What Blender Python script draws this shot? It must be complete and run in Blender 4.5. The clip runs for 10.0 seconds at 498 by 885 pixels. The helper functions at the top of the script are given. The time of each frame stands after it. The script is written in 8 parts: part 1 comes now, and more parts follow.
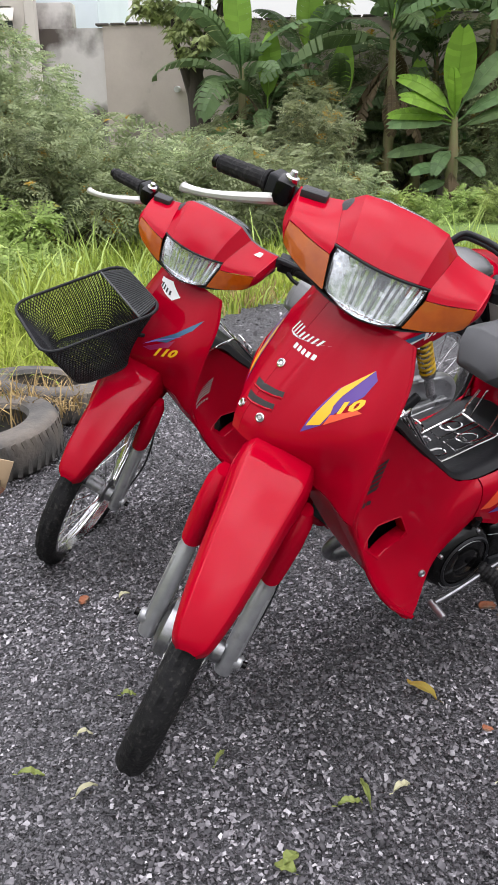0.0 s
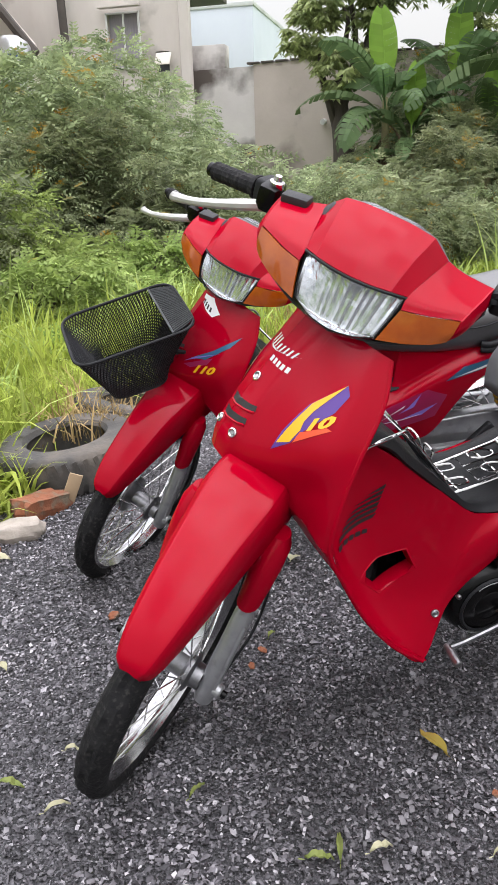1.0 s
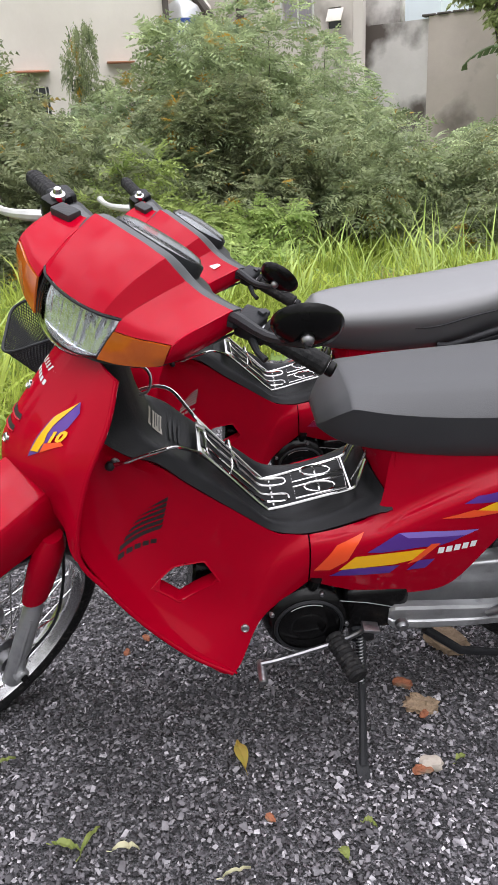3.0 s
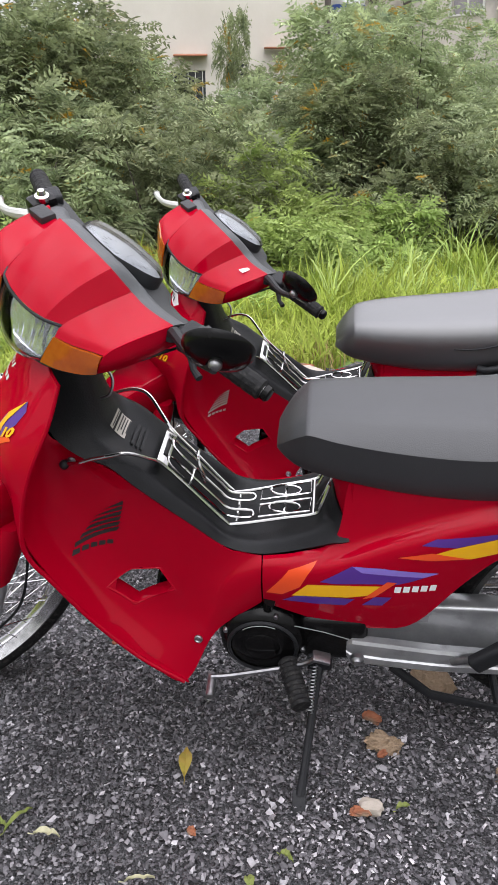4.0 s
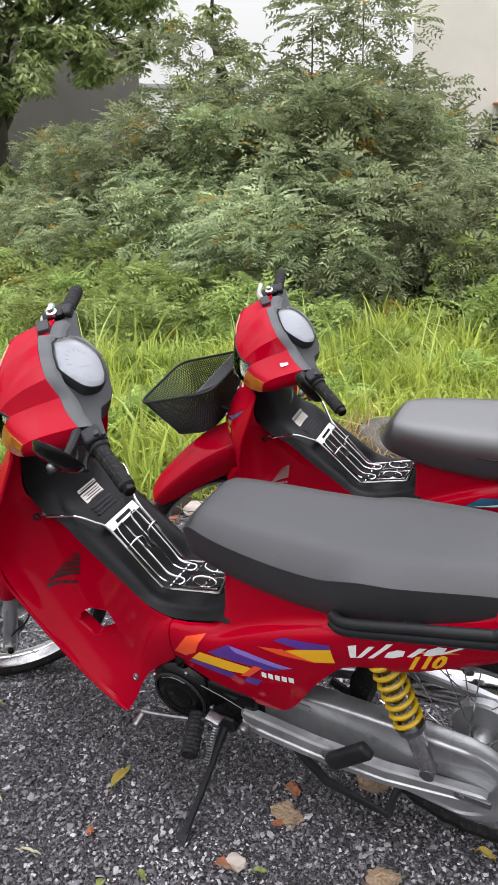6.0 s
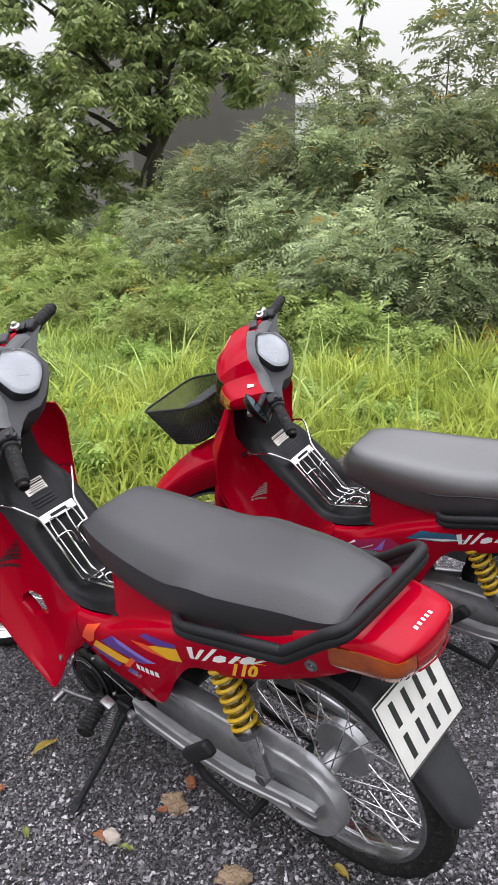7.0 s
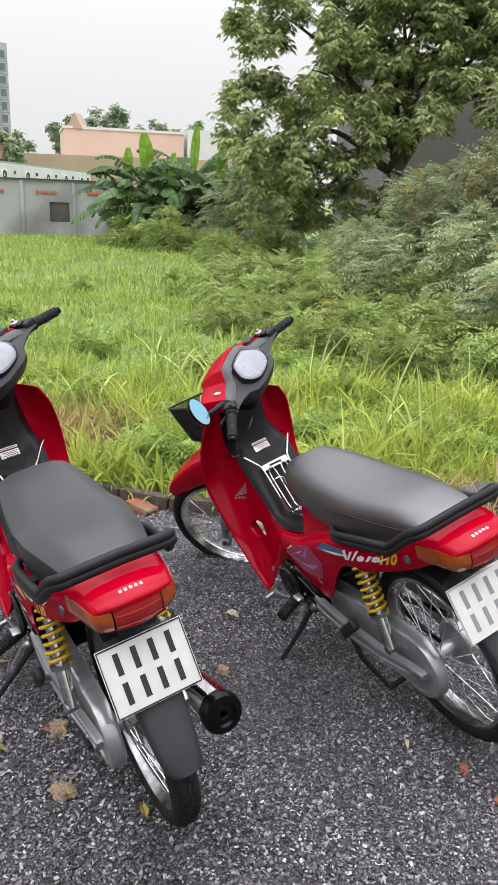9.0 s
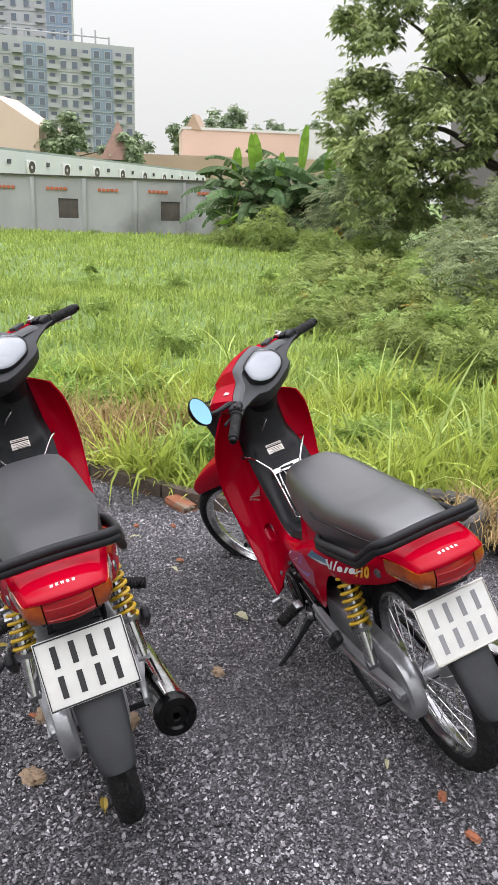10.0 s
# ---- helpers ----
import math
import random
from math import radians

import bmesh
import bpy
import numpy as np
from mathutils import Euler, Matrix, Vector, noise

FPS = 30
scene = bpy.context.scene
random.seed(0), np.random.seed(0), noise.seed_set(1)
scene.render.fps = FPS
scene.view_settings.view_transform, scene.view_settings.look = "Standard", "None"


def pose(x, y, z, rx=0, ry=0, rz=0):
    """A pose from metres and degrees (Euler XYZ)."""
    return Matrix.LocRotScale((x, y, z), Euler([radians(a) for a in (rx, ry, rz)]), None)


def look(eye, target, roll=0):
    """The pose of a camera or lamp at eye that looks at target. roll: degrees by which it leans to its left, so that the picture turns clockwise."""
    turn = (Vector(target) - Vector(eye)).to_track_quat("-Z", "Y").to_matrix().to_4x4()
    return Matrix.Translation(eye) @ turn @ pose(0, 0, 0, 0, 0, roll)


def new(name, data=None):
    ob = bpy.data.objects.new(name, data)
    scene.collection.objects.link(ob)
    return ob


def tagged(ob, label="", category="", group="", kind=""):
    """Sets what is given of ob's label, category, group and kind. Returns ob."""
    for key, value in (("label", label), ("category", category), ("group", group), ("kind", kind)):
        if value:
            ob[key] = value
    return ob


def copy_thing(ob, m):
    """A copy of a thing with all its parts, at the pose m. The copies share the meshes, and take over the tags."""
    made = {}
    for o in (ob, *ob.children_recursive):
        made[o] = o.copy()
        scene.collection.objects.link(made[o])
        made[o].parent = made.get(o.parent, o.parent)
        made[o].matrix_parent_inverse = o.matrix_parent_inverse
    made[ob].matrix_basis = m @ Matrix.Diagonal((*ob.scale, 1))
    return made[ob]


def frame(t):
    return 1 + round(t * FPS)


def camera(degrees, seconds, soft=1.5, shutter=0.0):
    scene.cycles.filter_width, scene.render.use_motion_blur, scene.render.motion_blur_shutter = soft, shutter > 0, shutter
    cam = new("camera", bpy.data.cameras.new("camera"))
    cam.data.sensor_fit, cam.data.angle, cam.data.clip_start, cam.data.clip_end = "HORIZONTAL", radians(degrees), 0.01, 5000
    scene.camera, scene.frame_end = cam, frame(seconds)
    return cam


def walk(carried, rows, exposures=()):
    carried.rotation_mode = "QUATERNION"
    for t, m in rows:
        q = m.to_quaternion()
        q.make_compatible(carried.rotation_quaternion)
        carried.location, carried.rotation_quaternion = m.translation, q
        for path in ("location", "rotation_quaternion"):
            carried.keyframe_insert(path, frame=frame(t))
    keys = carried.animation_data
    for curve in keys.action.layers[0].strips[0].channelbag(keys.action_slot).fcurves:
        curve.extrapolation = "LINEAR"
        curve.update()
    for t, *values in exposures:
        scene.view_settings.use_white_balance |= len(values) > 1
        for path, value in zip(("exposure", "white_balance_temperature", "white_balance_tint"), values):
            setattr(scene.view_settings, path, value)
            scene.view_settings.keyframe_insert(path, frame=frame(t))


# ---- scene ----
cam = camera(35.7, 10.0, soft=1.2)
METRES, EYE, TILT, LEAN, TURN = 4.08, 1.245, 0.0, 0.0, 0.0
PATH = [
    (0, (0.118, -0.022, 1.151), (0.032, 1.838, 0.421), -0.4),
    (0.5, (0.251, -0.026, 1.127), (-0.024, 1.838, 0.455), -1.2),
    (1, (0.403, 0.074, 1.1), (-0.058, 1.908, 0.449), -2.0),
    (1.5, (0.489, 0.136, 1.107), (-0.093, 1.916, 0.407), -2.0),
    (2, (0.699, 0.154, 1.175), (0.012, 1.877, 0.428), -2.2),
    (2.5, (0.87, 0.224, 1.145), (0.093, 1.917, 0.418), -2.8),
    (3, (1.047, 0.336, 1.157), (0.17, 1.982, 0.432), -2.8),
    (3.2, (1.114, 0.373, 1.16), (0.198, 1.992, 0.426), -2.3),
    (4.3, (1.346, 0.554, 1.234), (0.114, 1.94, 0.486), -0.1),
    (4.5, (1.398, 0.497, 1.289), (0.13, 1.849, 0.538), 0.0),
    (5, (1.601, 0.51, 1.361), (0.223, 1.76, 0.626), 0.2),
    (5.5, (1.715, 0.758, 1.378), (0.196, 1.858, 0.682), -0.1),
    (5.7, (1.793, 0.857, 1.373), (0.202, 1.86, 0.694), -0.7),
    (6.8, (2.173, 1.369, 1.421), (0.36, 1.937, 0.795), -0.3),
    (7, (2.227, 1.451, 1.423), (0.397, 1.967, 0.804), 0.0),
    (7.5, (2.417, 1.686, 1.443), (0.546, 2.051, 0.838), 1.2),
    (8, (2.459, 1.888, 1.455), (0.563, 2.104, 0.856), 1.6),
    (8.5, (2.475, 2.077, 1.468), (0.567, 2.142, 0.873), 1.9),
    (9, (2.587, 2.314, 1.493), (0.681, 2.214, 0.895), 2.0),
    (9.5, (2.572, 2.513, 1.499), (0.682, 2.265, 0.893), 2.1),
    (10, (2.517, 2.641, 1.504), (0.648, 2.27, 0.896), 2.0),
]
walk(cam, [(t, look(eye, target, roll)) for t, eye, target, roll in PATH])

# ---- light ----
world = bpy.data.worlds.new("overcast_sky")
scene.world = world
world.use_nodes = True
wn, wl = world.node_tree.nodes, world.node_tree.links
wn.clear()
sky = wn.new("ShaderNodeTexSky")
sky.sky_type = "NISHITA"
sky.sun_disc = False
sky.sun_elevation, sky.sun_rotation = radians(58), radians(150)
sky.air_density, sky.dust_density, sky.ozone_density = 1.0, 4.0, 1.0
sat = wn.new("ShaderNodeHueSaturation")
sat.inputs["Saturation"].default_value = 0.10
# thick even cloud, about three times as bright overhead as at the horizon
gen = wn.new("ShaderNodeTexCoord")
sep = wn.new("ShaderNodeSeparateXYZ")
cloud = wn.new("ShaderNodeCombineColor")
veil = wn.new("ShaderNodeMix")
veil.data_type = "RGBA"
veil.inputs["Factor"].default_value = 0.85
bg = wn.new("ShaderNodeBackground")
bg.inputs["Strength"].default_value = 0.1
wout = wn.new("ShaderNodeOutputWorld")
wl.new(gen.outputs["Generated"], sep.inputs["Vector"])
# thinner and thicker places in the cloud
puff = wn.new("ShaderNodeTexNoise")
puff.inputs["Scale"].default_value, puff.inputs["Detail"].default_value = 3.2, 5
wl.new(gen.outputs["Generated"], puff.inputs["Vector"])
thick = wn.new("ShaderNodeMapRange")
thick.inputs["From Min"].default_value, thick.inputs["From Max"].default_value = 0.36, 0.64
thick.inputs["To Min"].default_value, thick.inputs["To Max"].default_value = 0.5, 1.5
wl.new(puff.outputs["Fac"], thick.inputs["Value"])
low = wn.new("ShaderNodeMapRange")
low.inputs["From Min"].default_value, low.inputs["From Max"].default_value = 0.22, 0.55
wl.new(sep.outputs["Z"], low.inputs["Value"])
even = wn.new("ShaderNodeMix")
even.inputs["A"].default_value = 1.0
wl.new(low.outputs["Result"], even.inputs["Factor"])
wl.new(thick.outputs["Result"], even.inputs["B"])
rise = wn.new("ShaderNodeMath")
rise.operation = "POWER"
rise.inputs[1].default_value = 2.0
rise.use_clamp = True
wl.new(sep.outputs["Z"], rise.inputs[0])
for ch, k in (("Red", 1.01), ("Green", 1.0), ("Blue", 1.10)):
    up = wn.new("ShaderNodeMapRange")
    up.inputs["To Min"].default_value, up.inputs["To Max"].default_value = 6.6, 34.0 * k
    wl.new(rise.outputs["Value"], up.inputs["Value"])
    patchy = wn.new("ShaderNodeMath")
    patchy.operation = "MULTIPLY"
    wl.new(up.outputs["Result"], patchy.inputs[0])
    wl.new(even.outputs["Result"], patchy.inputs[1])
    wl.new(patchy.outputs["Value"], cloud.inputs[ch])
wl.new(sky.outputs["Color"], sat.inputs["Color"])
wl.new(sat.outputs["Color"], veil.inputs["A"])
wl.new(cloud.outputs["Color"], veil.inputs["B"])
wl.new(veil.outputs["Result"], bg.inputs["Color"])
wl.new(bg.outputs["Background"], wout.inputs["Surface"])
sun = new("sun", bpy.data.lights.new("sun", "SUN"))
sun.data.energy, sun.data.angle, sun.data.color = 0.95, radians(75), (1.0, 0.98, 0.96)
sun.matrix_world = look((4, -1.0, 12.5), (0, 1.5, 0))
scene.view_settings.exposure = 0.46


# ---- materials ----
def material(name, base, rough=0.5, metal=0.0, coat=0.0, spec=0.5):
    m = bpy.data.materials.new(name)
    m.use_nodes = True
    b = m.node_tree.nodes["Principled BSDF"]
    b.inputs["Base Color"].default_value = (*base, 1)
    b.inputs["Roughness"].default_value = rough
    b.inputs["Metallic"].default_value = metal
    b.inputs["Coat Weight"].default_value = coat
    b.inputs["Coat Roughness"].default_value = 0.035
    b.inputs["Specular IOR Level"].default_value = spec
    return m


def varied(name, c1, c2, scale=8.0, rough=(0.5, 0.7), bump=0.0, bump_scale=60.0, metal=0.0, coat=0.0, detail=6.0,
           island=0.0, objrand=0.0, spots=None, spec=0.5, stretch=(1, 1, 1)):
    """Two colours mixed by noise at two scales, with relief, roughness variation and optional stains."""
    m = material(name, c1, rough[0], metal, coat, spec)
    n, l = m.node_tree.nodes, m.node_tree.links
    b = n["Principled BSDF"]
    tc = n.new("ShaderNodeTexCoord")
    mp = n.new("ShaderNodeMapping")
    mp.inputs["Scale"].default_value = stretch
    l.new(tc.outputs["Object"], mp.inputs["Vector"])
    big = n.new("ShaderNodeTexNoise")
    big.inputs["Scale"].default_value, big.inputs["Detail"].default_value = scale, detail
    big.inputs["Roughness"].default_value = 0.6
    l.new(mp.outputs["Vector"], big.inputs["Vector"])
    ramp = n.new("ShaderNodeMapRange")
    ramp.inputs["From Min"].default_value, ramp.inputs["From Max"].default_value = 0.3, 0.7
    l.new(big.outputs["Fac"], ramp.inputs["Value"])
    mix = n.new("ShaderNodeMix")
    mix.data_type = "RGBA"
    mix.inputs["A"].default_value, mix.inputs["B"].default_value = (*c1, 1), (*c2, 1)
    l.new(ramp.outputs["Result"], mix.inputs["Factor"])
    col = mix.outputs["Result"]
    if spots:
        sc, lo, hi, sp = spots
        s = n.new("ShaderNodeTexNoise")
        s.inputs["Scale"].default_value, s.inputs["Detail"].default_value = sc, 8
        l.new(tc.outputs["Object"], s.inputs["Vector"])
        r2 = n.new("ShaderNodeMapRange")
        r2.inputs["From Min"].default_value, r2.inputs["From Max"].default_value = lo, hi
        l.new(s.outputs["Fac"], r2.inputs["Value"])
        m2 = n.new("ShaderNodeMix")
        m2.data_type = "RGBA"
        m2.inputs["B"].default_value = (*sp, 1)
        l.new(col, m2.inputs["A"])
        l.new(r2.outputs["Result"], m2.inputs["Factor"])
        col = m2.outputs["Result"]
    if island or objrand:
        hs = n.new("ShaderNodeHueSaturation")
        if island:
            src, out, amt = n.new("ShaderNodeNewGeometry"), "Random Per Island", island
        else:
            src, out, amt = n.new("ShaderNodeObjectInfo"), "Random", objrand
        r3 = n.new("ShaderNodeMapRange")
        r3.inputs["To Min"].default_value, r3.inputs["To Max"].default_value = 1 - amt, 1 + amt
        l.new(src.outputs[out], r3.inputs["Value"])
        l.new(r3.outputs["Result"], hs.inputs["Value"])
        l.new(col, hs.inputs["Color"])
        col = hs.outputs["Color"]
    l.new(col, b.inputs["Base Color"])
    rr = n.new("ShaderNodeMapRange")
    rr.inputs["To Min"].default_value, rr.inputs["To Max"].default_value = rough
    l.new(big.outputs["Fac"], rr.inputs["Value"])
    l.new(rr.outputs["Result"], b.inputs["Roughness"])
    if bump:
        fine = n.new("ShaderNodeTexNoise")
        fine.inputs["Scale"].default_value, fine.inputs["Detail"].default_value = bump_scale, 5
        l.new(mp.outputs["Vector"], fine.inputs["Vector"])
        bp = n.new("ShaderNodeBump")
        bp.inputs["Strength"].default_value, bp.inputs["Distance"].default_value = bump, 0.01
        l.new(fine.outputs["Fac"], bp.inputs["Height"])
        l.new(bp.outputs["Normal"], b.inputs["Normal"])
    return m


def leaf_material(name, c1, c2, scale=1.5, rough=0.45, island=0.35, through_light=0.35, gold=None, each=0.0):
    """Two-tone foliage with some light coming through the blade."""
    m = varied(name, c1, c2, scale, (rough, rough + 0.15), island=island, spec=0.15)
    n, l = m.node_tree.nodes, m.node_tree.links
    b = n["Principled BSDF"]
    tr = n.new("ShaderNodeBsdfTranslucent")
    mx = n.new("ShaderNodeMixShader")
    mx.inputs["Fac"].default_value = through_light
    src = b.inputs["Base Color"].links[0].from_socket
    if each:  # plants differ from one another in tone
        oi, hs = n.new("ShaderNodeObjectInfo"), n.new("ShaderNodeHueSaturation")
        for lo, hi, key in ((1 - each, 1 + each, "Value"), (0.488, 0.512, "Hue")):
            r4 = n.new("ShaderNodeMapRange")
            r4.inputs["To Min"].default_value, r4.inputs["To Max"].default_value = lo, hi
            l.new(oi.outputs["Random"], r4.inputs["Value"])
            l.new(r4.outputs["Result"], hs.inputs[key])
        l.new(src, hs.inputs["Color"])
        src = hs.outputs["Color"]
        l.new(src, b.inputs["Base Color"])
    if gold:
        nz = n.new("ShaderNodeTexNoise")
        nz.inputs["Scale"].default_value = gold[0]
        tc = n.new("ShaderNodeTexCoord")
        l.new(tc.outputs["Object"], nz.inputs["Vector"])
        mr = n.new("ShaderNodeMapRange")
        mr.inputs["From Min"].default_value, mr.inputs["From Max"].default_value = gold[1], gold[1] + 0.05
        l.new(nz.outputs["Fac"], mr.inputs["Value"])
        mg = n.new("ShaderNodeMix")
        mg.data_type = "RGBA"
        mg.inputs["B"].default_value = (*gold[2], 1)
        l.new(src, mg.inputs["A"])
        l.new(mr.outputs["Result"], mg.inputs["Factor"])
        src = mg.outputs["Result"]
        l.new(src, b.inputs["Base Color"])
    l.new(src, tr.inputs["Color"])
    l.new(b.outputs["BSDF"], mx.inputs[1])
    l.new(tr.outputs["BSDF"], mx.inputs[2])
    l.new(mx.outputs["Shader"], n["Material Output"].inputs["Surface"])
    return m


def clear_cover(name, ior=1.14, rough=0.03):
    """Thin clear plastic: seen through, with a gloss that grows at grazing angles."""
    m = bpy.data.materials.new(name)
    m.use_nodes = True
    n, l = m.node_tree.nodes, m.node_tree.links
    n.remove(n["Principled BSDF"])
    see, gloss, mix, fres = n.new("ShaderNodeBsdfTransparent"), n.new("ShaderNodeBsdfGlossy"), n.new("ShaderNodeMixShader"), n.new("ShaderNodeFresnel")
    see.inputs["Color"].default_value = (0.94, 0.95, 0.96, 1)
    gloss.inputs["Roughness"].default_value = rough
    fres.inputs["IOR"].default_value = ior
    l.new(fres.outputs["Fac"], mix.inputs["Fac"])
    l.new(see.outputs["BSDF"], mix.inputs[1])
    l.new(gloss.outputs["BSDF"], mix.inputs[2])
    l.new(mix.outputs["Shader"], n["Material Output"].inputs["Surface"])
    return m


RED = varied("red_paint", (0.335, 0.0005, 0.0125), (0.305, 0.0005, 0.0114), 3.0, (0.35, 0.42), coat=0.31, spec=0.0)
BLACK_PLASTIC = varied("black_plastic", (0.009, 0.0095, 0.011), (0.015, 0.0155, 0.0175), 20, (0.40, 0.55), bump=0.12, bump_scale=300, spec=0.2)
GREY_PLASTIC = varied("worn_grey_plastic", (0.019, 0.0197, 0.0217), (0.029, 0.0302, 0.0325), 12, (0.45, 0.6), bump=0.1, bump_scale=260, spec=0.3)
VINYL = varied("seat_vinyl", (0.019, 0.0197, 0.0225), (0.026, 0.0268, 0.0300), 9, (0.44, 0.54), bump=0.08, bump_scale=420, spec=0.6)
VINYL_B = varied("glossy_seat_vinyl", (0.011, 0.0114, 0.0135), (0.016, 0.0165, 0.0190), 9, (0.36, 0.46), bump=0.06, bump_scale=420, spec=1.0, coat=0.9)
VINYL_B.node_tree.nodes["Principled BSDF"].inputs["Coat Roughness"].default_value = 0.42
RUBBER = varied("tyre_rubber", (0.007, 0.007, 0.0078), (0.017, 0.0168, 0.017), 45, (0.6, 0.8), bump=0.25, bump_scale=140, spots=(110, 0.54, 0.68, (0.034, 0.0325, 0.031)), spec=0.15)
CHROME = varied("chrome", (0.66, 0.655, 0.65), (0.46, 0.455, 0.45), 30, (0.08, 0.2), metal=1.0)
RIM_STEEL = varied("rim_steel", (0.56, 0.56, 0.57), (0.36, 0.36, 0.365), 30, (0.16, 0.30), metal=1.0)
ALLOY = varied("pale_alloy", (0.50, 0.50, 0.475), (0.40, 0.40, 0.38), 25, (0.32, 0.45), metal=0.35, bump=0.05)
STEEL = varied("dull_steel", (0.34, 0.34, 0.35), (0.20, 0.20, 0.21), 40, (0.28, 0.48), metal=1.0, bump=0.06, bump_scale=120)
SILVER = varied("silver_paint", (0.41, 0.415, 0.425), (0.29, 0.295, 0.305), 14, (0.24, 0.36), metal=0.65, bump=0.08, bump_scale=90, spots=(25, 0.6, 0.8, (0.2, 0.2, 0.2)))
ENGINE_BLACK = varied("engine_black", (0.002, 0.002, 0.0023), (0.005, 0.0048, 0.0048), 25, (0.12, 0.26), coat=0.0, spec=0.16)
LENS = clear_cover("clear_lens")
HAZY_GLASS = clear_cover("hazy_meter_glass", 1.7, 0.16)
REFLECTOR = varied("reflector", (0.90, 0.90, 0.91), (0.66, 0.67, 0.69), 90, (0.12, 0.22), metal=0.8)
DIAL = varied("pale_dial", (0.40, 0.42, 0.45), (0.30, 0.32, 0.35), 22, (0.3, 0.4), coat=0.2)
AMBER = varied("amber_lens", (0.44, 0.100, 0.005), (0.25, 0.040, 0.002), 11, (0.08, 0.14), coat=0.8)
AMBER_DARK = varied("dark_amber_lens", (0.36, 0.075, 0.005), (0.20, 0.026, 0.003), 22, (0.08, 0.14), coat=0.8)
TAIL_RED = varied("tail_lens", (0.30, 0.006, 0.008), (0.22, 0.004, 0.006), 30, (0.12, 0.2), coat=0.6, stretch=(1, 1, 6))
YELLOW = varied("yellow_spring", (0.50, 0.32, 0.010), (0.39, 0.24, 0.008), 30, (0.35, 0.5))
WHITE = varied("white_plate", (0.64, 0.635, 0.60), (0.56, 0.555, 0.53), 20, (0.4, 0.55))
INK = material("dark_ink", (0.015, 0.015, 0.016), 0.5)
GREY_INK = material("grey_ink", (0.22, 0.22, 0.23), 0.5)
D_YELLOW = material("decal_yellow", (0.80, 0.42, 0.004), 0.35, coat=0.4)
D_ORANGE = material("decal_orange", (0.75, 0.07, 0.012), 0.35, coat=0.4)
D_PURPLE = material("decal_purple", (0.075, 0.022, 0.23), 0.35, coat=0.4)
D_LILAC = material("decal_lilac", (0.22, 0.15, 0.52), 0.35, coat=0.4)
D_TEAL = material("decal_teal", (0.02, 0.10, 0.18), 0.35, coat=0.4)
D_MAGENTA = material("decal_magenta", (0.29, 0.004, 0.065), 0.35, coat=0.4)
D_WHITE = material("decal_white", (0.78, 0.78, 0.78), 0.35, coat=0.4)
D_PALE = material("decal_pale_silver", (0.58, 0.58, 0.60), 0.3, coat=0.4)
D_BLACK = material("decal_black", (0.012, 0.010, 0.010), 0.45)
EDGE_GREY = varied("grey_edge_plastic", (0.062, 0.065, 0.069), (0.085, 0.089, 0.093), 20, (0.5, 0.62), bump=0.1, bump_scale=260, spec=0.3)
D_SILVER = material("decal_silver", (0.45, 0.42, 0.38), 0.3, 0.6)
MIRROR = material("mirror_glass", (0.26, 0.53, 0.70), 0.02, 1.0)
TRIM_BLACK = varied("trim_plastic", (0.005, 0.0053, 0.0063), (0.009, 0.0094, 0.0108), 18, (0.38, 0.50), bump=0.12, bump_scale=300, spec=0.18)


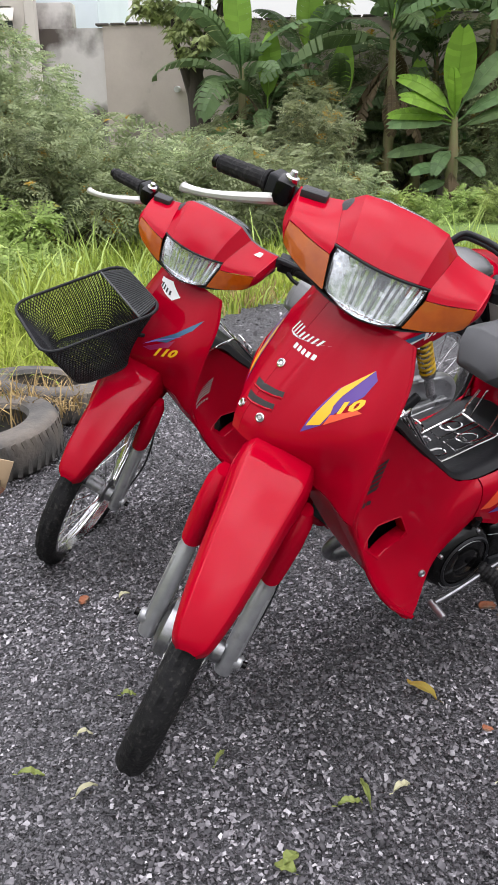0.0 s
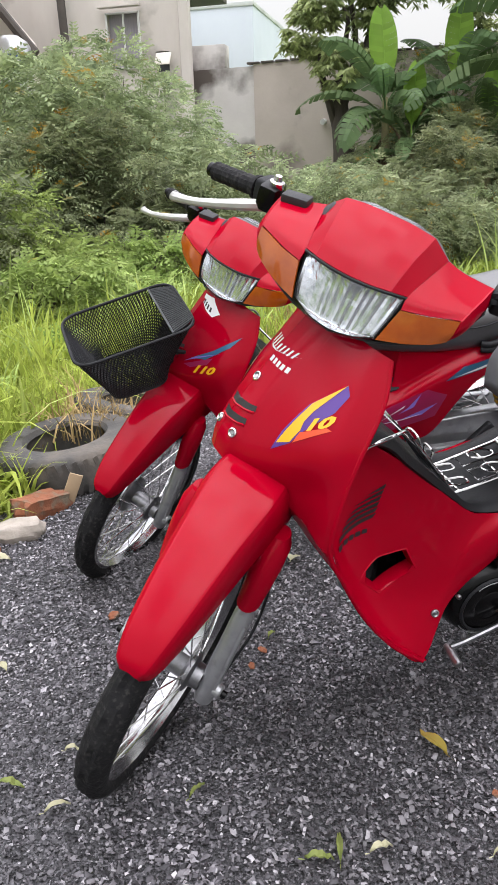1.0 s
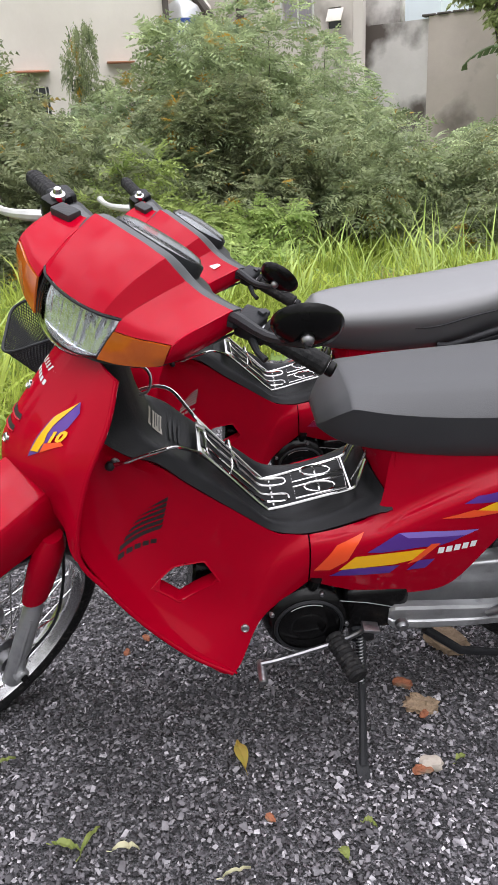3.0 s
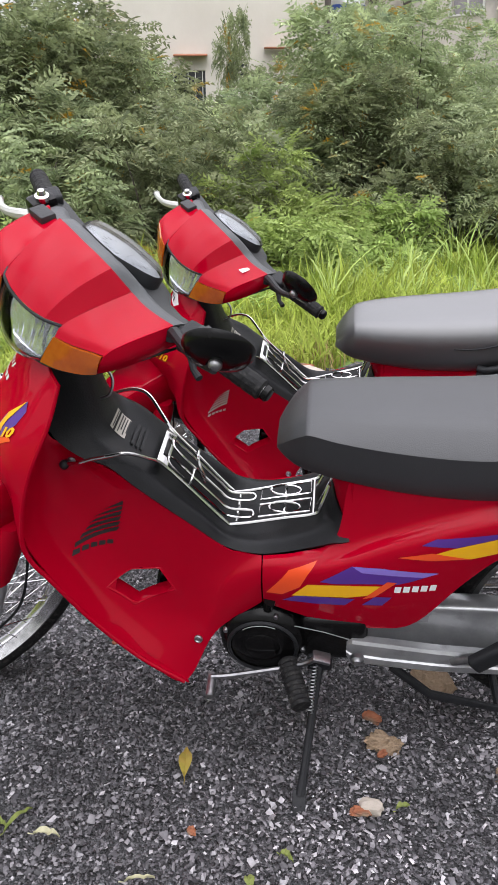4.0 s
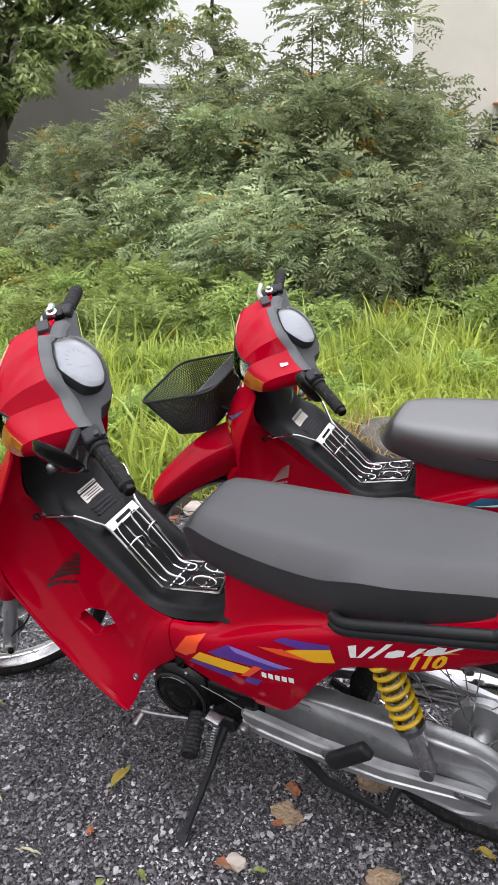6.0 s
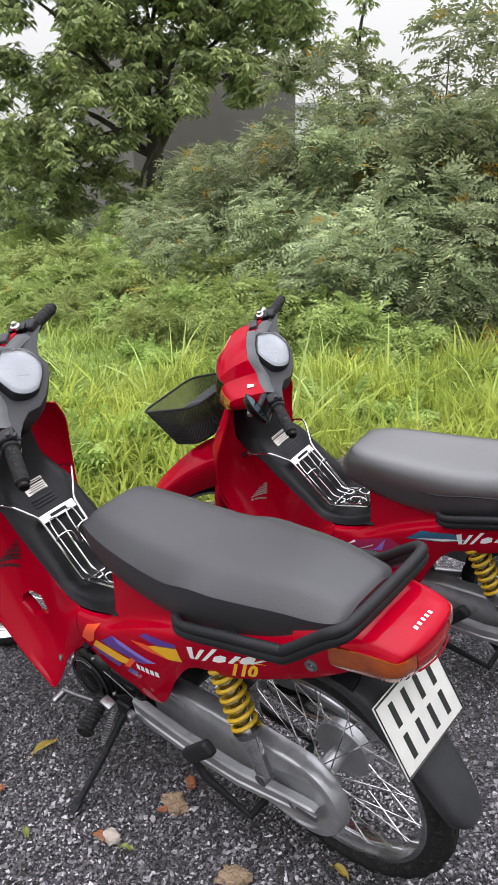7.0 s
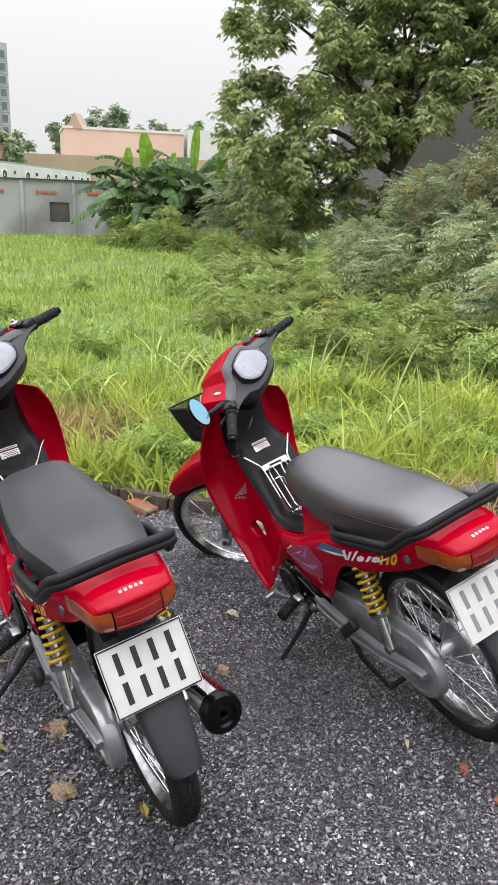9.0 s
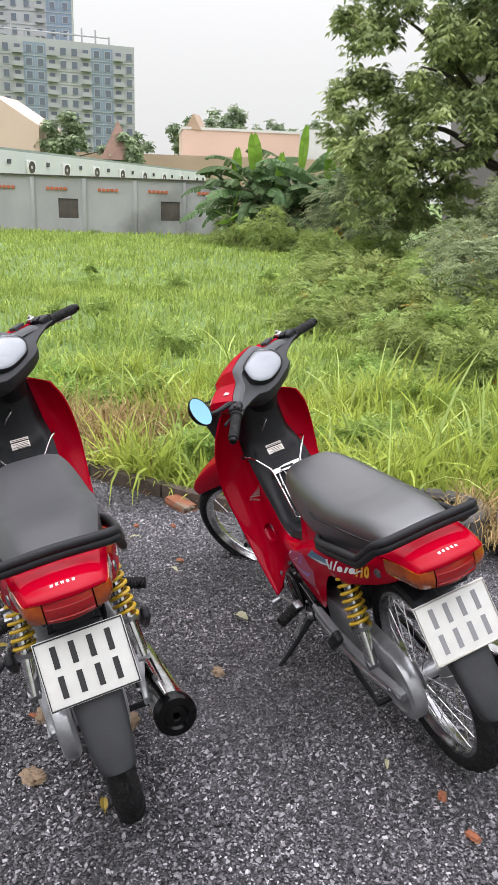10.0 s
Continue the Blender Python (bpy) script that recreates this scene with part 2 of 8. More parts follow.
# ---- mesh tools ----
class Shape:
    """Gathers vertices and faces of one mesh."""

    def __init__(self):
        self.v, self.f = [], []

    def add(self, verts, faces):
        o = len(self.v)
        self.v += [tuple(map(float, p)) for p in verts]
        self.f += [tuple(i + o for i in f) for f in faces]
        return self

    def loft(self, rings, cap=True, ring_closed=True, loop=False):
        n, m = len(rings[0]), len(rings)
        faces = []
        for i in range(m if loop else m - 1):
            for j in range(n if ring_closed else n - 1):
                a, b = i * n + j, i * n + (j + 1) % n
                c, d = ((i + 1) % m) * n + (j + 1) % n, ((i + 1) % m) * n + j
                faces.append((a, b, c, d))
        if cap and not loop:
            faces.append(tuple(range(n))[::-1])
            faces.append(tuple((m - 1) * n + j for j in range(n)))
        return self.add([p for r in rings for p in r], faces)

    def tube(self, path, r, n=8, loop=False, smooth=0):
        pts = [Vector(p) for p in path]
        rs = list(r) if isinstance(r, (list, tuple)) else [r] * len(pts)
        if smooth:
            both_ = spline(np.array([(*p, q) for p, q in zip(pts, rs)]), smooth, loop)
            pts, rs = [Vector(p[:3]) for p in both_], [float(p[3]) for p in both_]
        rings, up = [], None
        for i, p in enumerate(pts):
            a = pts[i - 1] if i or loop else p
            b = pts[(i + 1) % len(pts)] if i < len(pts) - 1 or loop else p
            d = (b - a).normalized()
            if up is None:
                up = d.cross(Vector((0.31, 0.2, 0.93))).normalized()
            up = (up - d * up.dot(d)).normalized()
            side = d.cross(up)
            rings.append([p + rs[i] * (math.cos(t) * up + math.sin(t) * side) for t in np.linspace(0, 2 * math.pi, n, endpoint=False)])
        return self.loft(rings, loop=loop)

    def cyl(self, a, b, r, r2=None, n=20, edge=0.0):
        a, b = Vector(a), Vector(b)
        r2 = r if r2 is None else r2
        d = (b - a).normalized()
        if edge:
            return self.tube([a, a + d * edge * 0.02, a + d * edge, b - d * edge, b - d * edge * 0.02, b], [r - edge, r - edge * 0.98, r, r2, r2 - edge * 0.98, r2 - edge], n)
        return self.tube([a, b], [r, r2], n)

    def spin(self, profile, centre, axis="y", n=48, close=False):
        """profile: (radius, height along the axis)."""
        c = Vector(centre)
        ax = {"x": Vector((1, 0, 0)), "y": Vector((0, 1, 0)), "z": Vector((0, 0, 1))}[axis] if isinstance(axis, str) else Vector(axis).normalized()
        u = ax.orthogonal().normalized()
        w = ax.cross(u)
        rings = [[c + ax * h + r * (math.cos(t) * u + math.sin(t) * w) for r, h in profile] for t in np.linspace(0, 2 * math.pi, n, endpoint=False)]
        return self.loft(rings, cap=False, ring_closed=close, loop=True)

    def box(self, centre, size, bevel=0.004, m=None, seg=2):
        bm = bmesh.new()
        bmesh.ops.create_cube(bm, size=1.0)
        bmesh.ops.scale(bm, vec=size, verts=bm.verts)
        if bevel:
            bmesh.ops.bevel(bm, geom=bm.edges[:], offset=bevel, segments=seg, profile=0.6, affect="EDGES")
        t = Matrix.Translation(centre) @ (m or Matrix())
        bm.verts.index_update()
        self.add([t @ v.co for v in bm.verts], [[v.index for v in f.verts] for f in bm.faces])
        bm.free()
        return self

    def ball(self, centre, r, n=10, squash=(1, 1, 1)):
        rings = []
        for i in range(n // 2 + 1):
            a = -math.pi / 2 + math.pi * i / (n // 2)
            rr, h = max(math.cos(a), 0.02), math.sin(a)
            rings.append([(centre[0] + r * squash[0] * rr * math.cos(t), centre[1] + r * squash[1] * rr * math.sin(t), centre[2] + r * squash[2] * h) for t in np.linspace(0, 2 * math.pi, n, endpoint=False)])
        return self.loft(rings)

    def sheet(self, grid, nu=5, nv=5, thick=0.0, drop=None):
        """A smooth surface through a grid of control points, optionally with a thickness (along the inner normal)."""
        g = patch(grid, nu, nv)
        m, n = g.shape[:2]
        idx = lambda i, j: i * n + j
        keep = [(i, j) for i in range(m - 1) for j in range(n - 1) if drop is None or not drop(g[i:i + 2, j:j + 2].reshape(-1, 3).mean(0))]
        faces = [(idx(i, j), idx(i, j + 1), idx(i + 1, j + 1), idx(i + 1, j)) for i, j in keep]
        verts = g.reshape(-1, 3)
        if thick:
            du, dv = np.gradient(g, axis=0), np.gradient(g, axis=1)
            nn = np.cross(dv, du)
            nn /= np.linalg.norm(nn, axis=2, keepdims=True) + 1e-12
            back = (g - nn * thick).reshape(-1, 3)
            k = len(verts)
            edges = {}
            for f in faces:
                for a, b in zip(f, f[1:] + f[:1]):
                    edges[(a, b)] = True
            rim = [(b, a, a + k, b + k) for a, b in edges if (b, a) not in edges]
            faces = faces + [tuple(i + k for i in f[::-1]) for f in faces] + rim
            verts = np.concatenate([verts, back])
        return self.add(verts, faces)

    def moved(self, m):
        self.v = [tuple(m @ Vector(p)) for p in self.v]
        return self

    def mirrored(self):
        s = Shape()
        s.v = [(x, -y, z) for x, y, z in self.v]
        s.f = [f[::-1] for f in self.f]
        return s

    def both(self):
        o = self.mirrored()
        return self.add(o.v, o.f)


def spline(p, n, loop=False):
    """Catmull-Rom through the points, n steps a span."""
    p = np.asarray(p, float)
    q = np.concatenate([p[-1:], p, p[:2]]) if loop else np.concatenate([2 * p[:1] - p[1:2], p, 2 * p[-1:] - p[-2:-1]])
    out = []
    for i in range(len(p) if loop else len(p) - 1):
        a, b, c, d = q[i:i + 4]
        for t in np.linspace(0, 1, n, endpoint=False):
            out.append(0.5 * (2 * b + (c - a) * t + (2 * a - 5 * b + 4 * c - d) * t * t + (3 * b - a - 3 * c + d) * t ** 3))
    if not loop:
        out.append(p[-1])
    return np.array(out)


def patch(grid, nu, nv):
    g = np.asarray(grid, float)
    rows = np.stack([spline(r, nv) for r in g])
    return np.stack([spline(rows[:, j], nu) for j in range(rows.shape[1])], axis=1)


def mesh_of(name, verts, faces, mat, smooth=True, sharp=38):
    me = bpy.data.meshes.new(name)
    me.from_pydata(verts, [], faces)
    me.materials.append(mat)
    if smooth:
        me.polygons.foreach_set("use_smooth", [True] * len(me.polygons))
        if sharp:
            me.set_sharp_from_angle(angle=radians(sharp))
    me.update()
    return me


def part(name, shape, mat, parent=None, label="", smooth=True, sharp=38, fix=True):
    me = mesh_of(name, shape.v, shape.f, mat, False)
    if fix:
        bm = bmesh.new()
        bm.from_mesh(me)
        bmesh.ops.recalc_face_normals(bm, faces=bm.faces)
        bm.to_mesh(me)
        bm.free()
    if smooth:
        me.polygons.foreach_set("use_smooth", [True] * len(me.polygons))
        me.set_sharp_from_angle(angle=radians(sharp))
    ob = new(name, me)
    if parent:
        ob.parent = parent
    if label:
        tagged(ob, label)
    return ob


def thing(name, label, category, group="", m=None):
    ob = new(name)
    ob.empty_display_size = 0.1
    if m is not None:
        ob.matrix_world = m
    return tagged(ob, label, category, group)


# ---- setting ----
rng = np.random.default_rng(7)


def bulk(name, verts, faces, mat, smooth=False):
    """A mesh from arrays: verts (n, 3), faces (m, k)."""
    verts, faces = np.asarray(verts, np.float32).reshape(-1, 3), np.asarray(faces, np.int32)
    me = bpy.data.meshes.new(name)
    k = faces.shape[1]
    me.vertices.add(len(verts))
    me.vertices.foreach_set("co", verts.ravel())
    me.loops.add(faces.size)
    me.loops.foreach_set("vertex_index", faces.ravel())
    me.polygons.add(len(faces))
    me.polygons.foreach_set("loop_start", np.arange(0, faces.size, k, dtype=np.int32))
    if smooth:
        me.polygons.foreach_set("use_smooth", np.ones(len(faces), bool))
    me.materials.append(mat)
    me.update(calc_edges=True)
    return me


def ground_z(x, y):
    """Gravel lies level and dips a little towards the grass."""
    t = np.clip((0.4 - np.asarray(x, float)) / 1.6, 0, 1)
    return -.05 * t * t * (3 - 2 * t)


EDGE = [(-1.50, -6.0), (-1.46, 0.4), (-1.37, .97), (-1.16, 1.55), (-1.08, 2.0), (-1.05, 2.5), (-1.12, 3.2), (-1.05, 3.8), (-.62, 4.9), (-.1, 5.7), (.7, 6.4), (2.2, 7.1), (5.0, 8.0), (14.0, 9.0), (14.0, -9.0), (-1.5, -9.0)]


def on_gravel(x, y):
    x, y = np.asarray(x), np.asarray(y)
    c = np.zeros(x.shape, bool)
    for (ax, ay), (bx, by) in zip(EDGE, EDGE[1:] + EDGE[:1]):
        if ay != by:
            c ^= ((ay > y) != (by > y)) & (x < (bx - ax) * (y - ay) / (by - ay) + ax)
    return c


SOIL = varied("soil_under_grass", (0.085, 0.145, 0.030), (0.135, 0.205, 0.045), 1.2, (0.85, 0.95), bump=0.6, bump_scale=30)
GRAVEL = varied("gravel_bed", (0.026, 0.026, 0.028), (0.088, 0.087, 0.091), 150, (0.75, 0.95), bump=1.0, bump_scale=190)


def pack_bed():
    """Fine packed chips between the loose ones."""
    n, l = GRAVEL.node_tree.nodes, GRAVEL.node_tree.links
    b = n["Principled BSDF"]
    tc = n.new("ShaderNodeTexCoord")
    cell = n.new("ShaderNodeTexVoronoi")
    cell.inputs["Scale"].default_value = 200
    l.new(tc.outputs["Object"], cell.inputs["Vector"])
    tone = n.new("ShaderNodeSeparateColor")
    l.new(cell.outputs["Color"], tone.inputs["Color"])
    ramp = n.new("ShaderNodeValToRGB")
    e = ramp.color_ramp.elements
    e[0].color, e[1].color = (0.012, 0.0115, 0.0135, 1), (0.27, 0.258, 0.278, 1)
    k = e.new(0.55)
    k.color = (0.062, 0.062, 0.066, 1)
    l.new(tone.outputs["Red"], ramp.inputs["Fac"])
    mul = n.new("ShaderNodeMix")
    mul.data_type = "RGBA"
    mul.inputs["Factor"].default_value = 0.35
    l.new(ramp.outputs["Color"], mul.inputs["A"])
    l.new(b.inputs["Base Color"].links[0].from_socket, mul.inputs["B"])
    l.new(mul.outputs["Result"], b.inputs["Base Color"])
    hgt = n.new("ShaderNodeMath")
    hgt.operation = "MULTIPLY_ADD"
    hgt.inputs[1].default_value = -1.4
    l.new(cell.outputs["Distance"], hgt.inputs[0])
    l.new(tone.outputs["Green"], hgt.inputs[2])
    bp = n.new("ShaderNodeBump")
    bp.inputs["Strength"].default_value, bp.inputs["Distance"].default_value = 1.0, 0.006
    l.new(hgt.outputs["Value"], bp.inputs["Height"])
    l.new(bp.outputs["Normal"], b.inputs["Normal"])


pack_bed()


def stone_material():
    m = material("crushed_stone", (0.1, 0.1, 0.1), 0.7)
    n, l = m.node_tree.nodes, m.node_tree.links
    b = n["Principled BSDF"]
    geo = n.new("ShaderNodeNewGeometry")
    ramp = n.new("ShaderNodeValToRGB")
    e = ramp.color_ramp.elements
    e[0].position, e[0].color = 0.0, (0.0130, 0.0120, 0.0142, 1)
    e[1].position, e[1].color = 1.0, (0.52, 0.50, 0.522, 1)
    for p, c in ((0.46, (0.078, 0.0730, 0.0808, 1)), (0.78, (0.200, 0.190, 0.203, 1)), (0.95, (0.335, 0.322, 0.337, 1))):
        k = e.new(p)
        k.color = c
    l.new(geo.outputs["Random Per Island"], ramp.inputs["Fac"])
    tc = n.new("ShaderNodeTexCoord")
    nz = n.new("ShaderNodeTexNoise")
    nz.inputs["Scale"].default_value, nz.inputs["Detail"].default_value = 220, 4
    l.new(tc.outputs["Object"], nz.inputs["Vector"])
    mr = n.new("ShaderNodeMapRange")
    mr.inputs["To Min"].default_value, mr.inputs["To Max"].default_value = 0.7, 1.3
    l.new(nz.outputs["Fac"], mr.inputs["Value"])
    wet = n.new("ShaderNodeTexNoise")
    wet.inputs["Scale"].default_value, wet.inputs["Detail"].default_value = 1.6, 4
    l.new(tc.outputs["Object"], wet.inputs["Vector"])
    wr = n.new("ShaderNodeMapRange")
    wr.inputs["From Min"].default_value, wr.inputs["From Max"].default_value = 0.38, 0.62
    wr.inputs["To Min"].default_value, wr.inputs["To Max"].default_value = 0.50, 1.18
    l.new(wet.outputs["Fac"], wr.inputs["Value"])
    mul = n.new("ShaderNodeMath")
    mul.operation = "MULTIPLY"
    l.new(mr.outputs["Result"], mul.inputs[0])
    l.new(wr.outputs["Result"], mul.inputs[1])
    hs = n.new("ShaderNodeHueSaturation")
    l.new(mul.outputs["Value"], hs.inputs["Value"])
    l.new(ramp.outputs["Color"], hs.inputs["Color"])
    l.new(hs.outputs["Color"], b.inputs["Base Color"])
    r2 = n.new("ShaderNodeMapRange")
    r2.inputs["To Min"].default_value, r2.inputs["To Max"].default_value = 0.35, 0.75
    l.new(wet.outputs["Fac"], r2.inputs["Value"])
    l.new(r2.outputs["Result"], b.inputs["Roughness"])
    return m


# one ground sheet out to the horizon, gravel laid over it
xs = np.concatenate([[-900, -400, -200, -120, -70, -40], np.linspace(-30, -4, 20), np.linspace(-3.5, 4, 40), [6, 10, 20, 60, 200, 900]])
ys = np.concatenate([[-900, -400, -120, -60, -30], np.linspace(-20, -2, 12), np.linspace(-1, 12, 40), [15, 20, 30, 60, 120, 400, 900]])
X, Y = np.meshgrid(xs, ys, indexing="ij")
Z = ground_z(X, Y) - .03 + np.where((np.abs(X) < 40) & (np.abs(Y) < 40), .03 * np.sin(X * .7 + 1) * np.cos(Y * .6), 0) * (X < -1.6)
n_ = len(ys)
quads = [(i * n_ + j, (i + 1) * n_ + j, (i + 1) * n_ + j + 1, i * n_ + j + 1) for i in range(len(xs) - 1) for j in range(n_ - 1)]
tagged(new("ground", bulk("ground", np.stack([X, Y, Z], -1), quads, SOIL, True)), "grass-grown soil of the empty lot", kind="structure")

gx, gy = np.linspace(-1.55, 14, 150), np.linspace(-9, 9, 170)
X, Y = np.meshgrid(gx, gy, indexing="ij")
keep = on_gravel(X, Y)
Z = ground_z(X, Y) + .004 * np.sin(X * 3.1) * np.cos(Y * 2.7) - .004
n_ = len(gy)
quads = [(i * n_ + j, (i + 1) * n_ + j, (i + 1) * n_ + j + 1, i * n_ + j + 1) for i in range(len(gx) - 1) for j in range(n_ - 1) if keep[i, j] or keep[i + 1, j + 1]]
tagged(new("gravel_lot", bulk("gravel_lot", np.stack([X, Y, Z], -1), quads, GRAVEL, True)), "dark crushed-stone parking surface", kind="structure")

# an angular chip: four foot corners and one peak off the middle, open below
CHIP = np.array([(-1, -1, -.5), (1, -1, -.5), (1, 1, -.5), (-1, 1, -.5), (0, 0, .6)], float)
CHIP_F = np.array([(0, 1, 4), (1, 2, 4), (2, 3, 4), (3, 0, 4)])


def chips(px, py, size, lift=.3):
    """Angular stone chips lying on the gravel bed."""
    n = len(px)
    v = CHIP[None] + rng.uniform(-.42, .42, (n, 5, 3))
    v[:, 4, :2] += rng.uniform(-.55, .55, (n, 2))
    big = rng.uniform(.5, 1.15, n) * np.where(rng.random(n) < .14, 1.7, 1.0)
    v *= (size * big)[:, None, None] * np.stack([rng.uniform(.8, 1.4, n), rng.uniform(.5, 1.0, n), rng.uniform(.35, .8, n)], -1)[:, None]
    a, t1, t2 = rng.uniform(0, 6.28, n), rng.normal(0, .40, n), rng.normal(0, .40, n)
    ca, sa, c1, s1, c2, s2 = np.cos(a), np.sin(a), np.cos(t1), np.sin(t1), np.cos(t2), np.sin(t2)
    x, y, z = v[..., 0], v[..., 1], v[..., 2]
    y, z = y * c1[:, None] - z * s1[:, None], y * s1[:, None] + z * c1[:, None]
    x, z = x * c2[:, None] + z * s2[:, None], -x * s2[:, None] + z * c2[:, None]
    x, y = x * ca[:, None] - y * sa[:, None], x * sa[:, None] + y * ca[:, None]
    z = z + (ground_z(px, py) + size * lift + rng.uniform(-.002, .004, n))[:, None]
    verts = np.stack([x + px[:, None], y + py[:, None], z], -1).reshape(-1, 3)
    faces = (np.arange(n)[:, None, None] * 5 + CHIP_F[None]).reshape(-1, 3)
    return verts, faces


STONE = stone_material()
px, py = rng.uniform(-1.45, 1.8, 215000) + rng.normal(0, .10, 215000), rng.uniform(.70, 4.1, 215000) + rng.normal(0, .10, 215000)
ok = on_gravel(px, py)
v1, f1 = chips(px[ok], py[ok], .0035)
px, py = rng.uniform(-1.5, 5.5, 26000), rng.uniform(-3.5, 8.5, 26000)
ok = on_gravel(px, py) & ~((px > -1.6) & (px < 1.7) & (py > .7) & (py < 4.0))
v2, f2 = chips(px[ok], py[ok], .0095)
tagged(new("gravel_stones", bulk("gravel_stones", np.concatenate([v1, v2]), np.concatenate([f1, f2 + len(v1)]), STONE)), "loose dark grey crushed stones", "gravel", kind="stuff")

# ---- buildings ----
PLASTER = varied("grey_plaster", (0.70, 0.655, 0.60), (0.60, 0.555, 0.50), 0.7, (0.8, 0.95), bump=0.25, bump_scale=14, spots=(0.45, 0.58, 0.75, (0.36, 0.32, 0.28)))
PLASTER_B = varied("weathered_plaster", (0.66, 0.61, 0.57), (0.54, 0.49, 0.45), 0.8, (0.8, 0.95), bump=0.25, bump_scale=14, spots=(0.6, 0.55, 0.72, (0.10, 0.085, 0.075)), stretch=(1, 1, .35))
STAINED = varied("stained_wall", (0.66, 0.63, 0.61), (0.55, 0.52, 0.50), 0.9, (0.8, 0.95), bump=0.3, bump_scale=18, spots=(0.7, 0.47, 0.60, (0.095, 0.078, 0.068)))
BRICKISH = varied("pinkish_block_wall", (0.52, 0.46, 0.41), (0.43, 0.375, 0.33), 1.0, (0.8, 0.95), bump=0.3, bump_scale=20, spots=(0.8, 0.6, 0.75, (0.20, 0.17, 0.15)))
PALE_BLUE = varied("pale_blue_paint", (0.62, 0.67, 0.72), (0.55, 0.60, 0.66), 0.4, (0.7, 0.85))
ROOF_DARK = varied("dark_roof_edge", (0.06, 0.05, 0.045), (0.10, 0.085, 0.075), 3, (0.7, 0.9), bump=0.3)
DARK_GREY_WALL = varied("dark_grey_render", (0.17, 0.155, 0.145), (0.125, 0.115, 0.11), 0.6, (0.85, 0.95), bump=0.2, bump_scale=12)
CONCRETE = varied("bare_concrete_wall", (0.40, 0.40, 0.405), (0.31, 0.31, 0.315), 0.6, (0.85, 0.95), bump=0.2, bump_scale=10, spots=(0.35, 0.55, 0.7, (0.20, 0.20, 0.20)), stretch=(1, 1, .5))
PALE_WALL = varied("pale_wall", (0.60, 0.62, 0.60), (0.52, 0.55, 0.53), 0.5, (0.8, 0.9), spots=(0.4, 0.6, 0.75, (0.40, 0.42, 0.40)))
TAN = varied("tan_wall", (0.42, 0.32, 0.23), (0.35, 0.26, 0.185), 0.25, (0.85, 0.95))
PEACH = varied("peach_paint", (0.62, 0.47, 0.385), (0.56, 0.42, 0.34), 0.2, (0.8, 0.9))
TERRACOTTA = varied("terracotta", (0.40, 0.17, 0.095), (0.30, 0.13, 0.075), 5, (0.8, 0.9))
RED_TILE = varied("red_vent_tile", (0.50, 0.15, 0.07), (0.40, 0.11, 0.05), 5, (0.8, 0.9))
GLASS_DARK = material("window_dark", (0.05, 0.055, 0.06), 0.15)
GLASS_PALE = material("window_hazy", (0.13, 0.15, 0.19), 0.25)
CURTAIN = varied("curtain", (0.40, 0.37, 0.40), (0.28, 0.26, 0.30), 5, (0.8, 0.9), stretch=(12, 12, .5))
WHITE_PAINT = varied("white_paint", (0.72, 0.72, 0.70), (0.62, 0.62, 0.60), 3, (0.5, 0.7))
TOWER_GREY = varied("tower_render", (0.42, 0.425, 0.435), (0.36, 0.365, 0.375), 0.05, (0.8, 0.9))
TOWER_BLUE = varied("tower_blue", (0.24, 0.30, 0.38), (0.20, 0.26, 0.34), 0.05, (0.8, 0.9))
TANK_STEEL = varied("tank_steel", (0.55, 0.56, 0.57), (0.45, 0.46, 0.47), 4, (0.25, 0.4), metal=0.7)
BLUE_BAND = material("blue_band", (0.03, 0.07, 0.28), 0.5)


def slab(a, b, z0, z1, t):
    """A wall from a to b (plan), t thick towards its left, as a shape."""
    a, b = Vector((*a, 0)), Vector((*b, 0))
    d = (b - a).normalized()
    n = Vector((-d.y, d.x, 0)) * t
    return Shape().loft([[a + Vector((0, 0, z)), b + Vector((0, 0, z)), b + n + Vector((0, 0, z)), a + n + Vector((0, 0, z))] for z in (z0, z1)])


def wall_with_hole(a, b, z0, z1, t, holes):
    """A wall with openings (s0, s1, h0, h1) along it, cut right through, as one connected mesh."""
    L = (Vector(b) - Vector(a)).length
    s_ = sorted({0, L, *[h[0] for h in holes], *[h[1] for h in holes]})
    z_ = sorted({z0, z1, *[h[2] for h in holes], *[h[3] for h in holes]})
    d = (Vector(b) - Vector(a)) / L
    n = Vector((-d.y, d.x)) * t
    K = len(z_)
    verts = [(*(Vector(a) + d * s + n * k), z) for k in (0, 1) for s in s_ for z in z_]
    off = len(s_) * K
    cells = [(i * K + j, (i + 1) * K + j, (i + 1) * K + j + 1, i * K + j + 1) for i in range(len(s_) - 1) for j in range(K - 1)
             if not any(h[0] < (s_[i] + s_[i + 1]) / 2 < h[1] and h[2] < (z_[j] + z_[j + 1]) / 2 < h[3] for h in holes)]
    edges = {(p, q) for f in cells for p, q in zip(f, f[1:] + f[:1])}
    faces = cells + [tuple(v + off for v in f[::-1]) for f in cells] + [(q, p, p + off, q + off) for p, q in edges if (q, p) not in edges]
    return Shape().add(verts, faces)


def at_wall(a, b, s, z, out=0.0):
    d = (Vector(b) - Vector(a)).normalized()
    p = Vector(a) + d * s + Vector((d.y, -d.x)) * out
    return Matrix.Translation((p.x, p.y, z)) @ Matrix.Rotation(math.atan2(d.y, d.x), 4, "Z")


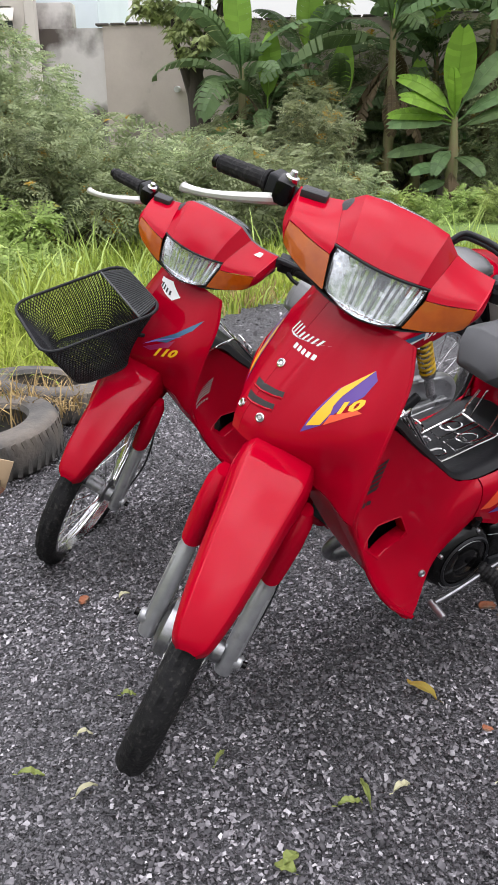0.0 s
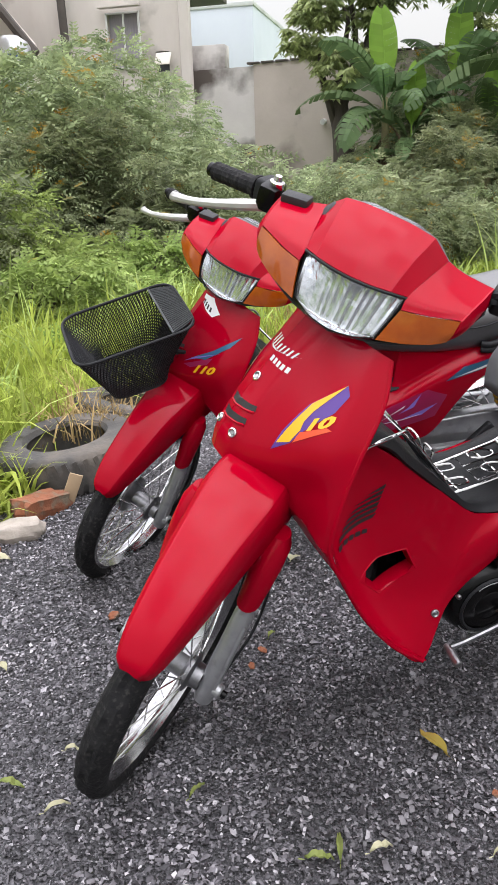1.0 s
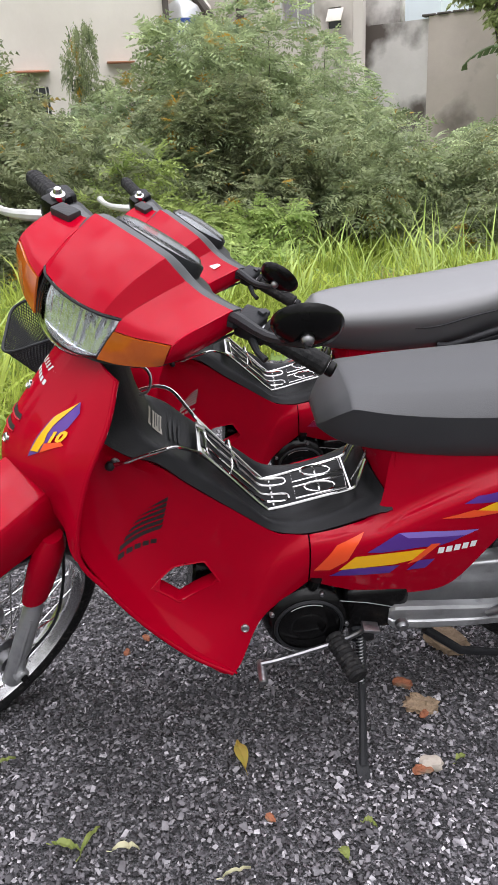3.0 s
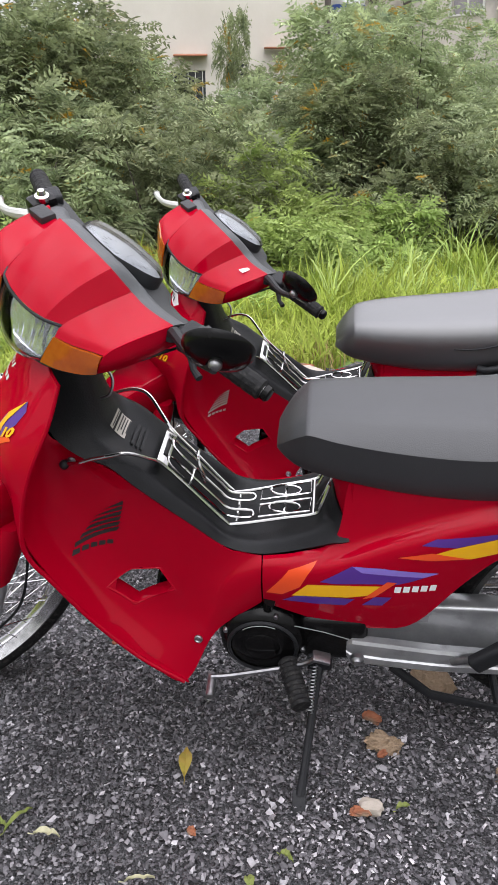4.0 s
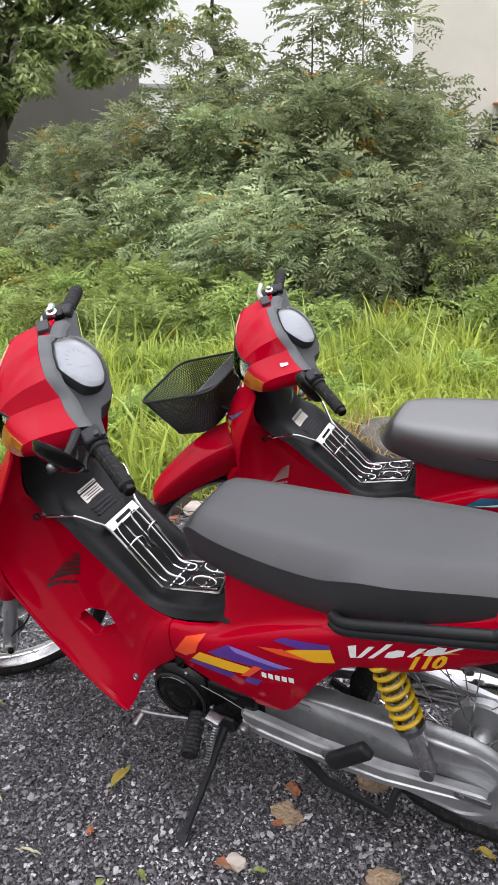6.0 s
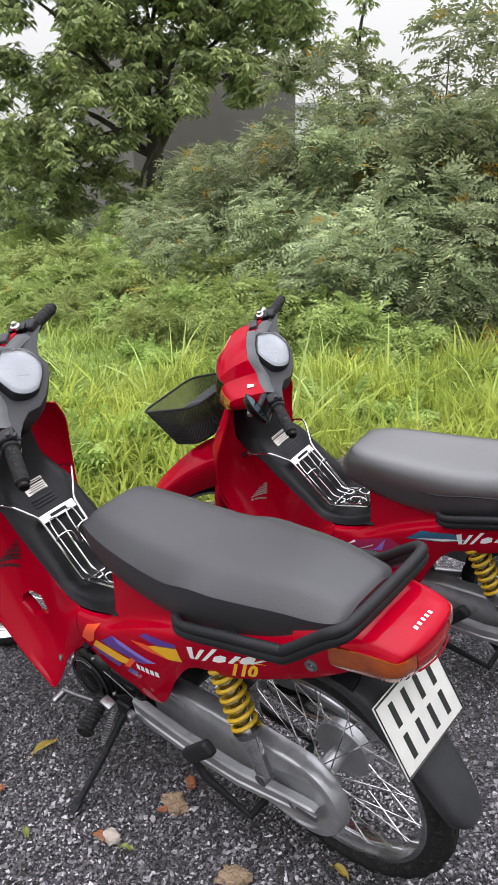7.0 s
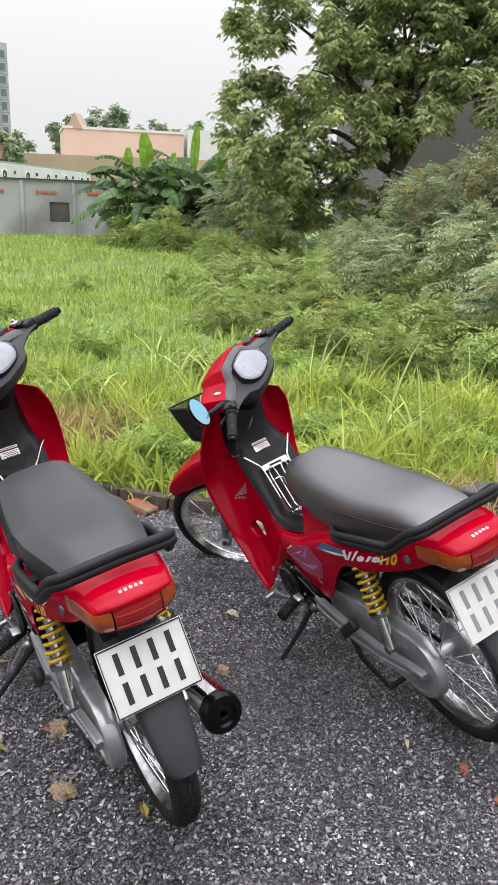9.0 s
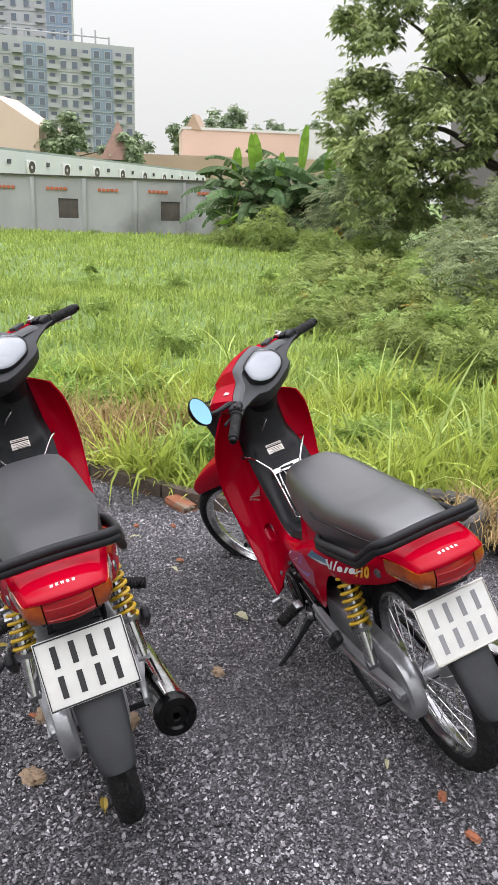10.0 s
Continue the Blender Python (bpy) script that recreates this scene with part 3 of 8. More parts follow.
# plaster house whose blank side faces the lot: a runs from the far corner
house = thing("plaster_house", "grey-beige plaster house with a small barred window", "house")
A, B = (-10.4, 10.76), (-7.15, 13.5)
Lw = (Vector(B) - Vector(A)).length
part("wall", wall_with_hole(A, B, -.2, 6.5, .2, [(Lw - 2.85, Lw - 2.22, 1.50, 2.22)]), PLASTER, house)
part("wall", slab((-7.15, 13.5), (-10.2, 17.1), -.2, 6.5, .2), PLASTER, house)
part("wall", slab((-12.6, 13.4), (-10.4, 10.76), -.2, 6.5, .2), PLASTER, house)
part("roof", slab((-10.5, 10.66), (-7.0, 13.6), 6.5, 6.65, 4.2), ROOF_DARK, house)
win = new("window")
win.parent = house
m = at_wall(A, B, Lw - 2.535, 1.86, -.1)
part("pane", Shape().box((0, 0, 0), (.62, .02, .71), 0).moved(m), GLASS_DARK, win)
for i in range(5):
    part("bar", Shape().box((-.26 + .13 * i, -.06, 0), (.015, .015, .72), 0).moved(m), WHITE_PAINT, win)
part("awning", Shape().box((.06, -.18, .60), (.60, .30, .025), .005, Matrix.Rotation(.15, 4, "X")).moved(m), TERRACOTTA, house)
m = at_wall(A, B, Lw - 1.65, 2.22, .01)
vent = new("vent_block")
vent.parent = house
part("recess", Shape().box((0, 0, 0), (.36, .03, .19), 0).moved(m), GLASS_DARK, vent)
for i in range(4):
    for k in range(2):
        part("vent_rib", Shape().box((-.132 + .088 * i, -.018, -.042 + .084 * k), (.045, .02, .05), .01, Matrix.Rotation(.78, 4, "Y")).moved(m), PLASTER_B, vent)
part("canopy", Shape().box((.72, -.10, .34), (.48, .2, .025), .008).moved(m), TERRACOTTA, house)
for s in (.06,):
    part("downpipe", Shape().cyl(at_wall(A, B, Lw - s, 0, .06).translation, at_wall(A, B, Lw - s, 6.4, .06).translation, .055, n=12), ROOF_DARK, house)

# second house with the curtained window
house2 = thing("stained_house", "weathered plaster house with a curtained window", "house")
a, b = (-12.5, 17.6), (-5.05, 17.75)
part("wall", wall_with_hole(a, b, -.2, 5.55, .2, [(5.62, 6.36, 3.42, 4.52), (7.0 - .32, 7.0 - .02, 3.32, 3.72)]), PLASTER_B, house2)
part("wall", slab(b, (-7.0, 22), -.2, 5.55, .2), PLASTER_B, house2)
part("roof", Shape().box((-9.6, 20.5, 5.62), (8.0, 5.4, .12), .02), ROOF_DARK, house2)
win = new("window")
win.parent = house2
part("curtain", Shape().box((-6.52, 17.86, 3.97), (.74, .02, 1.1), 0), CURTAIN, win)
for x, w in ((-6.89, .04), (-6.50, .03), (-6.15, .04)):
    part("frame_post", Shape().box((x, 17.70, 3.97), (w, .05, 1.12), .004), WHITE_PAINT, win)
for z in (3.43, 4.51):
    part("frame_rail", Shape().box((-6.52, 17.70, z), (.76, .05, .04), .004), WHITE_PAINT, win)
part("lintel", Shape().box((-6.52, 17.56, 4.62), (.95, .16, .05), .008), PLASTER_B, house2)
part("small_opening", Shape().box((-5.66, 17.80, 3.5), (.32, .02, .42), 0), GLASS_DARK, house2)
part("shutter", Shape().box((-5.60, 17.55, 3.55), (.34, .02, .30), .004, Matrix.Rotation(-.6, 4, "X")), PLASTER, house2)
part("drain_pipe", Shape().cyl((-7.75, 17.52, .2), (-7.85, 17.52, 5.9), .09, n=12), ROOF_DARK, house2)
gable = thing("gabled_house", "pale plastered house with a dark sloping roof edge", "house")
ga = Shape().add([(-12.0, 16.8, -.2), (-8.35, 16.9, -.2), (-8.35, 16.9, 3.95), (-10.0, 16.85, 5.9), (-12.0, 16.8, 7.8), (-12.0, 17.1, -.2), (-8.35, 17.2, -.2), (-8.35, 17.2, 3.95), (-10.0, 17.15, 5.9), (-12.0, 17.1, 7.8)],
                 [(0, 1, 2, 3, 4), (9, 8, 7, 6, 5), (0, 5, 6, 1), (1, 6, 7, 2), (2, 7, 8, 3), (3, 8, 9, 4), (4, 9, 5, 0)])
part("wall", ga, PLASTER, gable)
part("roof_edge", Shape().tube([(-8.15, 16.75, 3.70), (-9.95, 16.7, 5.95), (-12.1, 16.65, 8.0)], .10, 8), ROOF_DARK, gable)
part("downpipe", Shape().cyl((-10.25, 16.70, 2.2), (-10.25, 16.70, 4.3), .05, n=10), WHITE_PAINT, gable)
part("downpipe", Shape().cyl((-8.45, 16.72, 2.2), (-8.45, 16.72, 3.8), .05, n=10), WHITE_PAINT, gable)
tank = thing("water_tank", "upright steel water tank with a blue band", "water tank")
part("tank_body", Shape().spin([(.001, 3.72), (.15, 3.72), (.30, 3.62), (.36, 3.52), (.36, 2.3), (.34, 2.26)], (-7.62, 14.75, 0), "z", 28), TANK_STEEL, tank)
part("band", Shape().spin([(.363, 3.38), (.366, 3.36), (.366, 3.14), (.363, 3.12)], (-7.62, 14.75, 0), "z", 28), BLUE_BAND, tank)
for k in range(3):
    a_ = radians(-75 + 14 * k)
    part("band_mark", Shape().box((-7.62 + .37 * math.cos(a_), 14.75 + .37 * math.sin(a_), 3.25), (.06, .004, .10), 0, Matrix.Rotation(a_ + math.pi / 2, 4, "Z")), WHITE_PAINT, tank)
part("tank_stand", Shape().box((-7.62, 14.75, 1.1), (.7, .7, 2.3), .02), STAINED, tank)
box = thing("pale_blue_building", "plain pale blue windowless block", "building")
part("wall", Shape().box((-6.6, 28.0, 2.9), (2.4, 5, 6.1), .02), PALE_BLUE, box)
part("parapet", Shape().box((-6.6, 28.0, 5.98), (2.46, 5.06, .12), .02), PALE_WALL, box)
part("aerial", Shape().cyl((-7.2, 26, 6.0), (-7.2, 26, 7.2), .02, n=6), ROOF_DARK, box)
gw = thing("boundary_wall", "tall boundary wall, dark stained and pinkish", "wall")
part("wall_panel", slab((-5.3, 18.2), (-3.72, 18.1), -.2, 3.35, .2), STAINED, gw, "dark water-stained wall panel")
part("wall_panel", slab((-3.72, 18.02), (9.5, 16.2), -.2, 3.38, .2), BRICKISH, gw, "pinkish bare block wall panel")
for i in range(42):
    p = Vector((-3.72, 18.0)).lerp(Vector((9.5, 16.2)), i / 41)
    part("coping_tile", Shape().box((p.x, p.y + .1, 3.40), (.28, .26, .04), .015), ROOF_DARK, gw)
part("pipe_stub", Shape().cyl((-2.15, 17.8, 2.15), (-2.15, 17.55, 2.13), .06, n=10), WHITE_PAINT, gw)
part("pipe_stub", Shape().cyl((-1.92, 17.8, 2.17), (-1.92, 17.55, 2.15), .05, n=10), WHITE_PAINT, gw)
part("block", Shape().box((-4.9, 18.6, 3.6), (.9, .4, .55), .02), STAINED, gw)

# dark building behind the tree and low pale ones beside it
db = thing("dark_grey_building", "dark grey rendered building behind the tree", "building")
part("wall", Shape().add([(-21.6, 4.7, -.2), (-20.4, 9.2, -.2), (-20.4, 9.2, 4.6), (-21.6, 4.7, 5.6), (-27, 3.5, -.2), (-26, 8.2, -.2), (-26, 8.2, 4.6), (-27, 3.5, 5.6)],
                         [(0, 1, 2, 3), (7, 6, 5, 4), (0, 4, 5, 1), (1, 5, 6, 2), (2, 6, 7, 3), (3, 7, 4, 0)]), DARK_GREY_WALL, db)
part("roof_edge", Shape().tube([(-21.5, 4.5, 5.66), (-20.3, 9.35, 4.66)], .09, 8), ROOF_DARK, db)
lb = thing("low_pale_building", "low pale concrete building with a flat roof", "building")
part("wall", Shape().box((-26, 13.8, 1.9), (5, 7.0, 4.2), .02), PALE_WALL, lb)
part("parapet", Shape().box((-26, 13.8, 4.05), (5.2, 7.2, .15), .02), CONCRETE, lb)
sh = thing("white_gabled_shed", "white gable-ended shed behind the bushes", "shed")
part("wall", Shape().add([(-16.2, 8.0, -.1), (-15.4, 9.8, -.1), (-15.4, 9.8, 2.5), (-15.8, 8.9, 3.2), (-16.2, 8.0, 2.5), (-18.2, 8.9, -.1), (-17.4, 10.7, -.1), (-17.4, 10.7, 2.5), (-17.8, 9.8, 3.2), (-18.2, 8.9, 2.5)],
                         [(0, 1, 2, 3, 4), (9, 8, 7, 6, 5), (0, 5, 6, 1), (1, 6, 7, 2), (2, 7, 8, 3), (3, 8, 9, 4), (4, 9, 5, 0)]), PALE_WALL, sh)

# far side of the field
fw = thing("concrete_yard_wall", "long bare concrete yard wall with red vent blocks", "wall")
FA, FB = (-17.0, -34.0), (-28.6, -5.0)
FL = (Vector(FB) - Vector(FA)).length
opens = [FL - 2.0, FL - 5.9, FL - 9.8, FL - 13.7]
part("wall", wall_with_hole(FA, FB, -.3, 1.95, .18, [(s - .37, s + .37, .45, 1.17) for s in opens]), CONCRETE, fw)
for s in opens:
    part("shutter", Shape().box((0, 0, 0), (.74, .04, .72), .005).moved(at_wall(FA, FB, s, .81, -.06)), ROOF_DARK, fw)
for i in range(14):
    part("pilaster", Shape().box((0, 0, 0), (.14, .06, 2.2), .01).moved(at_wall(FA, FB, FL - 1.45 - i * 1.92, .83, .028)), CONCRETE, fw)
for i in range(14):
    for k in range(5):
        part("vent_tile", Shape().box((-.32 + .16 * k, 0, 0), (.12, .05, .11), .01).moved(at_wall(FA, FB, FL - .56 - i * 1.92, 1.52, .02)), RED_TILE, fw)
part("coping", Shape().box((0, .09, 0), (FL, .34, .05), .01).moved(at_wall(FA, FB, FL / 2, 1.98, 0)), ROOF_DARK, fw)
wb = thing("long_white_building", "long low white building with wall fans", "building")
WA, WB = (-28.4, -16.0), (-61.5, -14.4)
WL = (Vector(WB) - Vector(WA)).length
part("wall", slab(WA, WB, -.2, 3.1, 4.0), PALE_WALL, wb)
part("roof", slab((WA[0] + .3, WA[1] - .1), (WB[0] + .3, WB[1] - .1), 3.1, 3.22, 5.0), varied("green_sheet_roof", (.20, .25, .21), (.28, .32, .28), 1.5, (.6, .8)), wb)
for i in range(9):
    m = at_wall(WA, WB, WL - 2.5 - 3.6 * i, 2.45, .03)
    fan = new("wall_fan")
    fan.parent = wb
    part("fan_box", Shape().box((0, 0, 0), (.85, .12, .62), .02).moved(m), WHITE_PAINT, fan)
    part("fan_ring", Shape().spin([(.08, .0), (.24, .0), (.27, .03), (.27, -.02)], m @ Vector((0, -.07, 0)), m.to_3x3() @ Vector((0, -1, 0)), 18), ROOF_DARK, fan)
    part("opening", Shape().box((1.7, -.01, .18), (.28, .03, .2), 0).moved(m), GLASS_DARK, wb)
tb = thing("tan_warehouse", "long tan plastered warehouse wall", "building")
part("wall", slab((-70.0, -30.0), (-74.0, -4.0), -.3, 4.9, 8), TAN, tb)
for i in range(10):
    part("slot", Shape().box((0, 0, 0), (.25, .05, 1.0), 0).moved(at_wall((-70.0, -30.0), (-74.0, -4.0), 8 + i * 1.6, 3.0, .02)), GLASS_DARK, tb)
pb = thing("peach_building", "flat-roofed building painted in peach", "building")
part("wall", slab((-78.5, -21.4), (-82.5, -10.0), -.3, 7.7, 8), PEACH, pb)
part("wing", slab((-82.5, -9.6), (-84.0, -3.5), -.3, 8.2, 6), PALE_WALL, pb)
part("parapet", slab((-78.4, -21.5), (-82.4, -9.9), 7.7, 7.95, 8.2), PALE_WALL, pb)
part("stair_hut", Shape().add([(-78.6, -21.2, 7.7), (-78.9, -19.6, 7.7), (-78.8, -20.4, 9.2), (-81, -21.0, 7.7), (-81, -19.5, 7.7), (-81, -20.3, 9.2)], [(0, 1, 2), (5, 4, 3), (0, 3, 4, 1), (1, 4, 5, 2), (2, 5, 3, 0)]), TAN, pb)
pb2 = thing("peach_gable_house", "peach gable-ended house beyond the wall", "house")
part("wall", slab((-60.0, -36.1), (-60.5, -28.3), -.3, 6.4, 5), PEACH, pb2)
part("gable", Shape().add([(-60.0, -36.1, 6.4), (-60.5, -28.3, 6.4), (-60.25, -32.2, 8.75), (-65.0, -36.4, 6.4), (-65.5, -28.6, 6.4), (-65.25, -32.5, 8.75)], [(0, 1, 2), (5, 4, 3), (0, 3, 4, 1), (1, 4, 5, 2), (2, 5, 3, 0)]), PEACH, pb2)
rh = thing("small_hip_roof", "small steep brown tiled roof", "roof")
part("roof", Shape().add([(-62, -23.6, 4.0), (-63, -20.8, 4.0), (-66, -22.0, 4.0), (-65, -24.8, 4.0), (-64, -22.8, 7.2)], [(0, 1, 4), (1, 2, 4), (2, 3, 4), (3, 0, 4), (3, 2, 1, 0)]), varied("brown_tiles", (0.26, 0.16, 0.12), (0.19, 0.12, 0.09), 2, (0.8, 0.9)), rh)


def tower(name, label, a, b, h, floors, cols, depth, base=0.0):
    t = thing(name, label, "apartment tower")
    L = (Vector(b) - Vector(a)).length
    part("wall", slab(a, b, base - .3, h, depth), TOWER_GREY, t)
    part("roof_parapet", slab(a, b, h, h + 1.0, .6), TOWER_GREY, t)
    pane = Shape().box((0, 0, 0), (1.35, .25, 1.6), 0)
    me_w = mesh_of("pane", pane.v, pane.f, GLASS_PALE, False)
    fr = Shape().box((0, 0, 0), (1.7, .15, 1.9), 0)
    me_f = mesh_of("window", fr.v, fr.f, TOWER_GREY, False)
    bal = Shape().box((0, -.55, -1.15), (2.5, 1.1, .18), 0)
    rail = Shape().box((0, -1.08, -.62), (2.5, .06, .95), 0)
    bal.add(rail.v, rail.f)
    me_b = mesh_of("balcony", bal.v, bal.f, TOWER_GREY, False)
    fh = (h - base) / floors
    for i in range(floors):
        for k in range(cols):
            m = at_wall(a, b, L * (k + .5) / cols, base + fh * (i + .5), .06)
            w = new("window", me_f)
            w.parent = t
            w.matrix_local = m
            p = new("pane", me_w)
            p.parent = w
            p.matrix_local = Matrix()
            if k % 3 == 1:
                q = new("balcony", me_b)
                q.parent = t
                q.matrix_local = at_wall(a, b, L * (k + .5) / cols, base + fh * (i + .5), .06)
    for k in range(cols):
        if (k // 2) % 3 == 1:
            part("blue_bay", slab(*[at_wall(a, b, L * (k + e) / cols, 0, .05).translation.xy for e in (.02, .98)], base, h, .08), TOWER_BLUE, t)
    for i in range(1, floors):
        part("floor_band", Shape().box((0, 0, 0), (L, .16, .2), 0).moved(at_wall(a, b, L / 2, base + fh * i, .06)), TOWER_GREY, t)
    return t


tower("apartment_tower", "grey and blue apartment tower with balconies", (-170.0, -128.0), (-205.0, -72.0), 35.5, 12, 24, 18)
tower("taller_tower", "taller grey apartment tower behind the first", (-205.0, -150.0), (-226.0, -98.0), 66.0, 19, 16, 18)
cage = thing("roof_trellis", "steel trellis on the tower roof", "trellis")
for i in range(9):
    p = at_wall((-170.0, -128.0), (-205.0, -72.0), 60 - 3.4 * i, 0, -2).translation
    part("post", Shape().cyl((p.x, p.y, 36.3), (p.x, p.y, 38.6 + 1.5 * math.sin(i)), .22, n=6), TOWER_GREY, cage)
pA, pB = [at_wall((-170.0, -128.0), (-205.0, -72.0), s, 38.3, -2).translation for s in (60, 32)]
part("beam", Shape().cyl(pA, pB, .2, n=6), TOWER_GREY, cage)

# ---- kerb, tyres, bricks and litter on the gravel edge ----
TIMBER = varied("dark_timber", (0.045, 0.032, 0.024), (0.085, 0.06, 0.045), 6, (0.75, 0.9), bump=0.5, bump_scale=30, stretch=(1, 6, 6))
BRICK = varied("old_brick", (0.26, 0.088, 0.040), (0.18, 0.068, 0.034), 14, (0.8, 0.95), bump=0.5, bump_scale=60, spots=(18, 0.5, 0.65, (0.16, 0.13, 0.09)))
PALE_STONE = varied("pale_stone", (0.42, 0.37, 0.32), (0.28, 0.25, 0.21), 14, (0.8, 0.95), bump=0.5, bump_scale=50)
BROWN_STONE = varied("sandy_clod", (0.30, 0.215, 0.14), (0.20, 0.14, 0.09), 40, (0.85, 0.95), bump=0.8, bump_scale=120)
OLD_TYRE = varied("old_tyre", (0.045, 0.043, 0.041), (0.085, 0.08, 0.073), 9, (0.75, 0.9), bump=0.3, bump_scale=70, spots=(6, 0.5, 0.7, (0.14, 0.12, 0.10)))
CARD = varied("torn_card", (0.45, 0.33, 0.20), (0.36, 0.26, 0.16), 9, (0.8, 0.9))
KERB = [(-1.62, .2), (-1.46, .62), (-1.37, .97), (-1.19, 1.45), (-1.10, 1.72), (-1.06, 2.22)]
kerb = thing("timber_edging", "weathered dark timber edging of the gravel", "edging")
for (ax, ay), (bx, by) in zip(KERB, KERB[1:]):
    d = Vector((bx - ax, by - ay, 0))
    m = Matrix.Translation(((ax + bx) / 2, (ay + by) / 2, float(ground_z(ax, ay)) + .025)) @ Matrix.Rotation(math.atan2(d.y, d.x), 4, "Z")
    part("timber", Shape().box((0, 0, 0), (d.length - .01, .06, .10), .008).moved(m), TIMBER, kerb)


def rough_block(name, size, at, rot, mat, label, cat, seed, group=""):
    r = np.random.default_rng(seed)
    bm = bmesh.new()
    bmesh.ops.create_cube(bm, size=1)
    loose = cat in ("clod", "brick chip")
    bmesh.ops.subdivide_edges(bm, edges=bm.edges[:], cuts=6 if cat == "clod" else 3, use_grid_fill=True)
    s = Shape()
    bm.verts.index_update()
    for v in bm.verts:
        q = v.co.normalized() * .62
        v.co = v.co.lerp(q, .35 if cat == "brick" else .75) + Vector(r.uniform(-.06, .06, 3)) * (1.5 if loose else 1)
        if loose:
            v.co *= .80 + .34 * noise.noise(v.co * 3.1 + Vector((seed * 7.3, 0, 0)))
        v.co = Vector((v.co.x * size[0], v.co.y * size[1], v.co.z * size[2]))
    s.add([v.co for v in bm.verts], [[v.index for v in f.verts] for f in bm.faces])
    bm.free()
    ob = part(name, s, mat, None, smooth=not loose, sharp=30)
    ob.matrix_world = Matrix.Translation((at[0], at[1], float(ground_z(at[0], at[1])) + at[2])) @ Euler([radians(a) for a in rot]).to_matrix().to_4x4()
    return tagged(ob, label, cat, group)


rough_block("brick", (.21, .10, .085), (-.98, 2.42, .03), (0, 8, 70), BRICK, "broken old red brick by the edging", "brick", 1)
rough_block("stone", (.15, .10, .07), (-.96, 2.23, .02), (0, 0, 30), PALE_STONE, "pale pinkish stone on the gravel", "stone", 2)
rough_block("brick", (.17, .09, .05), (-1.07, 1.58, .015), (0, 5, 55), BRICK, "flat broken brick beside the edging", "brick", 3)
rough_block("brick", (.16, .10, .08), (-1.02, 3.86, .02), (10, 0, 20), BRICK, "broken red brick in the rubble", "brick", 4)
rough_block("stone", (.20, .14, .10), (-.90, 3.78, .03), (0, 10, 50), PALE_STONE, "pale chunk of concrete in the rubble", "stone", 5)
rough_block("stone", (.16, .13, .09), (-1.12, 3.70, .03), (0, 10, 80), PALE_STONE, "grey chunk of rubble", "stone", 6)
rough_block("stone", (.075, .055, .024), (.715, 1.69, .004), (0, 0, 10), BROWN_STONE, "sandy brown clod on the gravel", "clod", 7)
rough_block("stone", (.07, .06, .024), (.962, 1.775, .004), (0, 0, 60), BROWN_STONE, "sandy brown clod on the gravel", "clod", 8)
rough_block("stone", (.045, .035, .025), (.38, 2.14, .008), (0, 0, 60), BROWN_STONE, "small brown clod between the bikes", "clod", 9)
rough_block("stone", (.10, .07, .04), (.71, 1.93, .012), (0, 0, 150), BROWN_STONE, "dull brown stone under the bike", "stone", 10)
rough_block("stone", (.04, .03, .02), (.78, 1.53, .006), (0, 0, 20), PALE_STONE, "pale grey pebble on the gravel", "stone", 11)
for k, (x, y, s) in enumerate(((.66, 1.74, .034), (.77, 1.51, .032), (-.42, 1.77, .03), (.01, 1.59, .02), (.02, 1.66, .02), (.77, 2.85, .03), (.89, 2.92, .035), (.73, 1.66, .022), (-.98, 2.10, .05), (.55, 1.28, .018), (-.75, 1.45, .03), (-.80, 1.62, .028))):
    rough_block("brick_chip", (s * 1.3, s * .8, s * .5), (x, y, .006), (5, 0, 37 * k), BRICK, "small orange-red brick chip on gravel", "brick chip", 20 + k, "brick chips")
card = part("card_scrap", Shape().box((0, 0, .05), (.05, .008, .11), .002, Matrix.Rotation(.4, 4, "Y")), CARD)
card.matrix_world = Matrix.Translation((-.90, 2.52, -.03)) @ Matrix.Rotation(.5, 4, "Z")
tagged(card, "torn brown card leaning by the tyre", "card")


def old_tyre(at, R, w, tilt, label):
    s = Shape()
    prof = []
    for a in np.linspace(-2.5, 2.5, 19):
        r = R - w * .42 + w * .42 * math.cos(a) * (1.1 if abs(a) < .9 else 1.0)
        prof.append((min(r, R), w * .5 * math.copysign(min(abs(math.sin(a)) * 1.25, 1.0), a)))
    prof += [(R * .62, w * .36), (R * .66, 0), (R * .62, -w * .36)]
    s.spin(prof, (0, 0, 0), "z", 64, True)
    t = thing("old_tyre", label, "tyre", "old tyres")
    part("casing", s, OLD_TYRE, t, sharp=50)
    for k in range(44):
        a = 2 * math.pi * k / 44
        for h in (-.25, .25):
            part("tread_rib", Shape().box((R * .995 * math.cos(a), R * .995 * math.sin(a), w * h), (.004, .018, w * .32), 0, Matrix.Rotation(a, 4, "Z") @ Matrix.Rotation(.25 if h > 0 else -.25, 4, "X")), OLD_TYRE, t, smooth=False, fix=False)
    t.matrix_world = Matrix.Translation((at[0], at[1], float(ground_z(at[0], at[1])) + at[2])) @ Euler([radians(q) for q in tilt]).to_matrix().to_4x4()


old_tyre((-1.06, 2.83, .085), .29, .17, (4, -4, 0), "old grey car tyre lying in the grass edge")
old_tyre((-1.00, 3.42, .085), .29, .16, (-5, 6, 0), "worn car tyre lying half in grass")

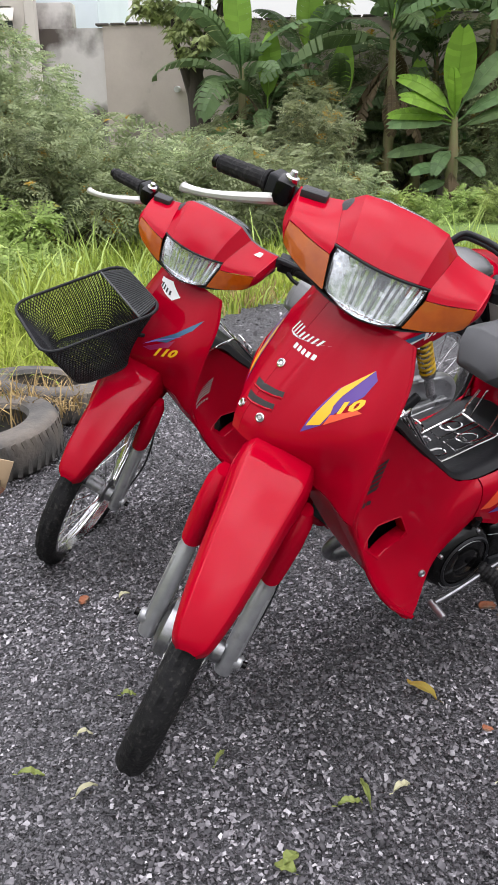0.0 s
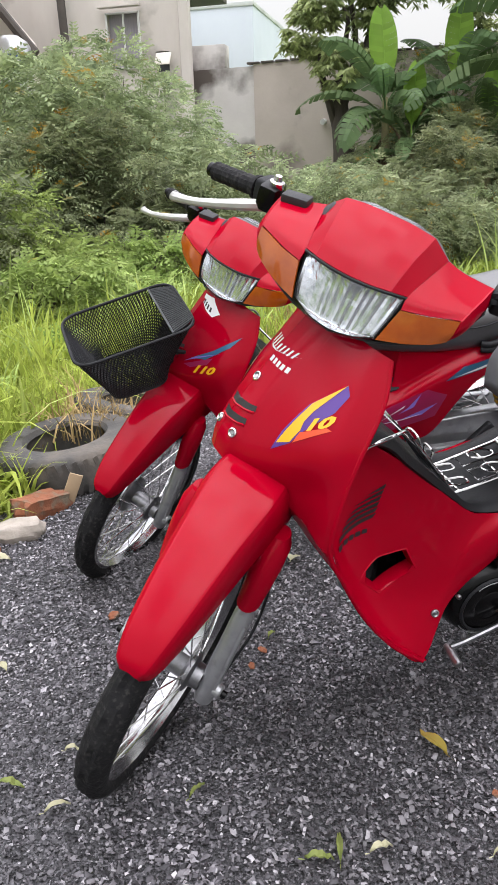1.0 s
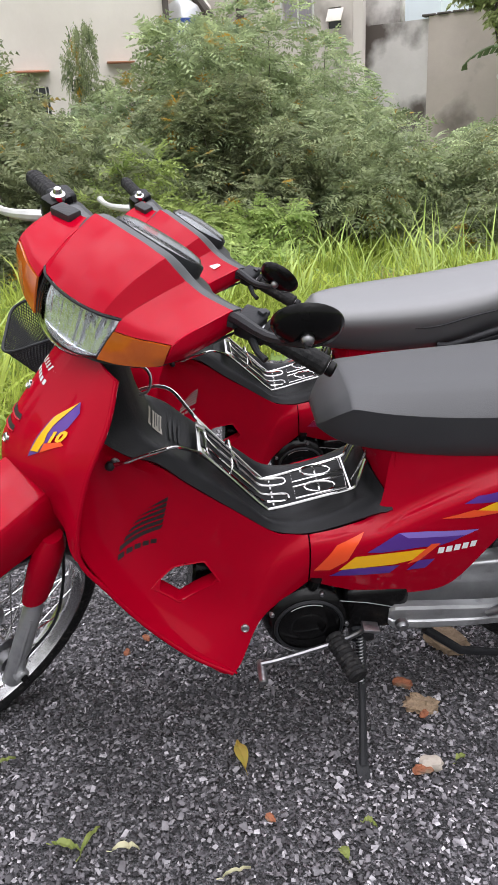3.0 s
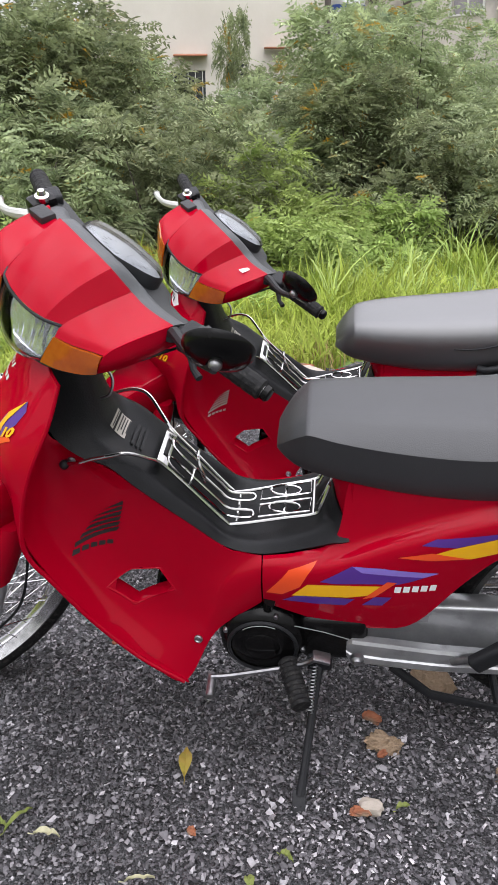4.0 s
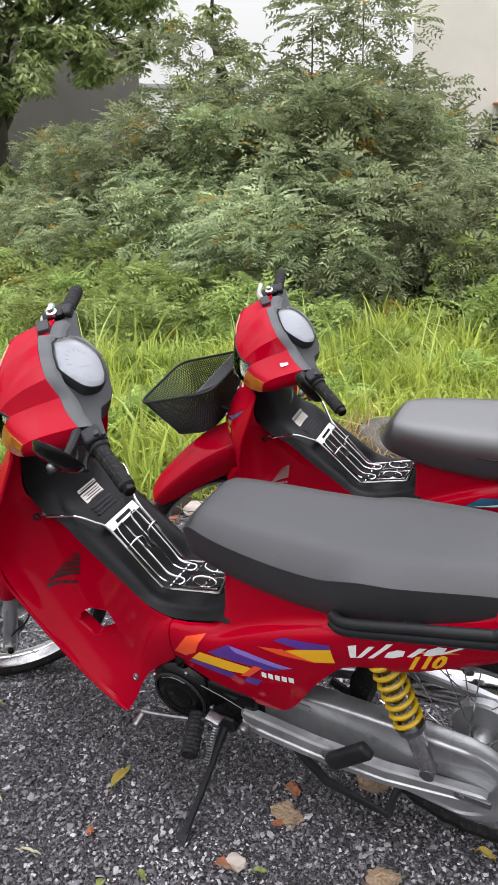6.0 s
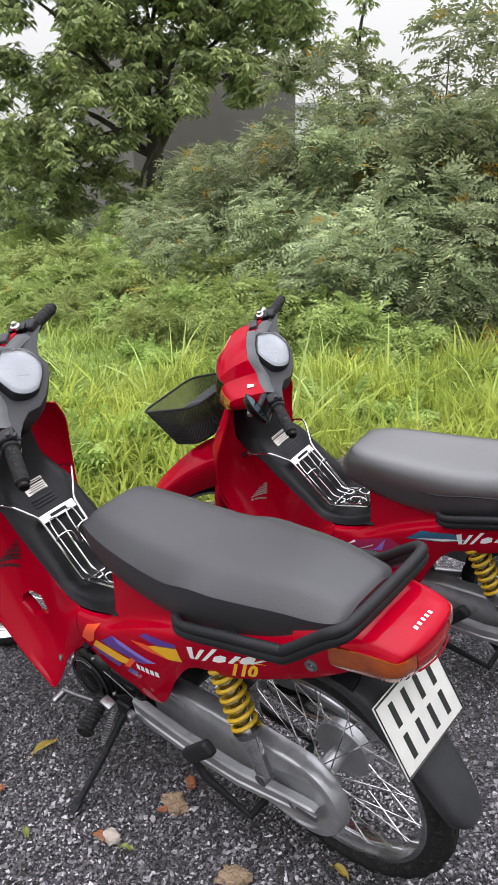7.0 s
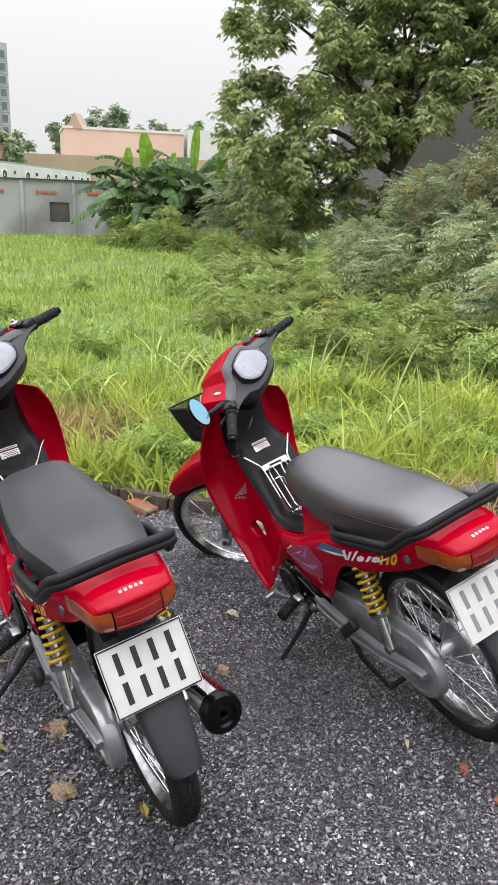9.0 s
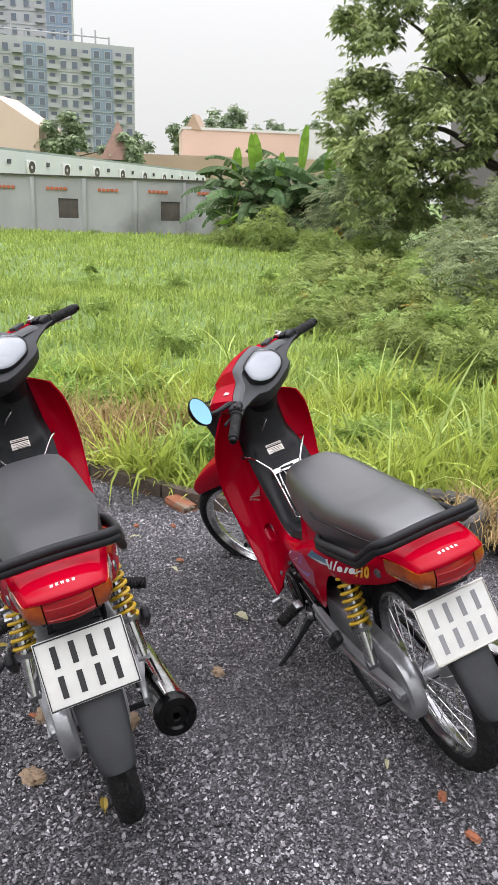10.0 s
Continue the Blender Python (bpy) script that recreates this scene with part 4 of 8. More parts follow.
# ---- plants ----
GRASS = leaf_material("tall_grass", (0.198, 0.275, 0.042), (0.475, 0.53, 0.115), 1.7, 0.50, 0.36, 0.45)
GRASS_PALE = leaf_material("seeding_grass", (0.34, 0.46, 0.13), (0.46, 0.54, 0.18), 2.0, 0.45, 0.3, 0.35)
GRASS_FAR = leaf_material("field_grass", (0.178, 0.264, 0.054), (0.405, 0.485, 0.125), 1.1, 0.5, 0.3, 0.35)
STRAW = leaf_material("dry_grass", (0.38, 0.28, 0.13), (0.27, 0.19, 0.085), 3, 0.6, 0.3, 0.2)
SHRUB = leaf_material("feathery_leaf", (0.116, 0.151, 0.082), (0.405, 0.458, 0.242), 3.0, 0.54, 0.24, 0.38, gold=(2.0, 0.65, (0.40, 0.24, 0.03)), each=0.30)
SHRUB_B = leaf_material("bright_feathery_leaf", (0.165, 0.23, 0.066), (0.40, 0.48, 0.16), 3.5, 0.52, 0.25, 0.38, gold=(2.2, 0.69, (0.40, 0.24, 0.03)), each=0.22)
BANANA = leaf_material("banana_leaf", (0.066, 0.118, 0.046), (0.145, 0.220, 0.092), 1.2, 0.36, 0.2, 0.35, each=0.2)
BANANA_Y = leaf_material("young_banana_leaf", (0.17, 0.32, 0.04), (0.24, 0.40, 0.06), 1.2, 0.3, 0.15, 0.45)
TREE_LEAF = leaf_material("tree_leaf", (0.100, 0.138, 0.060), (0.50, 0.565, 0.25), 1.8, 0.44, 0.32, 0.32)
WEED_LEAF = leaf_material("weed_leaf", (0.17, 0.26, 0.06), (0.36, 0.46, 0.13), 4.0, 0.45, 0.3, 0.35, each=0.15)
FAR_LEAF = leaf_material("far_tree_leaf", (0.13, 0.18, 0.10), (0.30, 0.37, 0.21), 0.5, 0.5, 0.3, 0.2)
BARK = varied("bark", (0.085, 0.07, 0.055), (0.05, 0.042, 0.035), 6, (0.85, 0.95), bump=0.6, bump_scale=30, stretch=(3, 3, .6))
STEM = varied("banana_stem", (0.14, 0.17, 0.06), (0.16, 0.11, 0.06), 4, (0.6, 0.8), bump=0.2, stretch=(4, 4, .5))


def blades(px, py, height, width, droop, seg=3, z0=None):
    """Arched grass blades as strips."""
    n = len(px)
    a = rng.uniform(0, 2 * math.pi, n)
    lean = rng.uniform(.1, 1.0, n) * droop
    patchy = np.sin(px * 3.1 + 1.3 * np.sin(py * 2.3)) * np.sin(py * 2.7 + 1.1 * np.sin(px * 1.9)) + .5 * np.sin(px * 7.3 + py * 5.1)
    h = height * rng.uniform(.5, 1.25, n) * (1 + .28 * patchy)
    w = width * rng.uniform(.6, 1.3, n)
    z0 = ground_z(px, py) - .03 if z0 is None else z0
    tw = a + math.pi / 2 + rng.normal(0, .5, n)
    rows = []
    for k in range(seg + 1):
        t = k / seg
        ang = lean * t * 1.5
        rx = h * (t * np.sin(ang) * .75 + .04 * t)
        rz = h * (t * np.cos(ang * .75))
        ww = w * (1 - t ** 2.2) * .5 + .0004
        cx, cy = px + rx * np.cos(a), py + rx * np.sin(a)
        rows.append(np.stack([np.stack([cx - ww * np.cos(tw), cy - ww * np.sin(tw), z0 + rz], -1), np.stack([cx + ww * np.cos(tw), cy + ww * np.sin(tw), z0 + rz], -1)], 1))
    v = np.stack(rows, 1).reshape(n, -1, 3)
    per = 2 * (seg + 1)
    base = np.array([(2 * k, 2 * k + 1, 2 * k + 3, 2 * k + 2) for k in range(seg)])
    f = (np.arange(n)[:, None, None] * per + base[None]).reshape(-1, 4)
    return v.reshape(-1, 3), f


def clumped(n, x0, x1, y0, y1, spread, per):
    c = max(1, n // per)
    cx, cy = rng.uniform(x0, x1, c), rng.uniform(y0, y1, c)
    i = rng.integers(0, c, n)
    return cx[i] + rng.normal(0, spread, n), cy[i] + rng.normal(0, spread, n)


def sow(name, label, mat, sets):
    vs, fs, o = [], [], 0
    for v, f in sets:
        vs.append(v)
        fs.append(f + o)
        o += len(v)
    tagged(new(name, bulk(name, np.concatenate(vs), np.concatenate(fs), mat, True)), label, "grass", kind="stuff")


def off_gravel(px, py, gap=.04):
    k = ~on_gravel(px - gap * 0, py) & ~on_gravel(px - gap, py) & ((px + 1.06) ** 2 + (py - 2.83) ** 2 > .06) & ((px + 1.0) ** 2 + (py - 3.42) ** 2 > .05)
    return px[k], py[k]


near = [off_gravel(*clumped(5000, -3.6, -1.4, -5.0, .1, .09, 16)), off_gravel(*clumped(20000, -3.6, -1.0, .0, 5.6, .07, 16)), off_gravel(*clumped(9000, -2.6, 3.5, 4.8, 9.0, .10, 14))]
def thin(px, py):
    """A trampled dry patch by the edging keeps few green blades."""
    k = ((px + 1.95) ** 2 + ((py - .85) * .8) ** 2 > .24) | (rng.random(len(px)) < .12)
    return px[k], py[k]


near = [thin(*p) for p in near]
sow("tall_grass", "tall bright green arching grass along the gravel", GRASS, [blades(x, y, .29, .015, 1.15, 4) for x, y in near] + [blades(*thin(*off_gravel(*clumped(2300, -3.6, -1.05, .2, 5.6, .05, 14))), .42, .022, 1.5, 5)])
sow("seeding_grass", "pale broad-bladed grass tufts above the rest", GRASS_PALE, [blades(*thin(*off_gravel(*clumped(420, -4.2, -1.3, .0, 6.4, .05, 9))), .58, .017, 1.35, 5), blades(*off_gravel(*clumped(500, -2.2, 3.5, 5.6, 8.5, .06, 9)), .6, .016, 1.2, 5)])
mid = [clumped(24000, -10, -3.2, -6.5, 4.6, .12, 22)]
sow("meadow_grass", "rank green grass of the open field", GRASS_FAR, [blades(x, y, .19, .018, 1.2, 3) for x, y in mid] + [blades(*clumped(30000, -24, -9, -14, 3.2, .5, 16), .16, .024, 1.2, 2), blades(*clumped(10000, -29.0, -20, -24, -2, .6, 12), .18, .036, 1.1, 2)])
sow("dry_grass", "dry straw-coloured grass at the gravel edge", STRAW, [blades(*off_gravel(*clumped(3200, -1.8, -1.02, .2, 4.6, .06, 16)), .17, .006, 1.5, 3), blades(*clumped(500, -1.25, -.82, 3.0, 3.3, .05, 50), .20, .007, 1.6, 3, z0=.05), blades(*off_gravel(*clumped(2400, -2.35, -1.55, .4, 1.3, .10, 60)), .28, .011, 1.7, 4), blades(*off_gravel(*clumped(900, -.9, .6, 5.0, 6.6, .1, 20)), .2, .008, 1.4, 3)])


def frond_mesh(name, seed, rx, ry, h, n, lobes, mat, frond=(.14, .27), pairs=5, leaf=.074, low=.12):
    """A shrub crown of feathery leaves gathered in lobes."""
    r = np.random.default_rng(seed)
    lc = []
    while len(lc) < lobes:
        q = r.uniform(-1, 1, 3)
        q[2] = r.uniform(low, 1)
        if q[0] ** 2 + q[1] ** 2 + (q[2] * .95) ** 2 < 1.0 and np.linalg.norm(q) > .35:
            lc.append(q * (rx, ry, h))
    lc = np.array(lc)
    lr = r.uniform(.24, .44, lobes) * min(rx, h) * .8
    i = r.integers(0, lobes, n)
    d = r.normal(0, 1, (n, 3))
    d[:, 2] = d[:, 2] * .8 + .25
    d /= np.linalg.norm(d, axis=1, keepdims=True)
    rad = r.uniform(.5, 1.0, n) ** .6
    p = lc[i] + d * (lr[i] * rad)[:, None] * (1.25, 1.25, .8)
    p[:, 2] = np.maximum(p[:, 2], .03)
    out = d * .75 + r.normal(0, .35, (n, 3)) + lc[i] / np.linalg.norm(lc[i], axis=1, keepdims=True) * .45
    out[:, 2] = out[:, 2] * .6 - .10
    out /= np.linalg.norm(out, axis=1, keepdims=True)
    L = r.uniform(*frond, n)
    side = np.cross(out, (0, 0, 1.0))
    side /= np.linalg.norm(side, axis=1, keepdims=True) + 1e-9
    up = np.cross(side, out)
    roll = r.normal(0, .5, n)[:, None]
    side, up = side * np.cos(roll) + up * np.sin(roll), up * np.cos(roll) - side * np.sin(roll)
    quads = []
    for k in range(pairs):
        t = (k + .6) / pairs
        base = p + out * (L * t)[:, None] - up * (L * .45 * t * t)[:, None]
        ll = leaf * (1.15 - .5 * abs(t - .45)) * r.uniform(.8, 1.2, n)
        for s in (1, -1):
            dr = side * s * .85 + out * .5 - up * (.15 + .3 * t)
            dr /= np.linalg.norm(dr, axis=1, keepdims=True)
            wv = np.cross(dr, up)
            wv /= np.linalg.norm(wv, axis=1, keepdims=True) + 1e-9
            w = ll * .225
            quads.append(np.stack([base + dr * (ll * .12)[:, None] + wv * w[:, None], base + dr * ll[:, None] - up * (ll * .12)[:, None], base + dr * (ll * .22)[:, None] - wv * w[:, None]], 1))
    v = np.stack(quads, 1).reshape(-1, 3)
    f = np.arange(len(v)).reshape(-1, 3)
    stems = Shape()
    for k in range(min(lobes, 11)):
        c = Vector(lc[k])
        stems.tube([(c.x * .12, c.y * .12, -.1), (c.x * .55, c.y * .55, c.z * .55), tuple(c)], [.018, .012, .005], 4, smooth=3)
    return bulk(name, v, f, mat), stems


def shrub_kind(seed, rx, ry, h, n, lobes, mat, label, **kw):
    me, st = frond_mesh("crown", seed, rx, ry, h, n, lobes, mat, **kw)
    t = thing("shrub", label, "shrub", "wild shrubs")
    c = new("crown", me)
    c.parent = t
    part("stem", st, BARK, t, fix=False)
    return t


lab1 = "dense green shrub with feathery compound leaves"
lab2 = "tall wild shrub with feathery dark green leaves"
kinds = [shrub_kind(1, 1.15, 1.1, 1.55, 1700, 19, SHRUB, lab1), shrub_kind(2, 1.3, 1.2, 2.2, 2150, 26, SHRUB, lab2), shrub_kind(3, 1.0, 1.0, 1.1, 1250, 17, SHRUB_B, "low bright green shrub with feathery leaves"),
         shrub_kind(4, 1.4, 1.3, 2.8, 2600, 32, SHRUB, lab2), shrub_kind(5, .85, .85, .7, 800, 16, SHRUB_B, "low spreading shrub in the grass", frond=(.15, .27), leaf=.08)]
# shrubs, bed by bed: x, y, kind, size, turn
by_bananas = [
    (0.9, 10, 0, 0.62, 0), (-0.1, 9.3, 0, 0.85, 60), (-0.9, 10.4, 0, 0.85, 20), (-1.5, 9.9, 0, 0.9, 140), (0.3, 11, 1, 0.72, 200),
    (-2.4, 9, 0, 1, 250), (-3.3, 8.4, 1, 0.82, 20), (-2.2, 11, 0, 0.8, 90), (-4.6, 10.6, 3, 0.92, 130), (-3.5, 9.9, 3, 0.88, 30),
    (-5.4, 13.0, 3, 1.15, 200), (-4.2, 13.5, 3, 0.95, 310), (-6.5, 12.4, 1, 1.1, 40),
    (-4.9, 11.6, 3, 0.95, 70), (0.2, 16.3, 3, 1.1, 10), (1.5, 16.5, 3, 1.05, 80), (2.9, 16, 3, 1.1, 150), (4.3, 15.6, 3, 1.1, 260),
]
by_house = [
    (-0.9, 15, 0, 1, 20), (-4.4, 9.2, 1, 1.10, 220), (-3.3, 7, 2, 0.95, 100), (-4.2, 7.6, 0, 0.92, 180), (-5.5, 8.6, 3, 0.52, 10),
    (-4.3, 6.1, 0, 1, 300), (-5.7, 6.8, 1, 0.98, 45), (-6.3, 7.8, 3, 0.72, 160), (-5.2, 5.2, 0, 1, 75), (-6.2, 5.9, 1, 1.05, 350),
    (-7.3, 6.7, 3, 1.22, 210), (-6.4, 4.9, 0, 0.95, 120), (-7.5, 5.2, 1, 0.95, 280), (-8.6, 5.8, 3, 1.12, 70), (-7.9, 4, 0, 0.9, 15),
]
along_bank = [
    (-9.1, 4.4, 1, 0.85, 195), (-9.4, 3.5, 0, 0.85, 240), (-10.6, 3.9, 1, 0.8, 310), (-10.4, 5.4, 3, 0.85, 10), (-12, 5, 1, 1, 100),
    (-8.3, 2.8, 4, 1, 50), (-7, 3.5, 4, 1.1, 170), (-9.8, 2.4, 4, 1.1, 290), (-6, 3.9, 4, 0.9, 20), (-11.5, 2.8, 4, 0.95, 200),
    (-13, 2.6, 4, 1, 100), (-14.5, 3.2, 2, 0.9, 10), (-3, 6, 4, 0.9, 30), (-2.6, 7.4, 4, 0.9, 130), (0.9, 14.8, 1, 1, 60),
]
field_edge = [
    (-0.3, 14, 0, 1.1, 30), (1.5, 12.2, 4, 0.75, 10), (2.6, 12.4, 4, 0.7, 75), (3.6, 12.3, 4, 0.75, 160), (-8, 8, 3, 1.3, 300),
    (-1, 13.6, 0, 0.9, 70), (-1.6, 12, 0, 0.8, 330), (-6.2, 9.6, 3, 0.58, 80), (-18, 0.4, 4, 1.1, 40), (-21.5, -1.4, 2, 1, 140),
    (-23.3, -1.6, 0, 0.9, 240), (-16.3, 1.4, 4, 1.1, 80), (-21, 1.5, 1, 1.4, 200), (-4.9, 3.4, 4, 0.7, 0), (-5.6, 2.6, 4, 0.6, 50),
]
far_yard = [
    (-6.4, 2.9, 4, 0.75, 100), (-7.4, 2.2, 4, 0.7, 150), (-8.6, 1.7, 4, 0.8, 200), (-10.2, 1.5, 4, 0.9, 250), (-4.2, 4.6, 4, 0.8, 300),
    (-5.3, 4.2, 4, 0.8, 20), (-6.9, 1.4, 4, 0.5, 70), (-12.3, 1.5, 4, 0.7, 10), (-25.8, -0.2, 1, 1.05, 30), (-26, -1.4, 0, 1.4, 90),
    (-22.6, -3, 4, 1, 90), (-28.3, -3.9, 0, 1.1, 20), (-29.3, -2.6, 1, 0.9, 60),
]
used = set()
for x, y, k, s, a in by_bananas + by_house + along_bank + field_edge + far_yard:
    m = Matrix.Translation((x, y, -.08)) @ Matrix.Rotation(radians(a), 4, "Z") @ Matrix.Scale(s, 4)
    if k in used:
        o = copy_thing(kinds[k], Matrix.Translation((x, y, -.08)) @ Matrix.Rotation(radians(a), 4, "Z"))
        o.scale = (s, s, s)
    else:
        kinds[k].matrix_world = m
        used.add(k)

o = copy_thing(kinds[1], Matrix.Translation((-5.84, 9.37, -.08)) @ Matrix.Rotation(1.1, 4, "Z"))
o.scale = (.32, .32, 1.17)

# low weeds scattered through the field grass
me_w, _ = frond_mesh("crown", 9, .30, .30, .22, 230, 9, WEED_LEAF, frond=(.10, .19), leaf=.055, low=.3)
weed = thing("weed", "low feathery weed clump in the grass", "weed", "field weeds")
cw_ = new("crown", me_w)
cw_.parent = weed
weed.matrix_world = Matrix.Translation((-3.6, 2.6, -.08))
rw_ = random.Random(4)
for k in range(36):
    x = -3.2 - 10.5 * rw_.random() ** 1.4
    y = rw_.uniform(-4.5, 3.2) if k % 3 else rw_.uniform(1.0, 4.0)
    o = copy_thing(weed, Matrix.Translation((x, y, -.07)) @ Matrix.Rotation(rw_.uniform(0, 6.28), 4, "Z"))
    o.scale = [rw_.uniform(.5, .95)] * 3

for k in range(30):
    x, y = rw_.uniform(-3.6, -1.75), rw_.uniform(1.2, 5.0) if k % 3 else rw_.uniform(-1.5, 1.2)
    o = copy_thing(weed, Matrix.Translation((x, y, -.07)) @ Matrix.Rotation(rw_.uniform(0, 6.28), 4, "Z"))
    o.scale = [rw_.uniform(.55, 1.0)] * 3


def banana_leaf(base, az, length, rise, bend, half, torn, r):
    """One blade on its rib, bending over along its length; torn ones split into strips along the veins."""
    n = 16
    d = Vector((math.cos(radians(az)), math.sin(radians(az)), 0))
    side = Vector((-d.y, d.x, 0))
    p, pts, ups = Vector(base), [], []
    for i in range(n + 1):
        e = radians(rise - bend * (i / n) ** 1.4)
        pts.append(p.copy())
        ups.append(Vector((0, 0, math.cos(e))) - d * math.sin(e))
        p = p + (d * math.cos(e) + Vector((0, 0, math.sin(e)))) * (length / n)
    leaf = Shape().tube(pts, [.017 * (1 - .8 * i / n) for i in range(n + 1)], 5)
    width = lambda s: half * max(math.sin(math.pi * min(max((s - .14) / .875, 0), 1)), 0) ** .5
    roll = r.uniform(-.25, .25) if torn else .75 * side.y
    for sg in (1, -1):
        sink = r.uniform(.1, .4)
        for i in range(2, n):
            if torn and r.random() < .35:
                sink = r.uniform(.05, .75)
            step = pts[i + 1] - pts[i]
            w0, w1 = width(i / n), width((i + 1) / n)
            gap = step * (r.choice((0.04, .10, .22)) if torn else 0)
            rows = []
            for f in (0, .5, 1):
                dip = (.22 if f == .5 else -sink * 1.2 if torn else -.05) * f
                for q, w, g in ((pts[i], w0, gap), (pts[i + 1], w1, -gap)):
                    rows.append(q + side * sg * w * f + (ups[i] * (dip + sg * roll * f)) * w + step * f * f * .8 + g * f)
            leaf.add(rows, [(0, 1, 3, 2), (2, 3, 5, 4)])
    return leaf


DRY_BANANA = leaf_material("dry_banana_leaf", (0.055, 0.042, 0.025), (0.10, 0.072, 0.038), 3, 0.6, 0.2, 0.1)


def banana_grove(at, fork, plan, label, seed, thick=.11):
    """Banana plant from a plan of leaves: azimuth, length, rise, bend, half width, height below the fork, leaf material, torn."""
    r = random.Random(seed)
    t = thing("banana_plant", label, "banana plant", "banana plants")
    part("stem", Shape().tube([(0, 0, -.1), (.02, 0, fork * .5), (0, .01, fork)], [thick, thick * .8, thick * .45], 10, smooth=3), STEM, t)
    for az, length, rise, bend, half, drop, mat, torn in plan:
        part("leaf", banana_leaf((0, 0, fork - drop), az, length, rise, bend, half, torn, r), mat, t, fix=False)
    t.matrix_world = Matrix.Translation((at[0], at[1], -.05))


def grown_plan(seed, size=1.0, n=9, spear=90):
    r = random.Random(seed)
    plan = [(spear + r.uniform(-30, 30), 1.5 * size, 84, 12, (.24 if spear else .17) * size, 0, BANANA_Y, False)]
    for k in range(n):
        plan.append((137 * k + r.uniform(-25, 25) + 40 * seed, r.uniform(1.5, 2.05) * size, 66 - 52 * k / n, r.uniform(60, 105), r.uniform(.20, .27) * size, .05 + .04 * k, BANANA, True))
    for k in range(6):
        plan.append((60 * k + r.uniform(0, 45), r.uniform(.9, 1.5) * size, -45, 42, .15 * size, .35 + .13 * k, DRY_BANANA, True))
    return plan


big = "large dark green banana plant with torn leaves"
small = "half-grown banana plant among the shrubs"
for at, fork, size, n, seed, label in (((1.9, 14.6), 3.05, 1.0, 10, 1, big), ((-.65, 14.7), 2.35, .95, 11, 2, big), ((3.7, 15.2), 3.35, 1.0, 9, 3, big), ((.5, 15.9), 2.5, 1.0, 9, 4, big), ((2.9, 16.0), 2.6, 1.0, 9, 5, big),
                                       ((4.7, 14.4), 2.9, 1.0, 9, 6, big), ((1.1, 15.0), 1.6, .8, 8, 7, small), ((-.2, 14.7), 1.7, .8, 8, 8, small), ((2.5, 15.2), 1.3, .8, 8, 9, small)):
    banana_grove(at, fork, grown_plan(seed, size, n), label, seed)
banana_grove((2.78, 13.3), 1.5, [(268, 1.24, 87, 8, .245, 0, BANANA_Y, False), (172, 1.10, 52, 50, .17, .0, BANANA_Y, False), (192, .98, 36, 40, .16, .05, BANANA_Y, False), (178, 1.05, 20, 36, .13, .08, BANANA_Y, False),
                                 (186, 1.05, 12, 30, .14, .12, BANANA, False), (176, 1.0, 2, 20, .12, .45, BANANA, False), (204, .75, 10, 40, .11, .75, BANANA, False), (214, .62, 0, 30, .10, .95, BANANA, False),
                                 (4, 1.45, 62, 40, .17, .0, BANANA, False), (350, 1.25, 40, 40, .15, .1, BANANA, False), (338, 1.15, 28, 30, .14, .2, BANANA, False), (250, .9, 70, 30, .12, .1, BANANA_Y, False),
                                 (240, .85, 0, 60, .12, .5, BANANA, False), (300, .8, 5, 60, .12, .6, BANANA, False), (265, .75, -15, 50, .12, .8, DRY_BANANA, True)],
             "young bright green banana plant", 10, .115)
clump = "banana clump in front of the yard wall"
for at, fork, size, n, seed in (((-24.2, -2.7), 1.75, 1.15, 19, 21), ((-24.6, -1.3), 1.9, 1.25, 18, 22), ((-24.3, -2.0), 1.2, 1.15, 17, 23), ((-24.2, -.3), 1.5, 1.2, 17, 24), ((-24.6, -3.5), 1.4, 1.1, 15, 26)):
    banana_grove(at, fork, grown_plan(seed, size, n, 0), clump, seed)
banana_grove((-23.2, -3.3), .75, [(100, .95, 82, 14, .16, 0, BANANA_Y, False), (270, 1.0, 38, 40, .13, .03, BANANA_Y, False), (85, 1.0, 45, 45, .14, .05, BANANA_Y, False), (20, .9, 40, 60, .14, .1, BANANA_Y, False), (250, .8, 15, 40, .12, .15, BANANA_Y, False), (110, .8, 10, 50, .12, .2, BANANA_Y, False), (330, .7, 20, 50, .12, .1, BANANA_Y, False)],
             "young pale banana plant by the yard wall", 25, .08)


